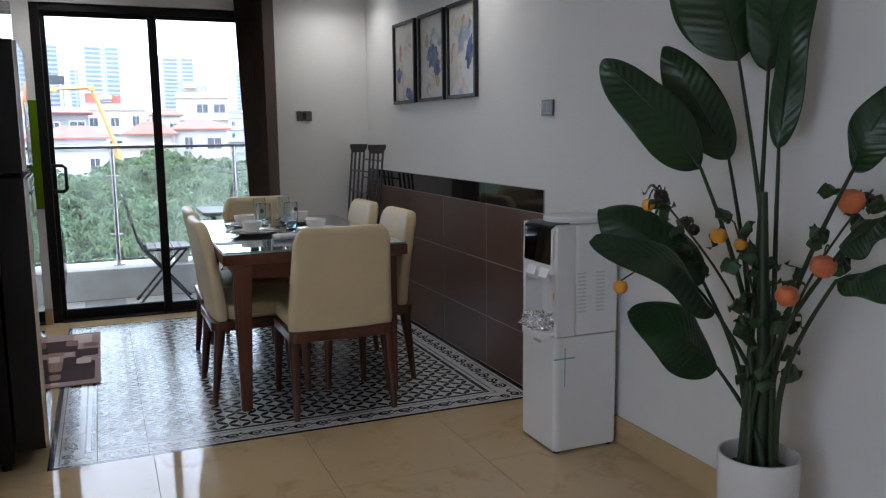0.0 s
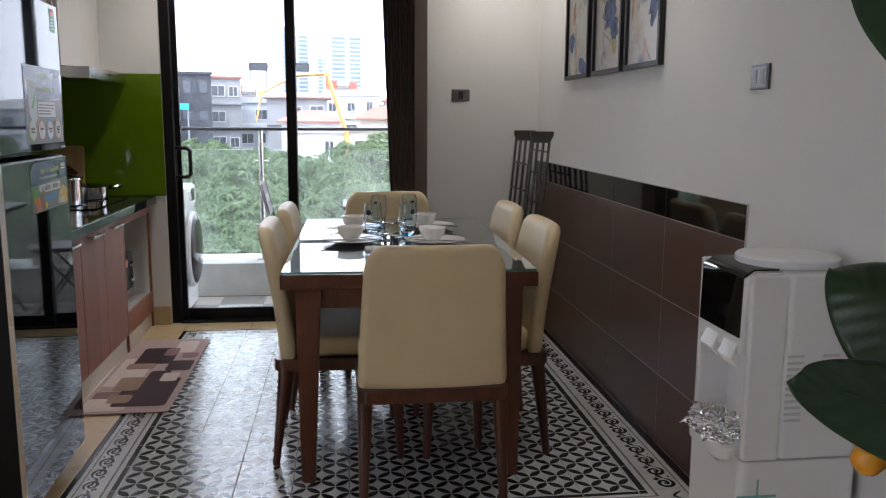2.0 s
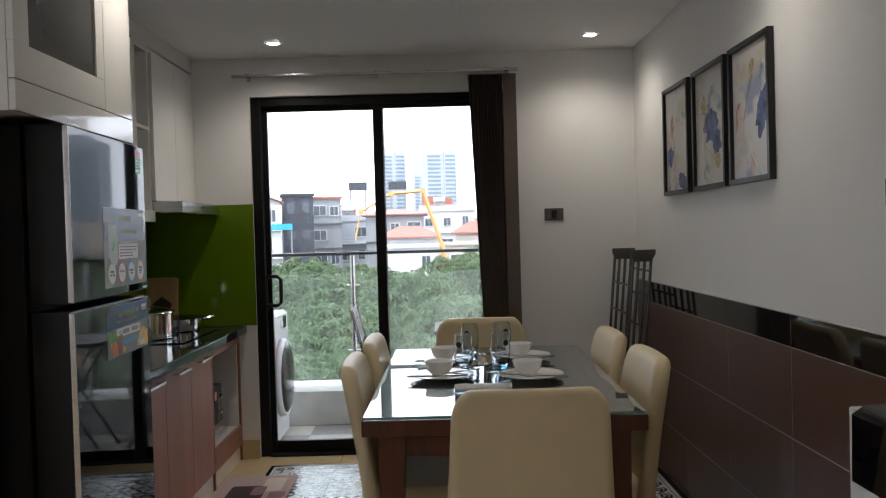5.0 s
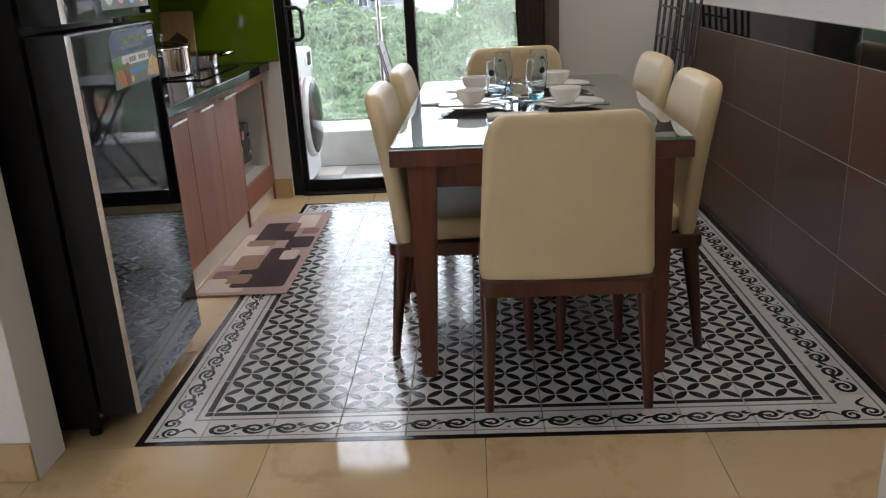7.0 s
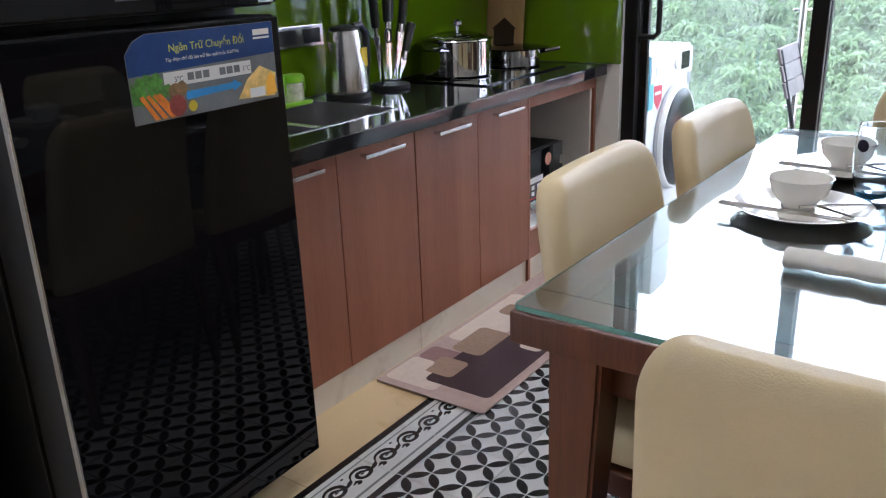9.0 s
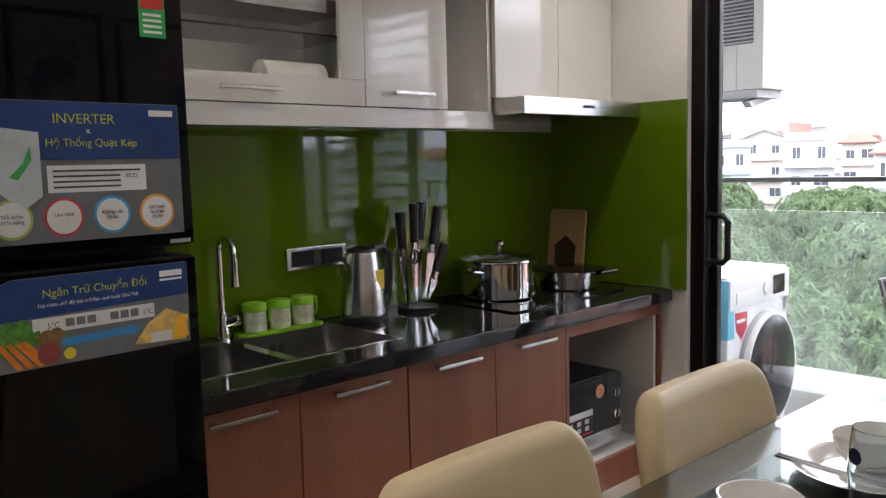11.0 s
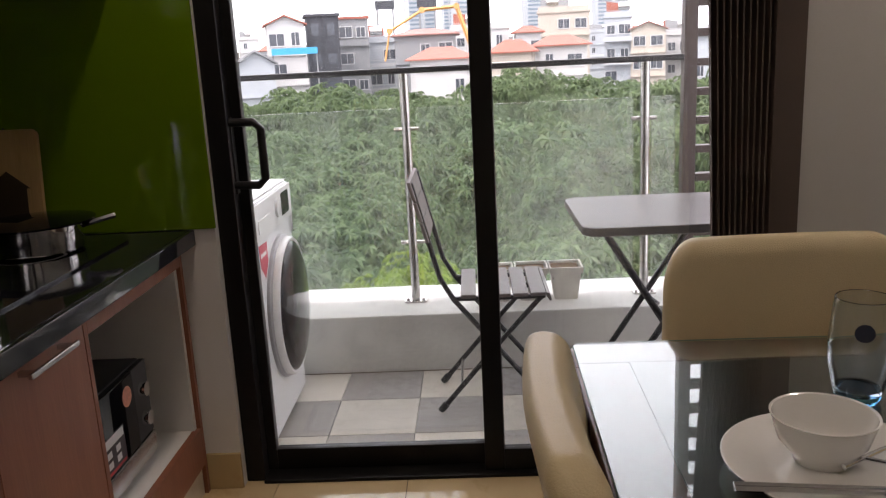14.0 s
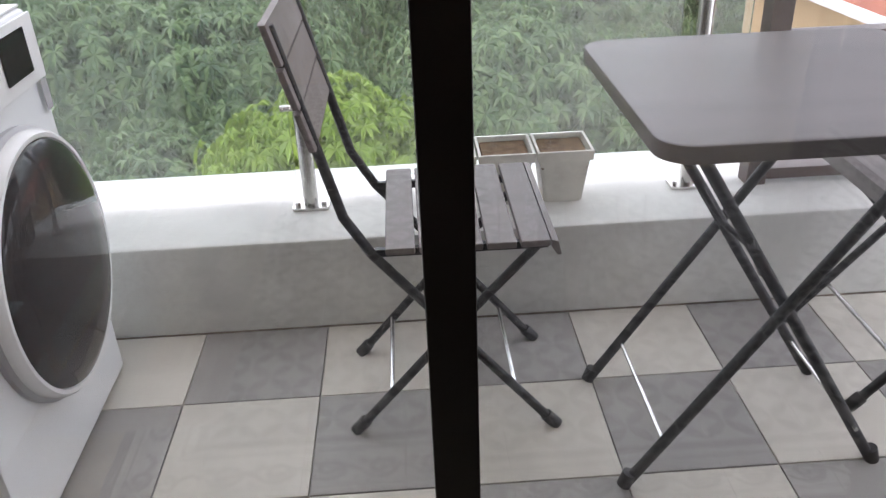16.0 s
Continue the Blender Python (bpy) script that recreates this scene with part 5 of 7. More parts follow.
WHITE_PRINT = plain("white_print", (0.75, 0.75, 0.74), 0.4, vary=0.02)
part("print_bar", boxed(0.2226, -0.165, 0.163, 0.223, -0.005, 0.187), WHITE_PRINT, st)
part("print_bar", boxed(0.2226, -0.165, 0.092, 0.223, -0.005, 0.1), RED, st)
for k in range(3):
    for z in (0.108, 0.135):
        part("print_icon", boxed(0.2226, -0.155 + 0.05 * k, z, 0.223, -0.13 + 0.05 * k, z + 0.018), WHITE_PRINT, st)

# ---- paper towel and glasses rack in the glass cabinet ----
roll = thing("paper_towel_roll", "white paper towel roll lying in the glass cabinet", "paper towel", (-0.83, 4.93, 1.5975))
part("roll", lathed([(0.012, 0), (0.045, 0), (0.046, 0.004), (0.046, 0.21), (0.045, 0.215), (0.012, 0.215)], 28), plain("white_paper", (0.78, 0.77, 0.74), 0.9, vary=0.05, scale=40, bump=0.3), roll, at=Matrix.Translation((0, -0.1, 0.046)) @ pose(0, 0, 0, -90, 0, 0))
rack = thing("dish_rack", "steel dish rack with two shelves inside the glass cabinet", "dish rack", (-0.89, 4.745, 1.84))
part("shelf", boxed(-0.14, -0.37, 0, 0.12, 0.37, 0.012, bev=0.002), STEEL, rack)
part("front_lip", boxed(0.12, -0.37, -0.006, 0.126, 0.37, 0.034, bev=0.002), STEEL, rack)
part("drip_tray", boxed(-0.14, -0.37, -0.075, 0.12, 0.37, -0.069), glass("tray_plastic", (0.8, 0.8, 0.8), 0.2), rack)
for k in range(22):
    y = -0.35 + 0.0333 * k
    part("divider", tubed([(0.09, y, 0.012), (0.09, y, 0.06), (0.085, y, 0.066), (-0.09, y, 0.066), (-0.095, y, 0.06), (-0.095, y, 0.012)], 0.0022, 6), CHROME, rack)


# ---- stickers on the fridge ----
def lettering(text, size, mat, parent, y, z, x, align="LEFT", name="text"):
    c = bpy.data.curves.new("text", "FONT")
    c.body, c.size, c.align_x, c.extrude = text, size, align, 0.0002
    tmp = bpy.data.objects.new("tmp", c)
    scene.collection.objects.link(tmp)
    bpy.context.view_layer.update()
    me = bpy.data.meshes.new_from_object(tmp.evaluated_get(bpy.context.evaluated_depsgraph_get()))
    bpy.data.objects.remove(tmp)
    me.materials.clear()
    me.materials.append(mat)
    return part(name, me, None, parent, at=Matrix.Translation((x, y, z)) @ pose(0, 0, 0, 90, 0, 90))


def disc(bm, x, y, z, r, n=28, d=0.0003):
    return prism(bm, [(y + r * math.cos(2 * math.pi * k / n), z + r * math.sin(2 * math.pi * k / n)) for k in range(n)], "x", x, x + d)


BLUE = plain("deep_blue_print", (0.02, 0.055, 0.2), 0.25, vary=0.2, scale=8)
GREY_PRINT = plain("grey_print", (0.16, 0.17, 0.18), 0.3, vary=0.2, scale=10)
LIGHT_BLUE = plain("light_blue_print", (0.04, 0.28, 0.65), 0.3, vary=0.15)
GOLD_PRINT = plain("yellow_green_print", (0.5, 0.55, 0.08), 0.3, vary=0.2)
DARK_PRINT = plain("dark_text_print", (0.05, 0.05, 0.08), 0.4)
LEAFY = plain("leafy_green_print", (0.08, 0.25, 0.03), 0.35, vary=0.6, scale=60)
CARROT = plain("carrot_orange_print", (0.75, 0.22, 0.02), 0.35, vary=0.3, scale=40)
BEET = plain("beet_red_print", (0.3, 0.06, 0.05), 0.35, vary=0.5, scale=50)
CHEESE = plain("cheese_yellow_print", (0.75, 0.5, 0.15), 0.35, vary=0.4, scale=40)
FX = 0.3452
s1 = thing("fridge_sticker", "blue promotional sticker with vegetables on the fridge door", "sticker", (-0.606, 4.02, 0), 2)
Y0, Y1, Z0, Z1 = -0.119, 0.267, 1.016, 1.182
part("sheet", prismed([(Y0, Z0), (Y1, Z0), (Y1, Z1), (Y0 + 0.05, Z1), (Y0 + 0.02, Z1 - 0.012), (Y0, Z1 - 0.035)], "x", FX, FX + 0.0006), GREY_PRINT, s1)
x = FX + 0.0007
part("blue_band", prismed([(Y0 + 0.001, Z0 + 0.09), (Y1 - 0.001, Z0 + 0.1), (Y1 - 0.001, Z1 - 0.001), (Y0 + 0.05, Z1 - 0.001), (Y0 + 0.02, Z1 - 0.013), (Y0 + 0.001, Z1 - 0.036)], "x", x, x + 0.0003), BLUE, s1)
part("white_strip", boxed(x, Y0 + 0.08, Z0 + 0.062, x + 0.0003, Y1 - 0.075, Z0 + 0.09), WHITE_PRINT, s1)
part("arrow", prismed([(Y0 + 0.13, Z0 + 0.032), (Y1 - 0.13, Z0 + 0.037), (Y1 - 0.13, Z0 + 0.031), (Y1 - 0.105, Z0 + 0.043), (Y1 - 0.13, Z0 + 0.056), (Y1 - 0.13, Z0 + 0.05), (Y0 + 0.13, Z0 + 0.048)], "x", x, x + 0.0003), LIGHT_BLUE, s1, "light blue arrow")
x2 = x + 0.0004
lettering("Ngăn Trữ Chuyển Đổi", 0.021, GOLD_PRINT, s1, Y0 + 0.1, Z0 + 0.128, x2)
lettering("Tùy chọn chế độ lưu trữ Rau quả hoặc Sữa/Thịt", 0.0095, WHITE_PRINT, s1, Y0 + 0.09, Z0 + 0.11, x2)
lettering("5°C", 0.014, DARK_PRINT, s1, Y0 + 0.105, Z0 + 0.07, x2)
lettering("1°C", 0.014, DARK_PRINT, s1, Y1 - 0.1, Z0 + 0.07, x2)
for k in range(3):
    part("icon", boxed(x2 - 0.0001, Y0 + 0.138 + 0.02 * k, Z0 + 0.069, x2 + 0.0002, Y0 + 0.154 + 0.02 * k, Z0 + 0.084), GREY_PRINT, s1)
    part("icon", boxed(x2 - 0.0001, Y1 - 0.164 + 0.02 * k, Z0 + 0.069, x2 + 0.0002, Y1 - 0.148 + 0.02 * k, Z0 + 0.084), GREY_PRINT, s1)
part("brand_mark", boxed(x2 - 0.0001, Y1 - 0.06, Z1 - 0.026, x2 + 0.0002, Y1 - 0.012, Z1 - 0.014), WHITE_PRINT, s1)
part("brand_mark", boxed(x2 - 0.0001, Y1 - 0.06, Z1 - 0.034, x2 + 0.0002, Y1 - 0.012, Z1 - 0.03), WHITE_PRINT, s1)
rnd = random.Random(5)
bm = bm_new()
for k in range(16):
    a, r = rnd.uniform(0.2, 2.6), rnd.uniform(0.03, 0.09)
    cy, cz = Y0 + 0.03 + 0.4 * r * math.cos(a) + rnd.uniform(-0.015, 0.05), Z0 + 0.03 + 0.6 * r * math.sin(a)
    prism(bm, [(min(max(cy + rnd.uniform(0.008, 0.016) * math.cos(q * 0.785), Y0 + 0.002), Y1), max(cz + rnd.uniform(0.01, 0.02) * math.sin(q * 0.785), Z0 + 0.002)) for q in range(8)], "x", x + 0.0002 + 0.00002 * k, x + 0.0005 + 0.00002 * k)
part("leaf_print", bm, LEAFY, s1, "printed green vegetables")
for k, (y, dy) in enumerate(((0.03, 0.03), (0.045, 0.034), (0.06, 0.038), (0.07, 0.042))):
    part("carrot_print", prismed([(Y0 + y - 0.012, Z0 + 0.05), (Y0 + y - 0.004, Z0 + 0.054), (Y0 + y + dy, Z0 + 0.004), (Y0 + y + dy - 0.012, Z0 + 0.003)], "x", x + 0.0008, x + 0.0011 + 0.00003 * k), CARROT, s1, "printed carrots")
part("beet_print", disc(bm_new(), x + 0.0009, Y0 + 0.105, Z0 + 0.024, 0.021), BEET, s1)
part("lettuce_print", disc(disc(bm_new(), x + 0.0007, Y0 + 0.105, Z0 + 0.05, 0.018), x + 0.00075, Y0 + 0.12, Z0 + 0.056, 0.014), plain("brown_lettuce_print", (0.22, 0.13, 0.05), 0.4, vary=0.5, scale=90), s1)
part("lemon_print", disc(bm_new(), x + 0.0009, Y0 + 0.142, Z0 + 0.018, 0.011), plain("lemon_print", (0.75, 0.6, 0.03), 0.4), s1)
part("food_print", prismed([(Y1 - 0.12, Z0 + 0.012), (Y1 - 0.01, Z0 + 0.006), (Y1 - 0.003, Z0 + 0.055), (Y1 - 0.05, Z0 + 0.075), (Y1 - 0.09, Z0 + 0.05)], "x", x + 0.0002, x + 0.0006), CHEESE, s1)
part("pack_print", boxed(x + 0.0005, Y1 - 0.085, Z0 + 0.01, x + 0.0009, Y1 - 0.04, Z0 + 0.03), WHITE_PRINT, s1)
part("bottle_print", prismed([(Y1 - 0.035, Z0 + 0.008), (Y1 - 0.004, Z0 + 0.012), (Y1 - 0.008, Z0 + 0.05), (Y1 - 0.022, Z0 + 0.058), (Y1 - 0.034, Z0 + 0.04)], "x", x + 0.0007, x + 0.001), plain("juice_orange_print", (0.8, 0.42, 0.03), 0.3, vary=0.2), s1)

s2 = thing("fridge_sticker", "blue and grey promotional sheet with round badges on the freezer", "sticker", (-0.606, 4.02, 0), 2)
Z0, Z1 = 1.243, 1.5
part("sheet", boxed(FX, Y0, Z0, FX + 0.0006, Y1, Z1), GREY_PRINT, s2)
part("blue_band", boxed(x, Y0 + 0.001, Z0 + 0.15, x + 0.0003, Y1 - 0.001, Z1 - 0.001), BLUE, s2)
part("white_strip", boxed(x, Y0 + 0.125, Z0 + 0.09, x + 0.0003, Y1 - 0.075, Z0 + 0.14), WHITE_PRINT, s2)
lettering("INVERTER", 0.026, GOLD_PRINT, s2, Y0 + 0.14, Z1 - 0.04, x2)
lettering("x", 0.016, WHITE_PRINT, s2, Y0 + 0.2, Z1 - 0.058, x2)
lettering("Hệ Thống Quạt Kép", 0.02, GOLD_PRINT, s2, Y0 + 0.125, Z1 - 0.082, x2)
lettering("ECO", 0.011, DARK_PRINT, s2, Y1 - 0.115, Z0 + 0.115, x2)
for k in range(4):
    part("text_bar", boxed(x2 - 0.0001, Y0 + 0.135, Z0 + 0.098 + 0.01 * k, x2 + 0.0002, Y0 + (0.26 if k < 3 else 0.3), Z0 + 0.1015 + 0.01 * k), DARK_PRINT, s2)
part("brand_mark", boxed(x2 - 0.0001, Y1 - 0.062, Z1 - 0.024, x2 + 0.0002, Y1 - 0.012, Z1 - 0.012), WHITE_PRINT, s2)
part("fridge_drawing", prismed([(Y0 + 0.035, Z0 + 0.1), (Y0 + 0.08, Z0 + 0.06), (Y0 + 0.115, Z0 + 0.085), (Y0 + 0.115, Z0 + 0.2), (Y0 + 0.03, Z0 + 0.21)], "x", x, x + 0.0005), plain("pale_grey_print", (0.5, 0.56, 0.58), 0.35, vary=0.15, scale=20), s2)
part("green_swoosh", prismed([(Y0 + 0.06, Z0 + 0.12), (Y0 + 0.075, Z0 + 0.115), (Y0 + 0.1, Z0 + 0.15), (Y0 + 0.098, Z0 + 0.175), (Y0 + 0.085, Z0 + 0.145)], "x", x + 0.0006, x + 0.0009), plain("bright_green_print", (0.05, 0.4, 0.08), 0.35), s2)
for k, (c, txt) in enumerate((((0.35, 0.5, 0.08), "Tiết kiệm\nđiện năng"), ((0.6, 0.06, 0.06), "Làm lạnh\n- - -"), ((0.05, 0.35, 0.7), "Không cần\nổn áp"), ((0.75, 0.35, 0.05), "Giữ lạnh\nlâu hơn\n(12h)"))):
    cy = Y0 + 0.06 + 0.09 * k
    part("badge", disc(bm_new(), x, cy, Z0 + 0.045, 0.036), plain("badge_ring_" + "abcd"[k], c, 0.35), s2)
    part("badge_face", disc(bm_new(), x + 0.0004, cy, Z0 + 0.045, 0.031), WHITE_PRINT, s2)
    lettering(txt, 0.0095, DARK_PRINT, s2, cy, Z0 + (0.052 if k == 3 else 0.047), x2 + 0.0006, "CENTER")
s3 = thing("energy_label", "small green energy rating label on the freezer door", "sticker", (-0.606, 4.02, 0), 2)
part("sheet", boxed(FX, 0.198, 1.63, FX + 0.0006, 0.252, 1.71), plain("label_green", (0.03, 0.35, 0.1), 0.4, vary=0.1), s3)
part("header", boxed(x, 0.201, 1.685, x + 0.0003, 0.249, 1.707), RED, s3)
for k in range(4):
    part("text_bar", boxed(x, 0.206, 1.638 + 0.011 * k, x + 0.0003, 0.244, 1.643 + 0.011 * k), WHITE_PRINT, s3)
part("model_mark", boxed(0.3452, 0.235, 1.222, 0.3457, 0.28, 1.23), GREY_PLASTIC, upper)

# ---- kitchen mat ----
MAT_BASE = plain("pinkish_mat", (0.42, 0.31, 0.28), 0.9, vary=0.1, scale=40, bump=0.4, fine=400)
MAT_CREAM = plain("cream_mat_patch", (0.6, 0.5, 0.44), 0.9, vary=0.08, scale=40, bump=0.4, fine=400)
MAT_PLUM = plain("plum_mat_patch", (0.045, 0.02, 0.025), 0.9, vary=0.3, scale=40, bump=0.4, fine=400, stretch=(1, 12, 1))
MAT_TAN = plain("tan_mat_patch", (0.3, 0.2, 0.14), 0.9, vary=0.25, scale=30, bump=0.4, fine=400, stretch=(1, 14, 1))
MAT_MAUVE = plain("mauve_mat_patch", (0.25, 0.14, 0.14), 0.9, vary=0.15, scale=40, bump=0.4, fine=400)
km = thing("kitchen_mat", "plum and cream patchwork kitchen mat on the patterned floor", "mat", (-0.473, 4.795, 0.004))
km.scale = (1.04, 1, 1)
part("mat", prismed(rounded(0, 0, 0.4, 1.25, 0.01), "z", 0.0, 0.006, bev=0.002), MAT_BASE, km)
for k, (mt, a, b, c, d) in enumerate(((MAT_CREAM, 0.01, 0.03, 0.2, 0.2), (MAT_CREAM, 0.02, 0.38, 0.18, 0.86), (MAT_MAUVE, 0.02, 0.2, 0.2, 0.3), (MAT_PLUM, 0.13, 0.08, 0.37, 0.5), (MAT_TAN, 0.09, 0.13, 0.2, 0.25), (MAT_CREAM, 0.03, 0.1, 0.1, 0.2), (MAT_TAN, 0.08, 0.31, 0.2, 0.52), (MAT_PLUM, 0.2, 0.4, 0.3, 0.62), (MAT_CREAM, 0.27, 0.44, 0.35, 0.58), (MAT_PLUM, 0.26, 0.62, 0.385, 0.8), (MAT_PLUM, 0.08, 0.75, 0.27, 1.06), (MAT_TAN, 0.06, 0.66, 0.2, 0.76), (MAT_CREAM, 0.24, 0.96, 0.35, 1.2), (MAT_MAUVE, 0.2, 0.9, 0.27, 1.05), (MAT_MAUVE, 0.3, 0.85, 0.385, 0.95))):
    part("patch", prismed(rounded(a, b, c, d, 0.022), "z", 0.0061, 0.0065 + 0.00006 * k), mt, km)
# ---- balcony things ----
POST = plain("stainless_post", (0.55, 0.54, 0.52), 0.25, 1.0, vary=0.1, scale=20)
rail = thing("balcony_railing", "glass balcony railing with steel posts and a flat handrail", "railing", (0, 7.7, PARZ))
for x in (-0.92, 0.112, 1.144):
    p = part("post", tubed([(x, 0, 0.008), (x, 0, 1.02)], 0.02, 16), POST, rail, "round stainless steel post")
    part("base_plate", prismed(rounded(x - 0.05, -0.035, x + 0.05, 0.035, 0.012), "z", 0, 0.01, bev=0.002), POST, p)
    for bx in (-0.035, 0.035):
        part("bolt", tubed([(x + bx, -0.012, 0.01), (x + bx, -0.012, 0.02)], 0.008, 6), POST, p)
    for z in (0.27, 0.78):
        part("glass_clamp", box(tubed([(x - 0.055, 0.03, z), (x + 0.055, 0.03, z)], 0.009, 8), x - 0.008, 0.012, z - 0.01, x + 0.008, 0.04, z + 0.01), POST, p)
for x0, x1 in ((-1.58, -0.96), (-0.88, 0.072), (0.152, 1.104), (1.184, 1.285)):
    pn = part("pane", boxed(x0, 0.048, 0.055, x1, 0.058, 0.87, bev=0.001), dusty_glass("railing_glass", (0.9, 0.97, 0.95), 0.008, 0.05, 1.9) if x0 < -1 else bpy.data.materials["railing_glass"], rail, "clear greenish safety glass")
    pn.visible_shadow = False
part("handrail", boxed(-1.58, -0.03, 1.02, 1.3, 0.03, 1.045, bev=0.006), plain("dark_grey_handrail", (0.06, 0.06, 0.062), 0.35, 0.5, vary=0.1), rail)

SCREEN = plain("brown_painted_steel", (0.075, 0.05, 0.043), 0.5, vary=0.2, scale=8)
scr = thing("slatted_screen", "brown painted steel screen with horizontal slats at the balcony end", "screen", (1.3, 7.7, PARZ))
for x in (0.0, 1.2):
    part("post", boxed(x, -0.03, 0, x + 0.055, 0.03, 2.5, bev=0.003), SCREEN, scr)
for k in range(20):
    part("slat", boxed(0.056, -0.028, 0.015 + 0.122 * k, 1.199, 0.028, 0.047 + 0.122 * k, bev=0.003), SCREEN, scr)

# washing machine
wm = thing("washing_machine", "white front-loading washing machine standing on the balcony", "washing machine", (-0.662, 7.07, BZ + 0.002))
wm.scale = (1, 0.98, 1.045)
part("body", boxed(-0.27, -0.3, 0.012, 0.31, 0.3, 0.852, bev=0.012), WHITE_ENAMEL, wm)
part("control_panel", boxed(0.3105, -0.295, 0.72, 0.318, 0.295, 0.845, bev=0.003), WHITE_PLASTIC, wm)
part("display", boxed(0.3183, 0.12, 0.745, 0.321, 0.24, 0.828, bev=0.001), BLACK_GLASS, wm, "black display window")
part("dial", lathed([(0, 0), (0.034, 0), (0.031, 0.009), (0, 0.011)], 28), WHITE_PLASTIC, wm, at=Matrix.Translation((0.318, 0.05, 0.785)) @ pose(0, 0, 0, 0, 90, 0))
part("drawer", boxed(0.3183, -0.24, 0.745, 0.3215, -0.08, 0.79, bev=0.001), WHITE_PLASTIC, wm)
TURN_X = Matrix.Translation((0.311, 0.055, 0.42)) @ pose(0, 0, 0, 0, 90, 0)
dr = part("door", lathed([(0.225, 0.0), (0.254, 0.0), (0.258, 0.02), (0.256, 0.034), (0.25, 0.042), (0.242, 0.042), (0.236, 0.03)], 56), WHITE_PLASTIC, wm, "round white door ring", at=TURN_X)
part("door_glass", lathed([(0.241, 0.034), (0.236, 0.044), (0.2, 0.058), (0.12, 0.068), (0, 0.072)], 56), BLACK_GLASS, dr, "dark reflective round door glass", angle=60)
part("ring_trim", lathed([(0.255, -0.001), (0.265, -0.001), (0.265, 0.01), (0.258, 0.018)], 56), GREY_PLASTIC, dr)
part("red_label", prismed([(-0.235, 0.705), (-0.12, 0.7), (-0.125, 0.63), (-0.175, 0.585), (-0.225, 0.63)], "x", 0.3103, 0.3112), plain("red_label", (0.5, 0.02, 0.05), 0.4, vary=0.1), wm, "red shield-shaped label")
part("label_print", boxed(0.3113, -0.22, 0.66, 0.3117, -0.14, 0.674), WHITE_PLASTIC, wm)
part("blue_tape", boxed(0.28, -0.302, 0.6, 0.3125, -0.245, 0.845), plain("light_blue_tape", (0.12, 0.45, 0.62), 0.5, vary=0.1), wm, "light blue protective tape")
part("grey_label", boxed(0.3183, 0.255, 0.66, 0.3187, 0.285, 0.72), GREY_PLASTIC, wm)
part("top_slab", boxed(-0.27, -0.298, 0.8525, 0.3, 0.298, 0.858, bev=0.002), WHITE_PLASTIC, wm)
for sx in (-0.22, 0.26):
    for sy in (-0.25, 0.25):
        part("foot", tubed([(sx, sy, 0), (sx, sy, 0.013)], 0.02), BLACK_PLASTIC, wm)

# outdoor air-conditioner unit hung beyond the parapet
ac = thing("air_conditioner_unit", "white outdoor air-conditioner unit with dark fins on wall brackets", "air conditioner", (-0.99, 7.7, 1.708))
part("casing", boxed(-0.42, -0.145, 0.0, 0.412, 0.15, 0.6, bev=0.008), plain("weathered_white_casing", (0.5, 0.5, 0.48), 0.5, vary=0.08, scale=5), ac)
part("fin_backing", boxed(-0.4, -0.149, 0.23, 0.36, -0.1445, 0.58), plain("dark_fins", (0.05, 0.055, 0.06), 0.5), ac)
for k in range(18):
    part("fin_slat", boxed(-0.4, -0.156, 0.235 + 0.019 * k, 0.36, -0.15, 0.242 + 0.019 * k), GREY_PLASTIC, ac)
part("seam", boxed(0.27, -0.1475, 0.0, 0.274, -0.1445, 0.22), GREY_PLASTIC, ac)
part("bracket", prismed([(-0.15, -0.06), (0.16, -0.001), (0.16, -0.03), (-0.1, -0.09)], "x", 0.3, 0.34), GREY_PLASTIC, ac)
part("bracket", boxed(-0.63, -0.14, -0.04, 0.38, 0.14, -0.001), GREY_PLASTIC, ac)

# folding bistro set
BISTRO = plain("black_powder_coat", (0.012, 0.012, 0.014), 0.45, 0.2, vary=0.2)
SLAT = wood("grey_brown_slat", (0.12, 0.1, 0.095), (0.2, 0.17, 0.165), 0.5, "X", coat=0)
TABLE_SLAT = wood("grey_brown_tabletop", (0.075, 0.062, 0.06), (0.125, 0.106, 0.102), 0.45, "X", coat=0.0)


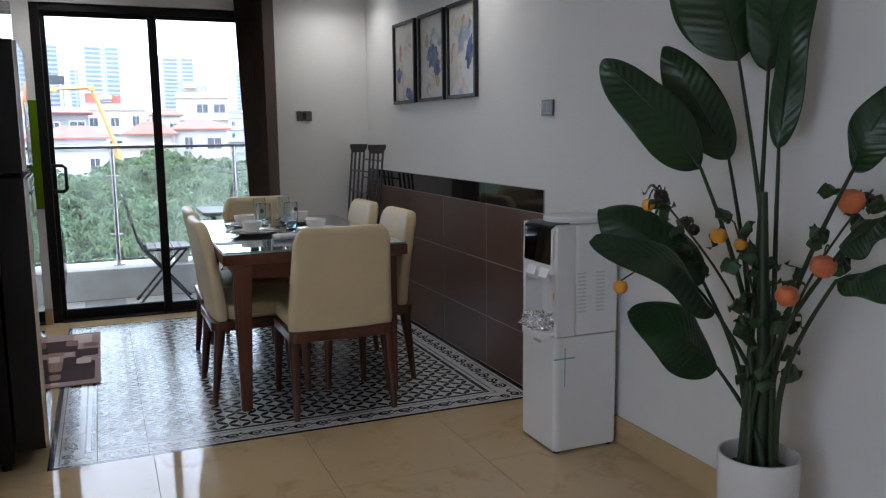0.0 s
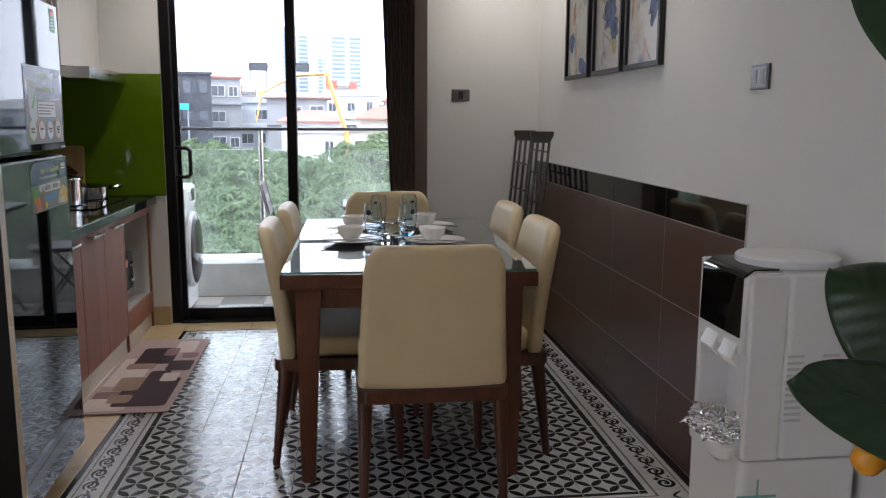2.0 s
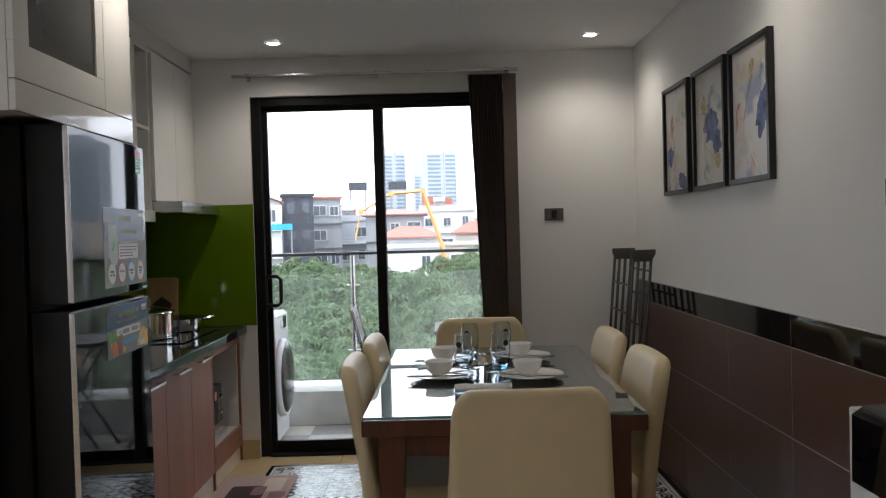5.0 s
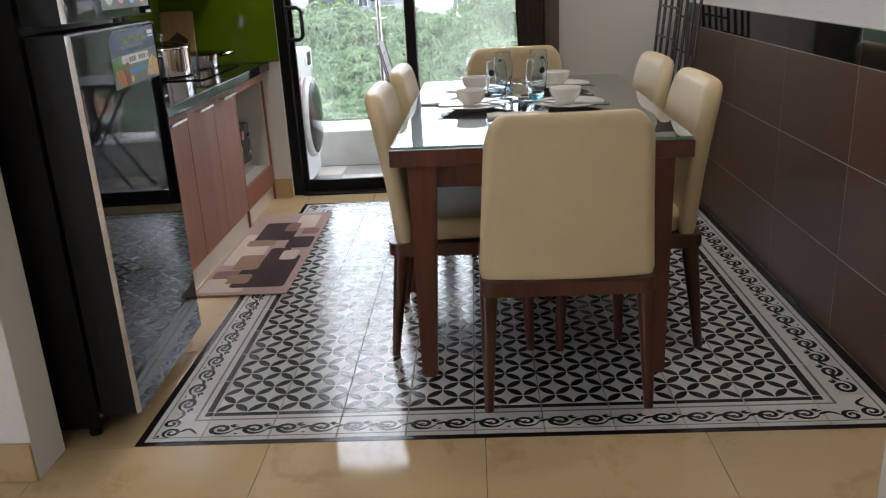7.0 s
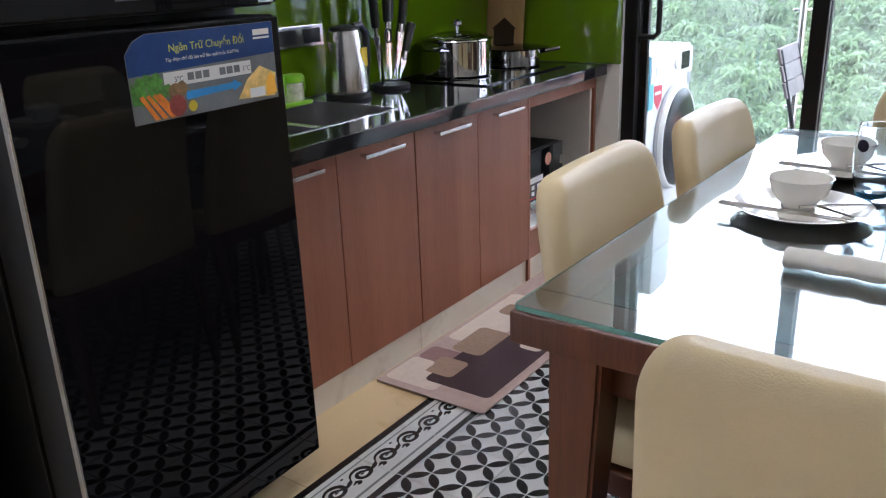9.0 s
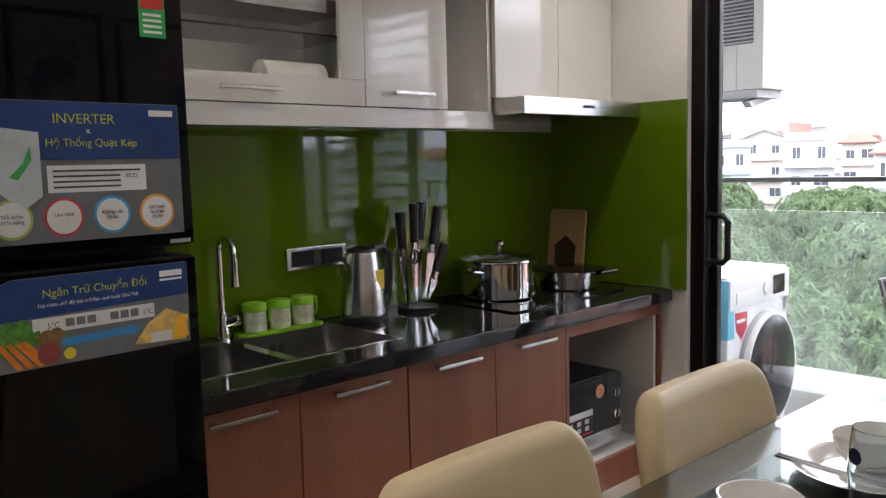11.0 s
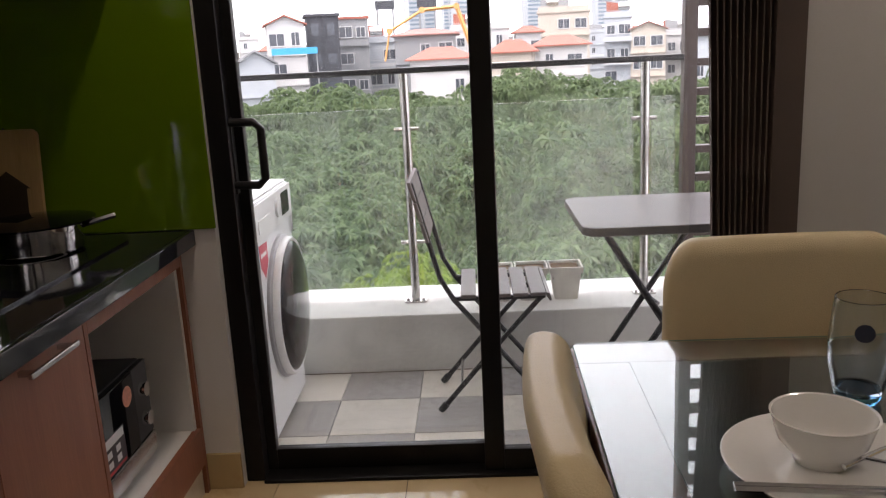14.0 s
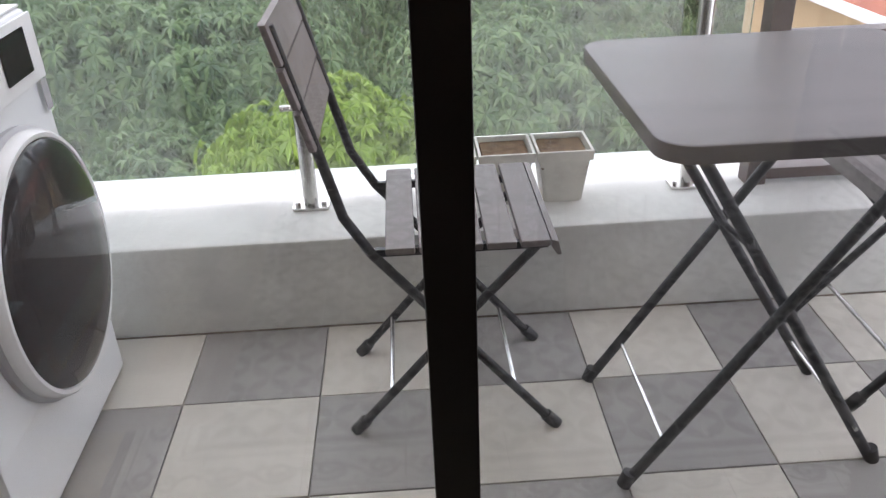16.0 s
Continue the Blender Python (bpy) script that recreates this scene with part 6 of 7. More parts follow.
def bistro_chair():
    c = thing("folding_chair", "folding bistro chair with grey-brown slats on a black steel frame", "chair", group="balcony bistro set")
    for sy in (-0.155, 0.155):
        part("back_leg", tubed([(0.195, sy, 0.012), (-0.01, sy, 0.27), (-0.145, sy, 0.44), (-0.19, sy, 0.52), (-0.275, sy, 0.87)], 0.0095, 10), BISTRO, c)
        part("front_leg", tubed([(-0.2, sy * 0.88, 0.012), (0.0, sy * 0.88, 0.25), (0.17, sy * 0.88, 0.44)], 0.0095, 10), BISTRO, c)
        part("seat_rail", boxed(-0.14, sy * 0.95 - 0.006, 0.432, 0.178, sy * 0.95 + 0.006, 0.447), BISTRO, c)
        for x, y in ((0.195, sy), (-0.2, sy * 0.88)):
            part("foot_cap", tubed([(x + (0.012 if x > 0 else -0.012), y, 0.0), (x - (0.012 if x > 0 else -0.012), y, 0.028)], 0.0135, 10), BLACK_PLASTIC, c)
    for k in range(5):
        x = -0.12 + 0.061 * k
        bm = boxed(x, -0.18, 0.448, x + 0.054, 0.18, 0.463, bev=0.004)
        part("seat_slat", bm, SLAT, c)
    part("seat_lip", prismed([(0.179, 0.463), (0.192, 0.458), (0.199, 0.43), (0.191, 0.43), (0.179, 0.448)], "y", -0.18, 0.18, bev=0.002), SLAT, c)
    for k in range(3):
        z = 0.66 + 0.075 * k
        xx = -0.19 - 0.085 * (z - 0.52) / 0.35
        part("back_slat", prismed([(xx + 0.004, z), (xx - 0.008, z), (xx - 0.026, z + 0.068), (xx - 0.014, z + 0.068)], "y", -0.185, 0.185, bev=0.003), SLAT, c)
    part("cross_bar", tubed([(0.12, -0.155, 0.1), (0.12, 0.155, 0.1)], 0.005, 8), STEEL, c)
    part("cross_bar", tubed([(-0.13, -0.136, 0.1), (-0.13, 0.136, 0.1)], 0.005, 8), STEEL, c)
    return c


bc = bistro_chair()
bc.matrix_basis = pose(0.458, 7.222, BZ + 0.002)
bc.scale = (1.06, 1.06, 1.035)
copy_thing(bc, pose(1.56, 7.222, BZ + 0.002, 0, 0, 180) @ Matrix.Diagonal((1.06, 1.06, 1.035, 1)))
bt = thing("folding_table", "small grey-brown folding table on crossed black steel legs", "table", (1.058, 7.035, BZ + 0.002), group="balcony bistro set")
bt.scale = (1.02, 1.03, 1.045)
part("tabletop", prismed(rounded(-0.305, -0.285, 0.305, 0.285, 0.055, 8), "z", 0.712, 0.742, bev=0.006), TABLE_SLAT, bt)
for sy in (-0.165, 0.165):
    part("leg", tubed([(-0.265, sy, 0.012), (0.2, sy, 0.71)], 0.011, 10), BISTRO, bt)
    part("leg", tubed([(0.225, sy * 0.86, 0.012), (-0.22, sy * 0.86, 0.71)], 0.011, 10), BISTRO, bt)
    for x, s in ((-0.265, 1), (0.225, 0.86)):
        part("foot_cap", tubed([(x + (0.01 if x > 0 else -0.01), sy * s, 0), (x, sy * s, 0.03)], 0.0145, 10), BLACK_PLASTIC, bt)
for x, z in ((-0.205, 0.1), (0.17, 0.1)):
    part("cross_bar", tubed([(x, -0.165, z), (x, 0.165, z)], 0.0042, 8), STEEL, bt)
part("brace", tubed([(-0.1, -0.16, 0.52), (-0.04, -0.1, 0.42), (0.0, 0.0, 0.4), (-0.04, 0.1, 0.42), (-0.1, 0.16, 0.52)], 0.006, 8), BISTRO, bt)

# plant boxes on the parapet
DRY_SOIL = plain("dry_brown_soil", (0.16, 0.1, 0.055), 0.95, vary=0.5, scale=50, bump=0.6, fine=160)
PLASTIC_POT = plain("weathered_white_plastic", (0.62, 0.6, 0.54), 0.5, vary=0.14, scale=15)
for x in (0.79, 0.637, 0.484):
    pt = thing("planter", "square white plastic planter with dry soil on the parapet", "planter", (x, 7.69, PARZ), group="three planters")
    pt.scale = (0.88, 0.88, 0.95)
    bm = bm_new()
    rings = [[bm.verts.new((sx * w, sy * w, z)) for sx, sy in ((-1, -1), (1, -1), (1, 1), (-1, 1))] for w, z in ((0.058, 0.0), (0.075, 0.13), (0.082, 0.132), (0.084, 0.16), (0.076, 0.16), (0.07, 0.11))]
    bm.faces.new(rings[0][::-1])
    for a, b in zip(rings, rings[1:]):
        for k in range(4):
            bm.faces.new((a[k], a[(k + 1) % 4], b[(k + 1) % 4], b[k]))
    bmesh.ops.bevel(bm, geom=[e for e in bm.edges if abs(e.verts[0].co.z - e.verts[1].co.z) > 0.05], offset=0.008, segments=2, affect="EDGES")
    part("box", bm, PLASTIC_POT, pt)
    part("soil", boxed(-0.0715, -0.0715, 0.1, 0.0715, 0.0715, 0.148, bev=0.01), DRY_SOIL, pt)

# ---- outdoors ----
ASPHALT = plain("asphalt_and_earth", (0.07, 0.075, 0.06), 0.9, vary=0.3, scale=0.3)
structure("ground", boxed(-1500, 7.97, -11.6, 1500, 2500, -11.5), ASPHALT, "grey ground far below between the trees", "ground")


def leaf_material(name, dark, light):
    m, n, l, b = nodes_of(name)
    geo, info = n.new("ShaderNodeNewGeometry"), n.new("ShaderNodeObjectInfo")
    v = math_node(n, l, "ADD", math_node(n, l, "MULTIPLY", geo.outputs["Random Per Island"], 0.8), math_node(n, l, "MULTIPLY", info.outputs["Random"], 0.2))
    l.new(ramp(n, l, v, [(0.05, dark), (0.95, light)]), b.inputs["Base Color"])
    b.inputs["Roughness"].default_value = 0.5
    tr = n.new("ShaderNodeBsdfTranslucent")
    tr.inputs["Color"].default_value = (*[c * 1.1 for c in light], 1)
    mx = n.new("ShaderNodeMixShader")
    mx.inputs[0].default_value = 0.25
    l.new(b.outputs[0], mx.inputs[1])
    l.new(tr.outputs[0], mx.inputs[2])
    l.new(mx.outputs[0], n["Material Output"].inputs["Surface"])
    return m


FOLIAGE = leaf_material("tree_leaves", (0.024, 0.053, 0.025), (0.145, 0.205, 0.09))
FOLIAGE_Y = leaf_material("young_leaves", (0.08, 0.14, 0.02), (0.2, 0.28, 0.05))
BARK = plain("bark", (0.09, 0.07, 0.055), 0.9, vary=0.4, scale=12, bump=0.5)


def crown_mesh(name, seed, rx, rz, sprays, size, mat, per=7):
    """Leaf sprays gathered in lobes over an uneven crown."""
    rg = np.random.RandomState(seed)
    lobes = rg.normal(size=(26, 3))
    lobes /= np.linalg.norm(lobes, axis=1)[:, None]
    lobes[:, 2] = np.abs(lobes[:, 2]) * 1.0 - 0.25
    lc = lobes * rg.uniform(0.5, 0.82, (26, 1))
    lr = rg.uniform(0.26, 0.42, 26)
    k = rg.randint(0, 26, sprays)
    d = rg.normal(size=(sprays, 3))
    d[:, 2] += 0.35
    d /= np.linalg.norm(d, axis=1)[:, None]
    c = lc[k] + d * (lr[k] * rg.uniform(0.72, 1.04, sprays))[:, None]
    c *= np.array([rx, rx, rz])
    out = d * 0.7 + c / np.linalg.norm(c, axis=1)[:, None] * 0.5
    out /= np.linalg.norm(out, axis=1)[:, None]
    verts, faces = [], []
    for p, o in zip(c, out):
        u = np.cross(o, rg.normal(size=3))
        u /= np.linalg.norm(u)
        w = np.cross(o, u)
        s = size * rg.uniform(0.7, 1.3)
        a0 = rg.uniform(0, 6.28)
        for q in range(per):
            a = a0 + 6.28 * q / per + rg.uniform(-0.3, 0.3)
            g = u * math.cos(a) + w * math.sin(a)
            tip = p + g * s + o * s * rg.uniform(-0.1, 0.25) + np.array([0, 0, -0.45 * s])
            sd = np.cross(g, o) * s * 0.17
            mid = p + g * s * 0.5 + o * s * 0.14
            i = len(verts)
            verts += [p, mid + sd, tip, mid - sd]
            faces += [(i, i + 1, i + 2), (i, i + 2, i + 3)]
    me = bpy.data.meshes.new(name)
    me.from_pydata([tuple(v) for v in verts], [], faces)
    me.materials.append(mat)
    return me


CROWNS = [crown_mesh("crown", 20 + k, 4.6, 3.6, 5200, 0.245, FOLIAGE, 7) for k in range(3)]
FAR_CROWNS = [crown_mesh("crown", 40 + k, 5.2, 3.8, 2300, 0.4, FOLIAGE, 6) for k in range(2)]
YOUNG = crown_mesh("crown", 61, 0.8, 0.72, 620, 0.085, FOLIAGE_Y, 8)


def tree_proto(crown, r, height, label, spread=2.6):
    t = thing("tree", label, "tree", group="trees below the balcony")
    part("trunk", tubed([(0, 0, -height), (0.1, 0.05, -height * 0.5), (0, 0, -0.5)], r, 10, r * 0.5), BARK, t)
    for k in range(6):
        a = k * 1.05
        part("limb", tubed([(0, 0, -2.2 + 0.2 * k), (spread * 0.5 * math.cos(a), spread * 0.5 * math.sin(a), -0.8), (spread * math.cos(a), spread * math.sin(a), 0.6)], r * 0.4, 6, r * 0.1), BARK, t)
    part("crown", crown, None, t)
    return t


rnd = random.Random(9)
protos = [tree_proto(c, 0.22, 8, "broad leafy green tree growing below the balcony") for c in CROWNS]
fars = [tree_proto(c, 0.24, 9, "leafy green tree farther off among the houses") for c in FAR_CROWNS]
spots = []
for row, (y, top, step, half) in enumerate(((17.5, -2.0, 4.6, 14), (23.0, -1.2, 5.0, 18), (29.5, -0.7, 5.6, 23), (36.0, -0.1, 6.2, 28), (47.0, 0.15, 7.0, 34), (60.0, 0.25, 8.0, 42))):
    x = -half * 1.25
    while x < half * 0.75:
        if not (row == 0 and x > 0.8 or row == 1 and x > 3.2):
            spots.append((row, x + rnd.uniform(-1, 1), y + rnd.uniform(-1.2, 1.2), top + rnd.uniform(-0.7, 0.25)))
        x += step
used = set()
for n_, (row, x, y, top) in enumerate(spots):
    kind = n_ % 3 if row < 3 else 3 + n_ % 2
    s = rnd.uniform(0.88, 1.12)
    src = (protos + fars)[kind]
    m = pose(x, y, top - 3.5 * s, 0, 0, rnd.uniform(0, 360)) @ Matrix.Scale(s, 4)
    if kind not in used:
        used.add(kind)
        src.matrix_basis = m
    else:
        o = copy_thing(src, pose(0, 0, 0))
        o.matrix_basis = m
yt = thing("young_tree", "small bright yellow-green tree just below the balcony", "tree", (-0.2, 10.5, -0.82))
part("trunk", tubed([(0, 0, -9.5), (0.05, 0, -4), (0, 0, 0.3)], 0.08, 8, 0.03), BARK, yt)
part("crown", YOUNG, None, yt)

# houses beyond the trees
CEMENT = [plain("house_wall_" + n_, c, 0.85, vary=0.12, scale=0.6, bump=0) for n_, c in (("white", (0.47, 0.47, 0.47)), ("cream", (0.42, 0.38, 0.33)), ("grey", (0.22, 0.23, 0.24)), ("pale", (0.36, 0.39, 0.42)))]
ROOF_RED = plain("red_roof_sheet", (0.3, 0.1, 0.07), 0.7, vary=0.2, scale=0.8)
ROOF_GREY = plain("grey_roof_sheet", (0.25, 0.26, 0.27), 0.7, vary=0.2, scale=0.8)
NETTING = plain("dark_scaffold_netting", (0.055, 0.06, 0.07), 0.9, vary=0.3, scale=1.2)
DARK_WIN = plain("dark_window", (0.06, 0.07, 0.085), 0.2, vary=0.4, scale=2)
AWNING = plain("bright_blue_awning", (0.03, 0.3, 0.55), 0.6, vary=0.1)
WIN_FRAME = plain("pale_window_frame", (0.5, 0.51, 0.52), 0.6, vary=0.05, bump=0)
pane_me, sash_me, door_me = {}, {}, {}
for key, (ww, wh) in enumerate(((1.0, 1.1), (0.8, 1.3), (1.5, 1.2))):
    pane_me[key] = mesh_of("window", boxed(-ww / 2, -0.02, 0, ww / 2, 0.04, wh), DARK_WIN)
    fb = bm_new()
    for q in ((-ww / 2 - 0.09, -0.09, -ww / 2, wh + 0.09), (ww / 2, -0.09, ww / 2 + 0.09, wh + 0.09), (-ww / 2, -0.09, ww / 2, 0), (-ww / 2, wh, ww / 2, wh + 0.09), (-0.03, 0, 0.03, wh)):
        box(fb, q[0], -0.08, q[1], q[2], 0.04, q[3])
    sash_me[key] = mesh_of("frame", fb, WIN_FRAME)
STYLES = {"pitched": "multi-storey house with a pitched red roof", "flat": "narrow flat-roofed multi-storey town house", "net": "dark netted building under construction", "hip": "house under a broad hipped tile roof", "plain": "wide low house with a railed balcony", "rim": "grey concrete building with a red roof edge"}


def hipped(w, d, z, rise):
    """A four-sided roof with its ridge along x and a thin eave."""
    bm = bm_new()
    lo = [bm.verts.new((x, y, z)) for x, y in ((-w / 2 - 0.5, -d / 2 - 0.5), (w / 2 + 0.5, -d / 2 - 0.5), (w / 2 + 0.5, d / 2 + 0.5), (-w / 2 - 0.5, d / 2 + 0.5))]
    up = [bm.verts.new((v.co.x, v.co.y, z + 0.14)) for v in lo]
    inset = min(d / 2, w * 0.3)
    r = [bm.verts.new((-w / 2 + inset, 0, z + rise)), bm.verts.new((w / 2 - inset, 0, z + rise))]
    bm.faces.new(lo[::-1])
    for i in range(4):
        bm.faces.new((lo[i], lo[(i + 1) % 4], up[(i + 1) % 4], up[i]))
    for q in ((up[0], up[1], r[1], r[0]), (up[1], up[2], r[1]), (up[2], up[3], r[0], r[1]), (up[3], up[0], r[0])):
        bm.faces.new(q)
    return bm


def house(x, y, w, d, top, storeys, wall, roof, style, rz=0, rise=None):
    base = -11.5
    h = thing("house", STYLES[style] + (", white walls" if wall is CEMENT[0] else ", pale weathered walls"), "house", (x, y, base), rz, group="houses beyond the trees")
    ht = top - base
    part("wall", boxed(-w / 2, -d / 2, 0, w / 2, d / 2, ht), wall, h)
    if style == "pitched":
        g = rise or w * 0.22
        part("roof", prismed([(-w / 2 - 0.35, ht - 0.1), (0, ht + g - 0.12), (w / 2 + 0.35, ht - 0.1), (w / 2 + 0.35, ht + 0.06), (0, ht + g + 0.06), (-w / 2 - 0.35, ht + 0.06)], "y", -d / 2 - 0.4, d / 2 + 0.4), roof, h)
        part("gable", prismed([(-w / 2, ht), (w / 2, ht), (0, ht + g - 0.14)], "y", -d / 2, -d / 2 + 0.25), wall, h)
    elif style == "hip":
        part("roof", hipped(w, d, ht, rise or 1.5), roof, h)
    else:
        part("roof", boxed(-w / 2 - 0.2, -d / 2 - 0.2, ht, w / 2 + 0.2, d / 2 + 0.2, ht + 0.28), roof if style == "rim" else wall, h)
        if style == "flat":
            tx = rnd.uniform(-w / 4, w / 4)
            part("water_tank", tubed([(tx - 0.8, -d / 2 + 1.2, ht + 1.5), (tx + 0.8, -d / 2 + 1.2, ht + 1.5)], 0.55, 12), POST, h, "steel roof water tank")
            part("tank_stand", box(boxed(tx - 0.6, -d / 2 + 0.8, ht + 0.28, tx - 0.5, -d / 2 + 1.6, ht + 1.05), tx + 0.5, -d / 2 + 0.8, ht + 0.28, tx + 0.6, -d / 2 + 1.6, ht + 1.05), CEMENT[2], h)
            part("parapet", box(boxed(-w / 2, -d / 2 - 0.2, ht + 0.29, w / 2, -d / 2 - 0.1, ht + 0.8), -w / 2 + 0.3, -d / 2 - 0.19, ht + 0.9, w / 2 - 0.3, -d / 2 - 0.13, ht + 0.95), wall, h)
            part("roof_shed", prismed([(-w / 2 + 0.3, ht + 0.28), (w * 0.1, ht + 0.28), (w * 0.1, ht + 1.9), (-w / 2 + 0.3, ht + 2.3)], "y", -d / 2 + 2, d / 2 - 0.5), roof, h)
    st, n = 3.1, max(2, int(w / 2.3))
    for k in range(storeys):
        z = ht - st * (k + 1) + 1.0
        balcony = style in ("flat", "plain") and rnd.random() < 0.55
        for j in range(n):
            if style != "net" and rnd.random() < 0.2:
                continue
            cx = -w / 2 + w * (j + 0.5) / n
            key = rnd.randint(0, 2)
            wdw = part("window", pane_me[key], None, h, at=(cx, -d / 2 - 0.03, z))
            if style != "net":
                part("frame", sash_me[key], None, wdw)
        if style != "net":
            part("ledge", boxed(-w / 2 - 0.08, -d / 2 - (1.0 if balcony else 0.3), z - 1.05, w / 2 + 0.08, -d / 2, z - 0.92), wall, h)
        if balcony:
            part("balcony_rail", box(boxed(-w / 2, -d / 2 - 0.98, z - 0.12, w / 2, -d / 2 - 0.93, z - 0.05), -w / 2, -d / 2 - 0.98, z - 0.9, w / 2, -d / 2 - 0.95, z - 0.45), WIN_FRAME, h)
    return h


rnd = random.Random(21)


def put_house(az, dist, el, w, style, wall, roof, storeys=4):
    a = radians(az)
    house(0.8 + dist * math.sin(a), 4 + dist * math.cos(a), w, 9, 1.35 + dist * math.tan(radians(el)), storeys, wall, roof, style, -az + rnd.uniform(-12, 12))


def span_house(az0, az1, el, dist, style, wall, roof, storeys=4, el_top=None):
    """A house that fills a stretch of the horizon between two bearings, its eaves at one elevation and its ridge at another."""
    a, w = radians((az0 + az1) / 2), dist * radians(az1 - az0)
    rise = None if el_top is None else dist * (math.tan(radians(el_top)) - math.tan(radians(el)))
    house(0.8 + dist * math.sin(a), 4 + dist * math.cos(a), w, min(9.0, w * 1.3), 1.35 + dist * math.tan(radians(el)), storeys, wall, roof, style, -(az0 + az1) / 2 + rnd.uniform(-5, 5), rise)


WHITE, CREAM, GREY, PALE = CEMENT
BROWN_ROOF = plain("weathered_brown_roof", (0.27, 0.14, 0.12), 0.75, vary=0.25, scale=0.7)
az, k = -46.0, 0
while az < 26:
    wd_ = rnd.uniform(1.0, 2.0)
    span_house(az, az + wd_, rnd.uniform(0.5, 1.9) if az < -14 else rnd.uniform(0.2, 1.1), rnd.uniform(170, 230), "hip" if k % 4 == 1 else "flat", (WHITE, WHITE, PALE, CREAM)[rnd.randint(0, 3)], ROOF_RED if k % 4 else ROOF_GREY, 3, None)
    az += wd_ * rnd.uniform(0.9, 1.2)
    k += 1
for lo_az, hi_az in ((-44.0, -18.6), (9.0, 62.0)):
    az = lo_az
    while az < hi_az:
        wd_ = rnd.uniform(1.5, 3.0)
        span_house(az, az + wd_, rnd.uniform(-0.6, 1.9), rnd.uniform(95, 150), ("flat", "hip", "flat", "pitched")[k % 4], (WHITE, PALE, WHITE, CREAM)[rnd.randint(0, 3)], (ROOF_RED, BROWN_ROOF, ROOF_GREY)[rnd.randint(0, 2)], 3)
        az += wd_ * rnd.uniform(0.9, 1.15)
        k += 1
for row in ((-11.15, -9.05, 2.85, 97, "net", NETTING, NETTING, 4, None), (-9.1, -7.1, 2.6, 104, "rim", GREY, ROOF_RED, 3, None), (-13.8, -11.4, 2.4, 92, "pitched", WHITE, ROOF_RED, 3, 3.0),
            (-16.0, -13.55, 0.0, 84, "pitched", PALE, ROOF_GREY, 3, 0.89), (-18.4, -15.9, 0.0, 88, "hip", WHITE, ROOF_RED, 3, 0.77), (-17.7, -16.0, 1.7, 112, "flat", WHITE, ROOF_GREY, 4, None),
            (-5.05, -1.05, 1.3, 101, "hip", GREY, BROWN_ROOF, 3, 1.8), (-4.1, -0.1, -0.3, 89, "hip", WHITE, ROOF_RED, 3, 0.55), (-1.2, 2.6, 1.5, 118, "flat", WHITE, ROOF_RED, 4, None),
            (1.45, 4.2, -0.1, 88, "hip", CREAM, ROOF_RED, 3, 0.8), (3.0, 4.7, 1.15, 113, "hip", WHITE, ROOF_RED, 3, 1.65), (4.7, 8.0, 2.3, 122, "flat", CREAM, ROOF_GREY, 5, None),
            (4.3, 7.6, 0.2, 94, "hip", WHITE, ROOF_RED, 3, 0.95), (-7.1, -5.1, 1.0, 110, "flat", PALE, ROOF_RED, 3, None), (-3.7, 0.2, -1.0, 80, "plain", WHITE, WHITE, 3, None), (0.4, 3.9, -0.9, 78, "plain", CREAM, WHITE, 3, None)):
    span_house(*row)
aw = thing("awning", "bright blue roof awning on a house front", "awning", (-16.6, 85.5, 2.1), 12)
part("sheet", prismed([(-1.2, 0), (1.2, 0.5), (1.2, 0.65), (-1.2, 0.6)], "x", -2.2, 2.2), AWNING, aw)
for x in (-2.1, 2.1):
    part("prop", tubed([(x, -1, -13.5), (x, -1, 0.1)], 0.08, 6), CEMENT[2], aw)
# a near red-roofed villa seen past the screen
vl = thing("villa", "low villa with a pale red tiled roof beside the trees", "house", (10.3, 18.4, -11.6), 4)
part("wall", boxed(-3.4, -2.6, 0, 3.4, 2.6, 10.15), plain("villa_wall", (0.4, 0.28, 0.16), 0.85, vary=0.12, scale=0.7), vl)
part("roof", prismed([(-3.1, 10.15), (3.1, 10.15), (3.1, 10.28), (0.0, 11.35), (-3.1, 10.28)], "x", -4.0, 4.0), plain("pale_red_tile_roof", (0.33, 0.13, 0.09), 0.75, vary=0.3, scale=1.5), vl)
part("eave", boxed(-4.05, -3.3, 10.0, 4.05, 3.3, 10.15), CEMENT[0], vl)
for x in (-2, 0, 2):
    part("window", boxed(x - 0.5, -2.63, 7.9, x + 0.5, -2.58, 9.3), DARK_WIN, vl)

# towers on the skyline; aerial haze is mixed into their pale wall and window colours
TOWER = plain("haze_tinted_tower_wall", (0.4, 0.43, 0.46), 0.8, vary=0.06, scale=0.05, bump=0)
TOWER_WIN = plain("haze_tinted_tower_window", (0.17, 0.22, 0.27), 0.4, vary=0.1, scale=0.05, bump=0)


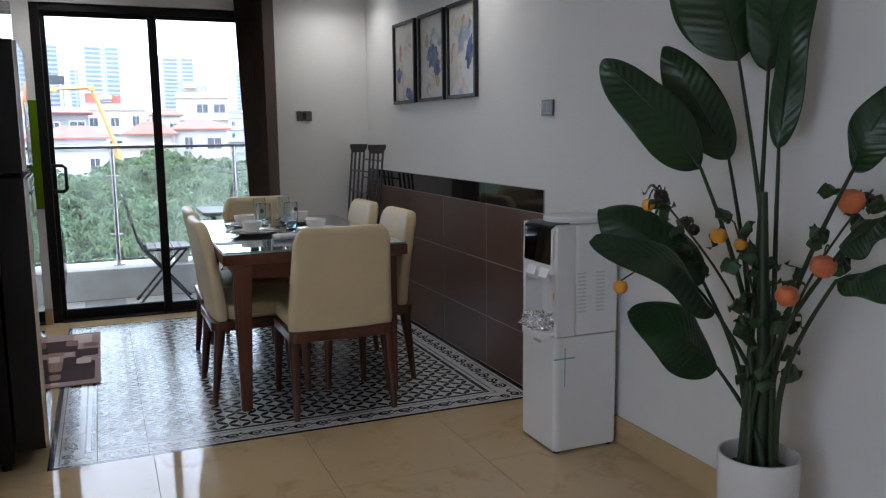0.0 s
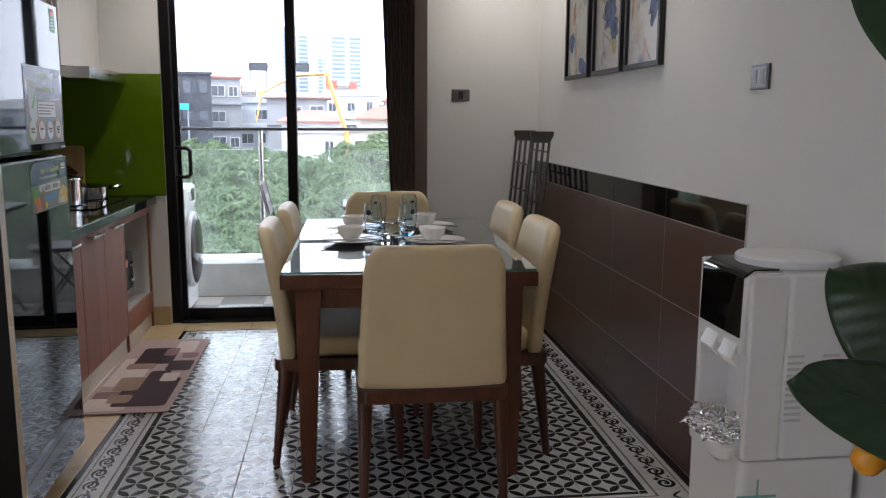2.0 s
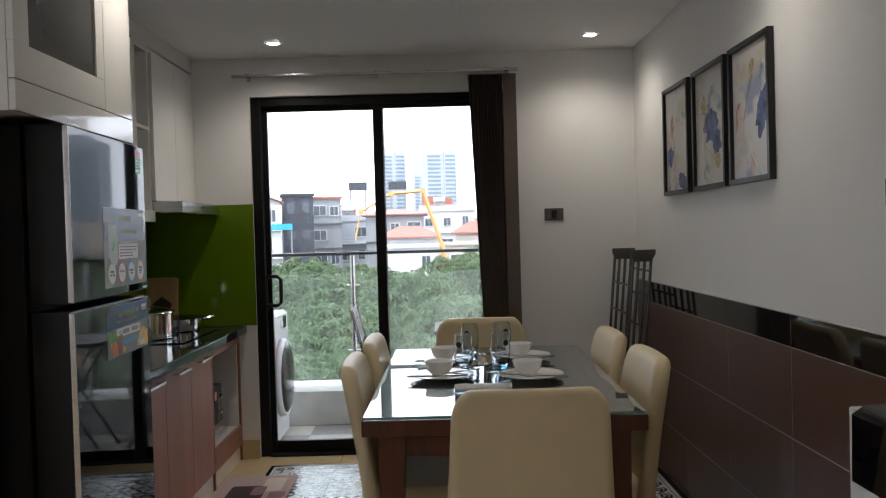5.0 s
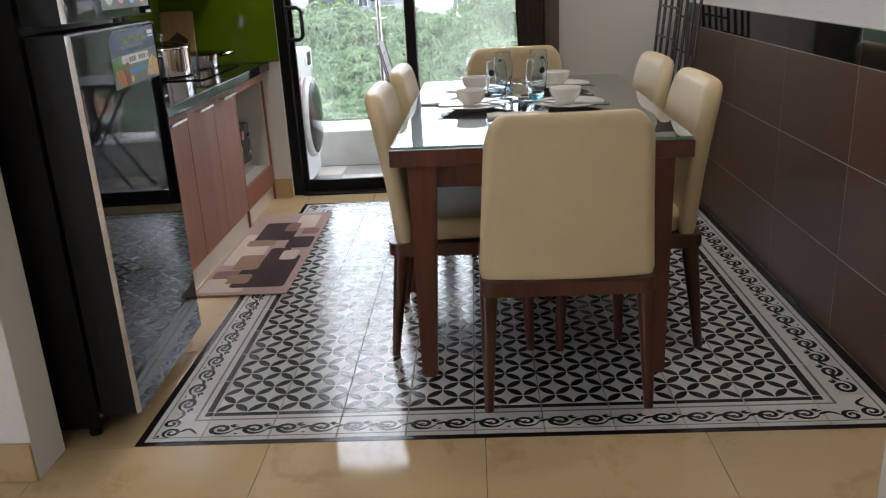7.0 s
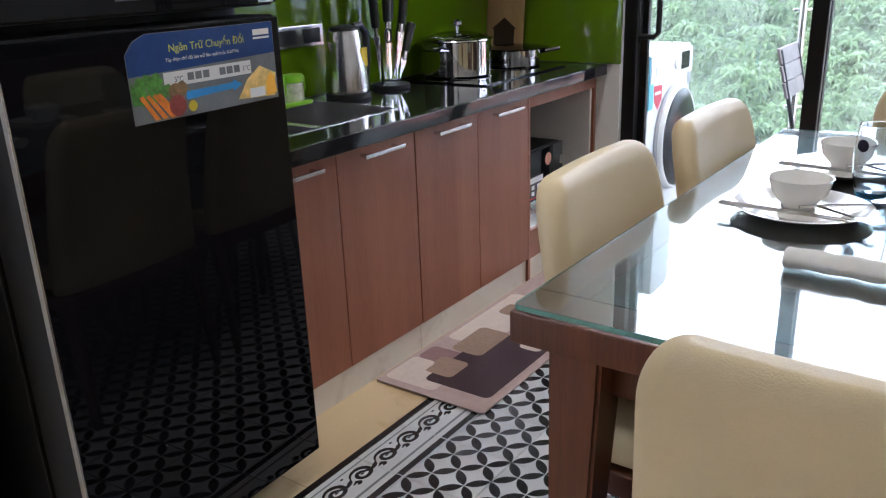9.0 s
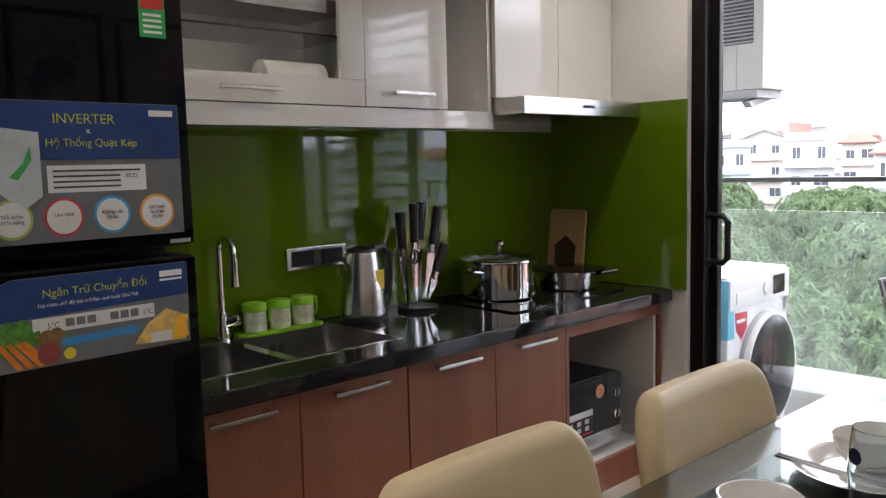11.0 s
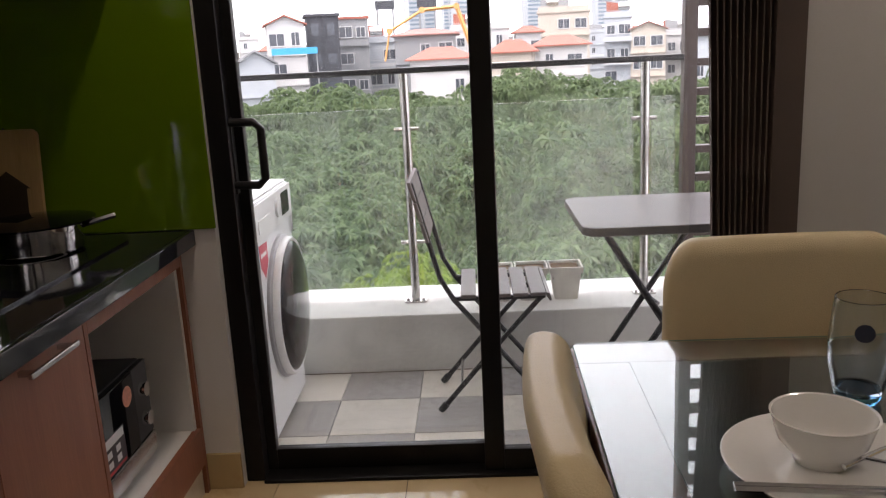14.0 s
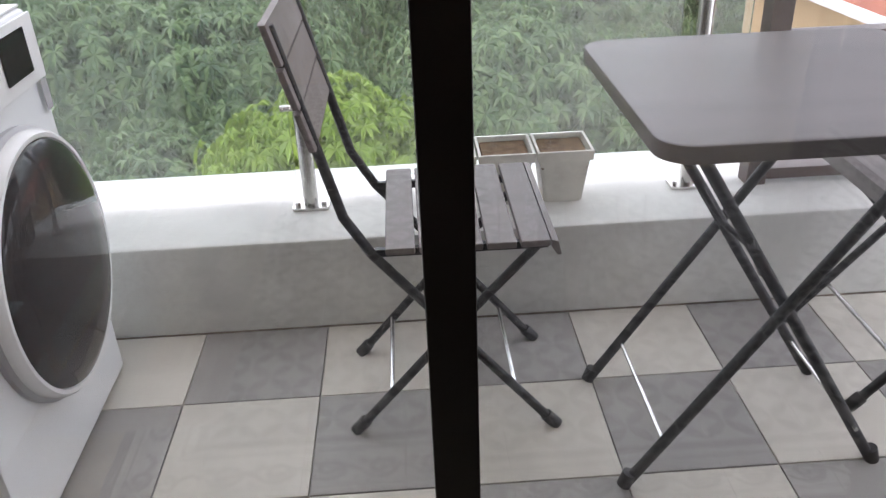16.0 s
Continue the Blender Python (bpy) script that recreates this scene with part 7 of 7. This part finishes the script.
def tower(az, dist, el, w, label):
    a = radians(az)
    h = 12.8 + dist * math.tan(radians(el))
    t = thing("tower_block", label, "tower", (0.8 + dist * math.sin(a), 4 + dist * math.cos(a), -11.5), -az + 18, group="distant towers")
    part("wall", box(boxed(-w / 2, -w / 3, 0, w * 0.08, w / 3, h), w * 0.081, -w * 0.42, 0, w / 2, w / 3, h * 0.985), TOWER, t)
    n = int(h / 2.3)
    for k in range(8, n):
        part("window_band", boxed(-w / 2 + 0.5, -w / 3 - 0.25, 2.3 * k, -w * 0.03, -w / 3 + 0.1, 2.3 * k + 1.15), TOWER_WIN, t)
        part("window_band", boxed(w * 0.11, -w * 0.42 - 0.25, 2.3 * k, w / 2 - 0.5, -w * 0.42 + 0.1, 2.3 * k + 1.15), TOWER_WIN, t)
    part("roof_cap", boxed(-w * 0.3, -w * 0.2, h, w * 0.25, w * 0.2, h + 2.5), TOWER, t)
    return t


tower(0.1, 460, 5.75, 17, "blue-grey residential tower with banded windows on the hazy skyline")
tower(-3.3, 480, 5.8, 15, "pale grey tower topped out on the hazy skyline")
tower(4.8, 520, 5.0, 18, "pale hazy tower far behind the houses")
tower(-1.35, 560, 4.3, 7, "slim pale tower far behind the houses")
for bearing, far, high, wide in ((20, 330, 6.5, 24), (27, 260, 8.5, 22), (33, 300, 7.0, 26), (41, 280, 9.0, 24), (50, 320, 6.0, 26)):
    tower(bearing, far, high, wide, "grey residential tower block rising behind the houses")
tower(9.5, 560, 4.2, 20, "pale hazy tower far behind the houses")
for az in (-5.7, -2.85):
    a = radians(az)
    bb = thing("billboard", "dark rooftop billboard frame above the houses", "billboard", (0.8 + 130 * math.sin(a), 4 + 130 * math.cos(a), 7.4), -az)
    part("panel", boxed(-1.5, -0.2, 1.2, 1.5, 0.2, 2.5), NETTING, bb)
    for x in (-1.2, 1.2):
        part("leg", boxed(x - 0.15, -0.15, -18.9, x + 0.15, 0.15, 1.2), CEMENT[2], bb)

# concrete-pump boom
ORANGE = plain("orange_boom_paint", (0.6, 0.3, 0.1), 0.5, vary=0.15, scale=2)
pump = thing("concrete_pump", "orange concrete-pump boom folded over the houses", "crane", (1.2, 59, -11.5))


def beam(a, b, r):
    return tubed([a, b], r, 4)


for a, b, r in (((0.1, 0, 0), (0.0, 0, 10.8), 0.42), ((0.0, 0, 10.8), (-0.2, 0, 12.05), 0.4), ((-0.2, 0, 12.05), (-1.45, 0, 15.87), 0.3), ((-1.45, 0, 15.87), (-3.7, 0, 15.73), 0.24), ((-3.7, 0, 15.73), (-5.9, 0, 14.5), 0.18), ((-5.9, 0, 14.5), (-6.3, 0, 12.6), 0.13)):
    part("boom_section", beam(a, b, r * 0.48), ORANGE, pump)
for p in ((-0.2, -0.2, 12.05), (-1.45, -0.2, 15.87), (-3.7, -0.2, 15.73), (-5.9, -0.2, 14.5)):
    part("joint", tubed([p, (p[0], 0.25, p[2])], 0.2, 10), ORANGE, pump)
# ---- wall and floor pieces ----
dado = tagged(part("dado", boxed(WX - 0.006, 3.58, 0, WX, WY - 0.001, 1.068), GROUT_W), "brown ceramic wall tiles with a black glossy top band", "wall tiles", kind="structure")
tile_w = 0.633


def slab(name, sx, sy, sz, mat, bev=0.002):
    return mesh_of(name, boxed(-sx / 2, -sy / 2, 0, sx / 2, sy / 2, sz, bev=bev, seg=1), mat)


for k in range(5):
    y0 = 3.582 if k == 0 else 4.237 + tile_w * (k - 1)
    y1 = min(WY - 0.003, 4.237 + tile_w * k)
    band = boxed(-0.0012, 0.0015, 0.0015, 0, y1 - y0 - 0.0015, 0.118, bev=0.0005, seg=1)
    part("tile", band, DADO_BAND, dado, "glossy black band tile", at=(WX - 0.006, y0, 0.947))
    for z0, z1 in ((0.001, 0.293), (0.293, 0.62), (0.62, 0.947)):
        bm = boxed(-0.0008, 0.0018, 0.0018, 0, y1 - y0 - 0.0018, z1 - z0 - 0.0018, bev=0.0003, seg=1)
        part("tile", bm, DADO, dado, at=(WX - 0.006, y0, z0))

floor = tagged(new("floor"), "polished cream marble floor tiles", "floor", kind="structure")
FT = 0.64
full = slab("marble_tile", FT - 0.002, FT - 0.002, 0.012, MARBLE, 0.0008)


def marble_piece(x0, y0, x1, y1):
    x0, y0, x1, y1 = max(x0, -3.4), max(y0, -3.4), min(x1, WX), min(y1, 6.5)
    if x1 - x0 < 0.02 or y1 - y0 < 0.02:
        return
    if abs(x1 - x0 - FT) < 1e-4 and abs(y1 - y0 - FT) < 1e-4:
        part("tile", full, MARBLE, floor, at=((x0 + x1) / 2, (y0 + y1) / 2, -0.012))
    else:
        part("tile", boxed(x0 + 0.001, y0 + 0.001, -0.012, x1 - 0.001, y1 - 0.001, 0, bev=0.0008, seg=1), MARBLE, floor)


PX0, PX1, PY0, PY1 = RX0 - BW - 0.022, WX - 0.008, RY0 - BW - 0.022, RY0 + RNY * TS + BW + 0.022
BX0, BX1, BY0, BY1 = RX0 - BW, RX0 + RNX * TS + BWE, RY0 - BW, RY0 + RNY * TS + BW
for i in range(-6, 4):
    for j in range(-12, 7):
        x0, y0 = 0.15 + FT * i, 2.97 - 0.002 + FT * (j + 0) + 0.004
        x1, y1 = x0 + FT, y0 + FT
        marble_piece(x0, y0, x1, min(y1, PY0))
        if y1 > PY0:
            yy = max(y0, PY0)
            marble_piece(x0, yy, min(x1, PX0), y1)
            if x0 < PX0 < x1 or x0 >= PX0:
                marble_piece(max(x0, PX0), max(yy, PY1), x1, y1)

# black strip round the patterned floor
STRIP = plain("black_border_strip", (0.014, 0.013, 0.013), 0.2, vary=0.2)
rug = tagged(new("patterned_floor"), "black and white patterned cement tiles with a scroll border", "floor tiles", kind="structure")
for a in ((PX0, PY0, PX1, BY0 - 0.001), (PX0, BY0, BX0 - 0.001, BY1), (BX1 + 0.001, BY0, PX1, BY1), (PX0, BY1 + 0.001, PX1, PY1)):
    part("edge_strip", boxed(a[0], a[1], -0.012, a[2], a[3], 0.0, bev=0.0006, seg=1), STRIP, rug, "black edging strip")
LIGHT, DARK = (0.6, 0.6, 0.59), (0.022, 0.022, 0.025)


def petal_material():
    """Interlaced circles printed twice across a tile: dark petals on a pale ground, slightly worn."""
    m, n, l, b = nodes_of("petal_tile_print")
    co, sep = n.new("ShaderNodeTexCoord"), n.new("ShaderNodeSeparateXYZ")
    l.new(co.outputs["Object"], sep.inputs[0])
    p = TS / 2
    cells = []
    for op in ("ADD", "SUBTRACT"):
        s = math_node(n, l, "DIVIDE", math_node(n, l, op, sep.outputs[0], sep.outputs[1]), p)
        cells.append(math_node(n, l, "ABSOLUTE", math_node(n, l, "SUBTRACT", math_node(n, l, "FRACT", math_node(n, l, "ADD", s, 20.0)), 0.5)))
    d = []
    for a, c in (cells, cells[::-1]):
        q = math_node(n, l, "SUBTRACT", 1.0, a)
        d.append(math_node(n, l, "ADD", math_node(n, l, "MULTIPLY", q, q), math_node(n, l, "MULTIPLY", c, c)))
    inside = math_node(n, l, "MINIMUM", d[0], d[1])
    nz = n.new("ShaderNodeTexNoise")
    nz.inputs["Scale"].default_value, nz.inputs["Detail"].default_value = 70, 4
    l.new(co.outputs["Object"], nz.inputs["Vector"])
    edge = math_node(n, l, "ADD", inside, math_node(n, l, "MULTIPLY", math_node(n, l, "SUBTRACT", nz.outputs[0], 0.5), 0.03))
    l.new(ramp(n, l, edge, [(0.465, DARK), (0.485, LIGHT)]), b.inputs["Base Color"])
    b.inputs["Roughness"].default_value = 0.2
    return m


PETAL = petal_material()
TILE_WHITE = plain("pale_cement_tile", LIGHT, 0.2, vary=0.06, scale=12, bump=0.02, per_piece=0.1)
INK = plain("black_tile_print", DARK, 0.22, vary=0.3, scale=40)
INK_GREY = plain("grey_tile_print", (0.2, 0.2, 0.21), 0.22, vary=0.15, scale=40)
tile_me = slab("cement_tile", TS - 0.0032, TS - 0.0032, 0.012, PETAL, 0.0008)
edge_me = slab("border_tile", TS - 0.0032, TS - 0.0032, 0.012, TILE_WHITE, 0.0008)
H = TS / 2 - 0.002


def ribbon(bm, pts, w0, w1, z):
    prev = None
    n = len(pts)
    for i, (x, y) in enumerate(pts):
        a, b = pts[max(0, i - 1)], pts[min(n - 1, i + 1)]
        d = Vector((b[0] - a[0], b[1] - a[1])).normalized()
        t = i / (n - 1)
        w = 2.0 * (w0 + (w1 - w0) * t) * (0.25 + 0.75 * min(1, 6 * t, 6 * (1 - t)))
        pair = (bm.verts.new((x - d.y * w, y + d.x * w, z)), bm.verts.new((x + d.y * w, y - d.x * w, z)))
        if prev:
            bm.faces.new((prev[0], pair[0], pair[1], prev[1]))
        prev = pair


def spot(bm, x, y, r, z):
    bm.faces.new([bm.verts.new((x + r * math.cos(0.7854 * k), y + r * math.sin(0.7854 * k), z)) for k in range(8)])


def rect(bm, x0, y0, x1, y1, z):
    bm.faces.new([bm.verts.new((x, y, z)) for x, y in ((x0, y0), (x1, y0), (x1, y1), (x0, y1))])


def curl(bm, cx, cy, r, turns, start, way, z):
    n = 30
    ribbon(bm, [(cx + (0.16 + 0.84 * k / n) * r * math.cos(start + way * turns * 6.283 * k / n), cy + (0.16 + 0.84 * k / n) * r * 0.92 * math.sin(start + way * turns * 6.283 * k / n)) for k in range(n + 1)], 0.0028, 0.0042, z)


def scroll_mesh():
    bm = bm_new()
    z = 0.01225
    cy = -H + 0.076
    for cx in (-0.054, 0.05):
        curl(bm, cx, cy, 0.04, 1.55, 2.6, 1, z)
        spot(bm, cx, cy, 0.0052, z)
        e = 2.6 + 1.55 * 6.283
        x0, y0 = cx + 0.04 * math.cos(e), cy + 0.0368 * math.sin(e)
        ribbon(bm, [(x0 + 0.062 * t, y0 + 0.026 * math.sin(t * 2.2) - 0.03 * t * t) for t in (k / 12 for k in range(13))], 0.0042, 0.0022, z + 0.00004)
        ribbon(bm, [(cx + 0.028 + 0.016 * t, cy + 0.016 + 0.02 * t + 0.004 * math.sin(5 * t)) for t in (k / 6 for k in range(7))], 0.0048, 0.001, z + 0.00008)
        ribbon(bm, [(cx + 0.03 + 0.024 * t, cy + 0.014 + 0.006 * t) for t in (k / 6 for k in range(7))], 0.004, 0.001, z + 0.00012)
        spot(bm, cx + 0.05 if cx < 0 else cx - 0.05, cy - 0.034, 0.0042, z)
    rect(bm, -H, H - 0.031, H, H - 0.006, z)
    return mesh_of("scroll", bm, INK)


def corner_mesh():
    bm = bm_new()
    z = 0.01225
    c = -H + 0.07
    curl(bm, c + 0.012, c - 0.012, 0.036, 1.6, 1.0, 1, z)
    curl(bm, c - 0.012, c + 0.055, 0.034, 1.5, 2.2, -1, z + 0.00004)
    ribbon(bm, [(c + 0.04 + 0.075 * t, c - 0.01 + 0.022 * math.sin(4 * t)) for t in (k / 10 for k in range(11))], 0.004, 0.002, z + 0.00008)
    spot(bm, c - 0.035, c - 0.035, 0.008, z)
    rect(bm, H - 0.031, H - 0.031, H - 0.006, H, z)
    rect(bm, H - 0.006, H - 0.031, H, H - 0.006, z)
    return mesh_of("scroll", bm, INK)


def line_mesh(corner):
    bm = bm_new()
    z = 0.01221
    if corner:
        rect(bm, -H + 0.02, -H + 0.02, H, -H + 0.026, z)
        rect(bm, -H + 0.02, -H + 0.026, -H + 0.026, H, z)
        rect(bm, H - 0.063, H - 0.063, H, H - 0.053, z)
        rect(bm, H - 0.063, H - 0.053, H - 0.053, H, z)
    else:
        rect(bm, -H, -H + 0.02, H, -H + 0.026, z)
        rect(bm, -H, H - 0.063, H, H - 0.053, z)
    return mesh_of("border_lines", bm, INK_GREY)


scroll_me, corner_me, line_me, cline_me = scroll_mesh(), corner_mesh(), line_mesh(False), line_mesh(True)
for i in range(-1, RNX + 1):
    for j in range(-1, RNY + 1):
        ex, ey = (i < 0) - (i == RNX), (j < 0) - (j == RNY)
        w = BW if ex > 0 else BWE if ex < 0 else TS
        d = BW if ey else TS
        cx = RX0 - BW / 2 if ex > 0 else RX0 + RNX * TS + BWE / 2 if ex < 0 else RX0 + TS * (i + 0.5)
        cy = RY0 - BW / 2 if ey > 0 else RY0 + RNY * TS + BW / 2 if ey < 0 else RY0 + TS * (j + 0.5)
        at = Matrix.Translation((cx, cy, -0.012))
        if not ex and not ey:
            part("tile", tile_me, None, rug, at=at)
            continue
        if ex and ey:
            rz = {(1, 1): 0, (-1, 1): 90, (-1, -1): 180, (1, -1): 270}[(ex, ey)]
        else:
            rz = {(0, 1): 0, (-1, 0): 90, (0, -1): 180, (1, 0): 270}[(ex, ey)]
        t = part("tile", edge_me, None, rug, at=at @ Matrix.Diagonal((w / TS, d / TS, 1, 1)) @ pose(0, 0, 0, 0, 0, rz))
        part("scroll", corner_me if ex and ey else scroll_me, None, t)
        part("border_lines", cline_me if ex and ey else line_me, None, t)

bfloor = tagged(new("balcony_floor"), "beige and grey checkered balcony floor tiles", "floor tiles", kind="structure")
bl, bd_ = slab("balcony_tile", 0.3185, 0.3115, 0.01, BALC_LIGHT, 0.001), slab("balcony_tile", 0.3185, 0.3115, 0.01, BALC_DARK, 0.001)
for i in range(-5, 9):
    for j in range(-1, 2):
        part("tile", bd_ if (i + j) % 2 else bl, None, bfloor, at=(-0.178 + 0.3215 * (i + 0.5), 6.894 + 0.315 * (j + 0.5), BZ - 0.01))
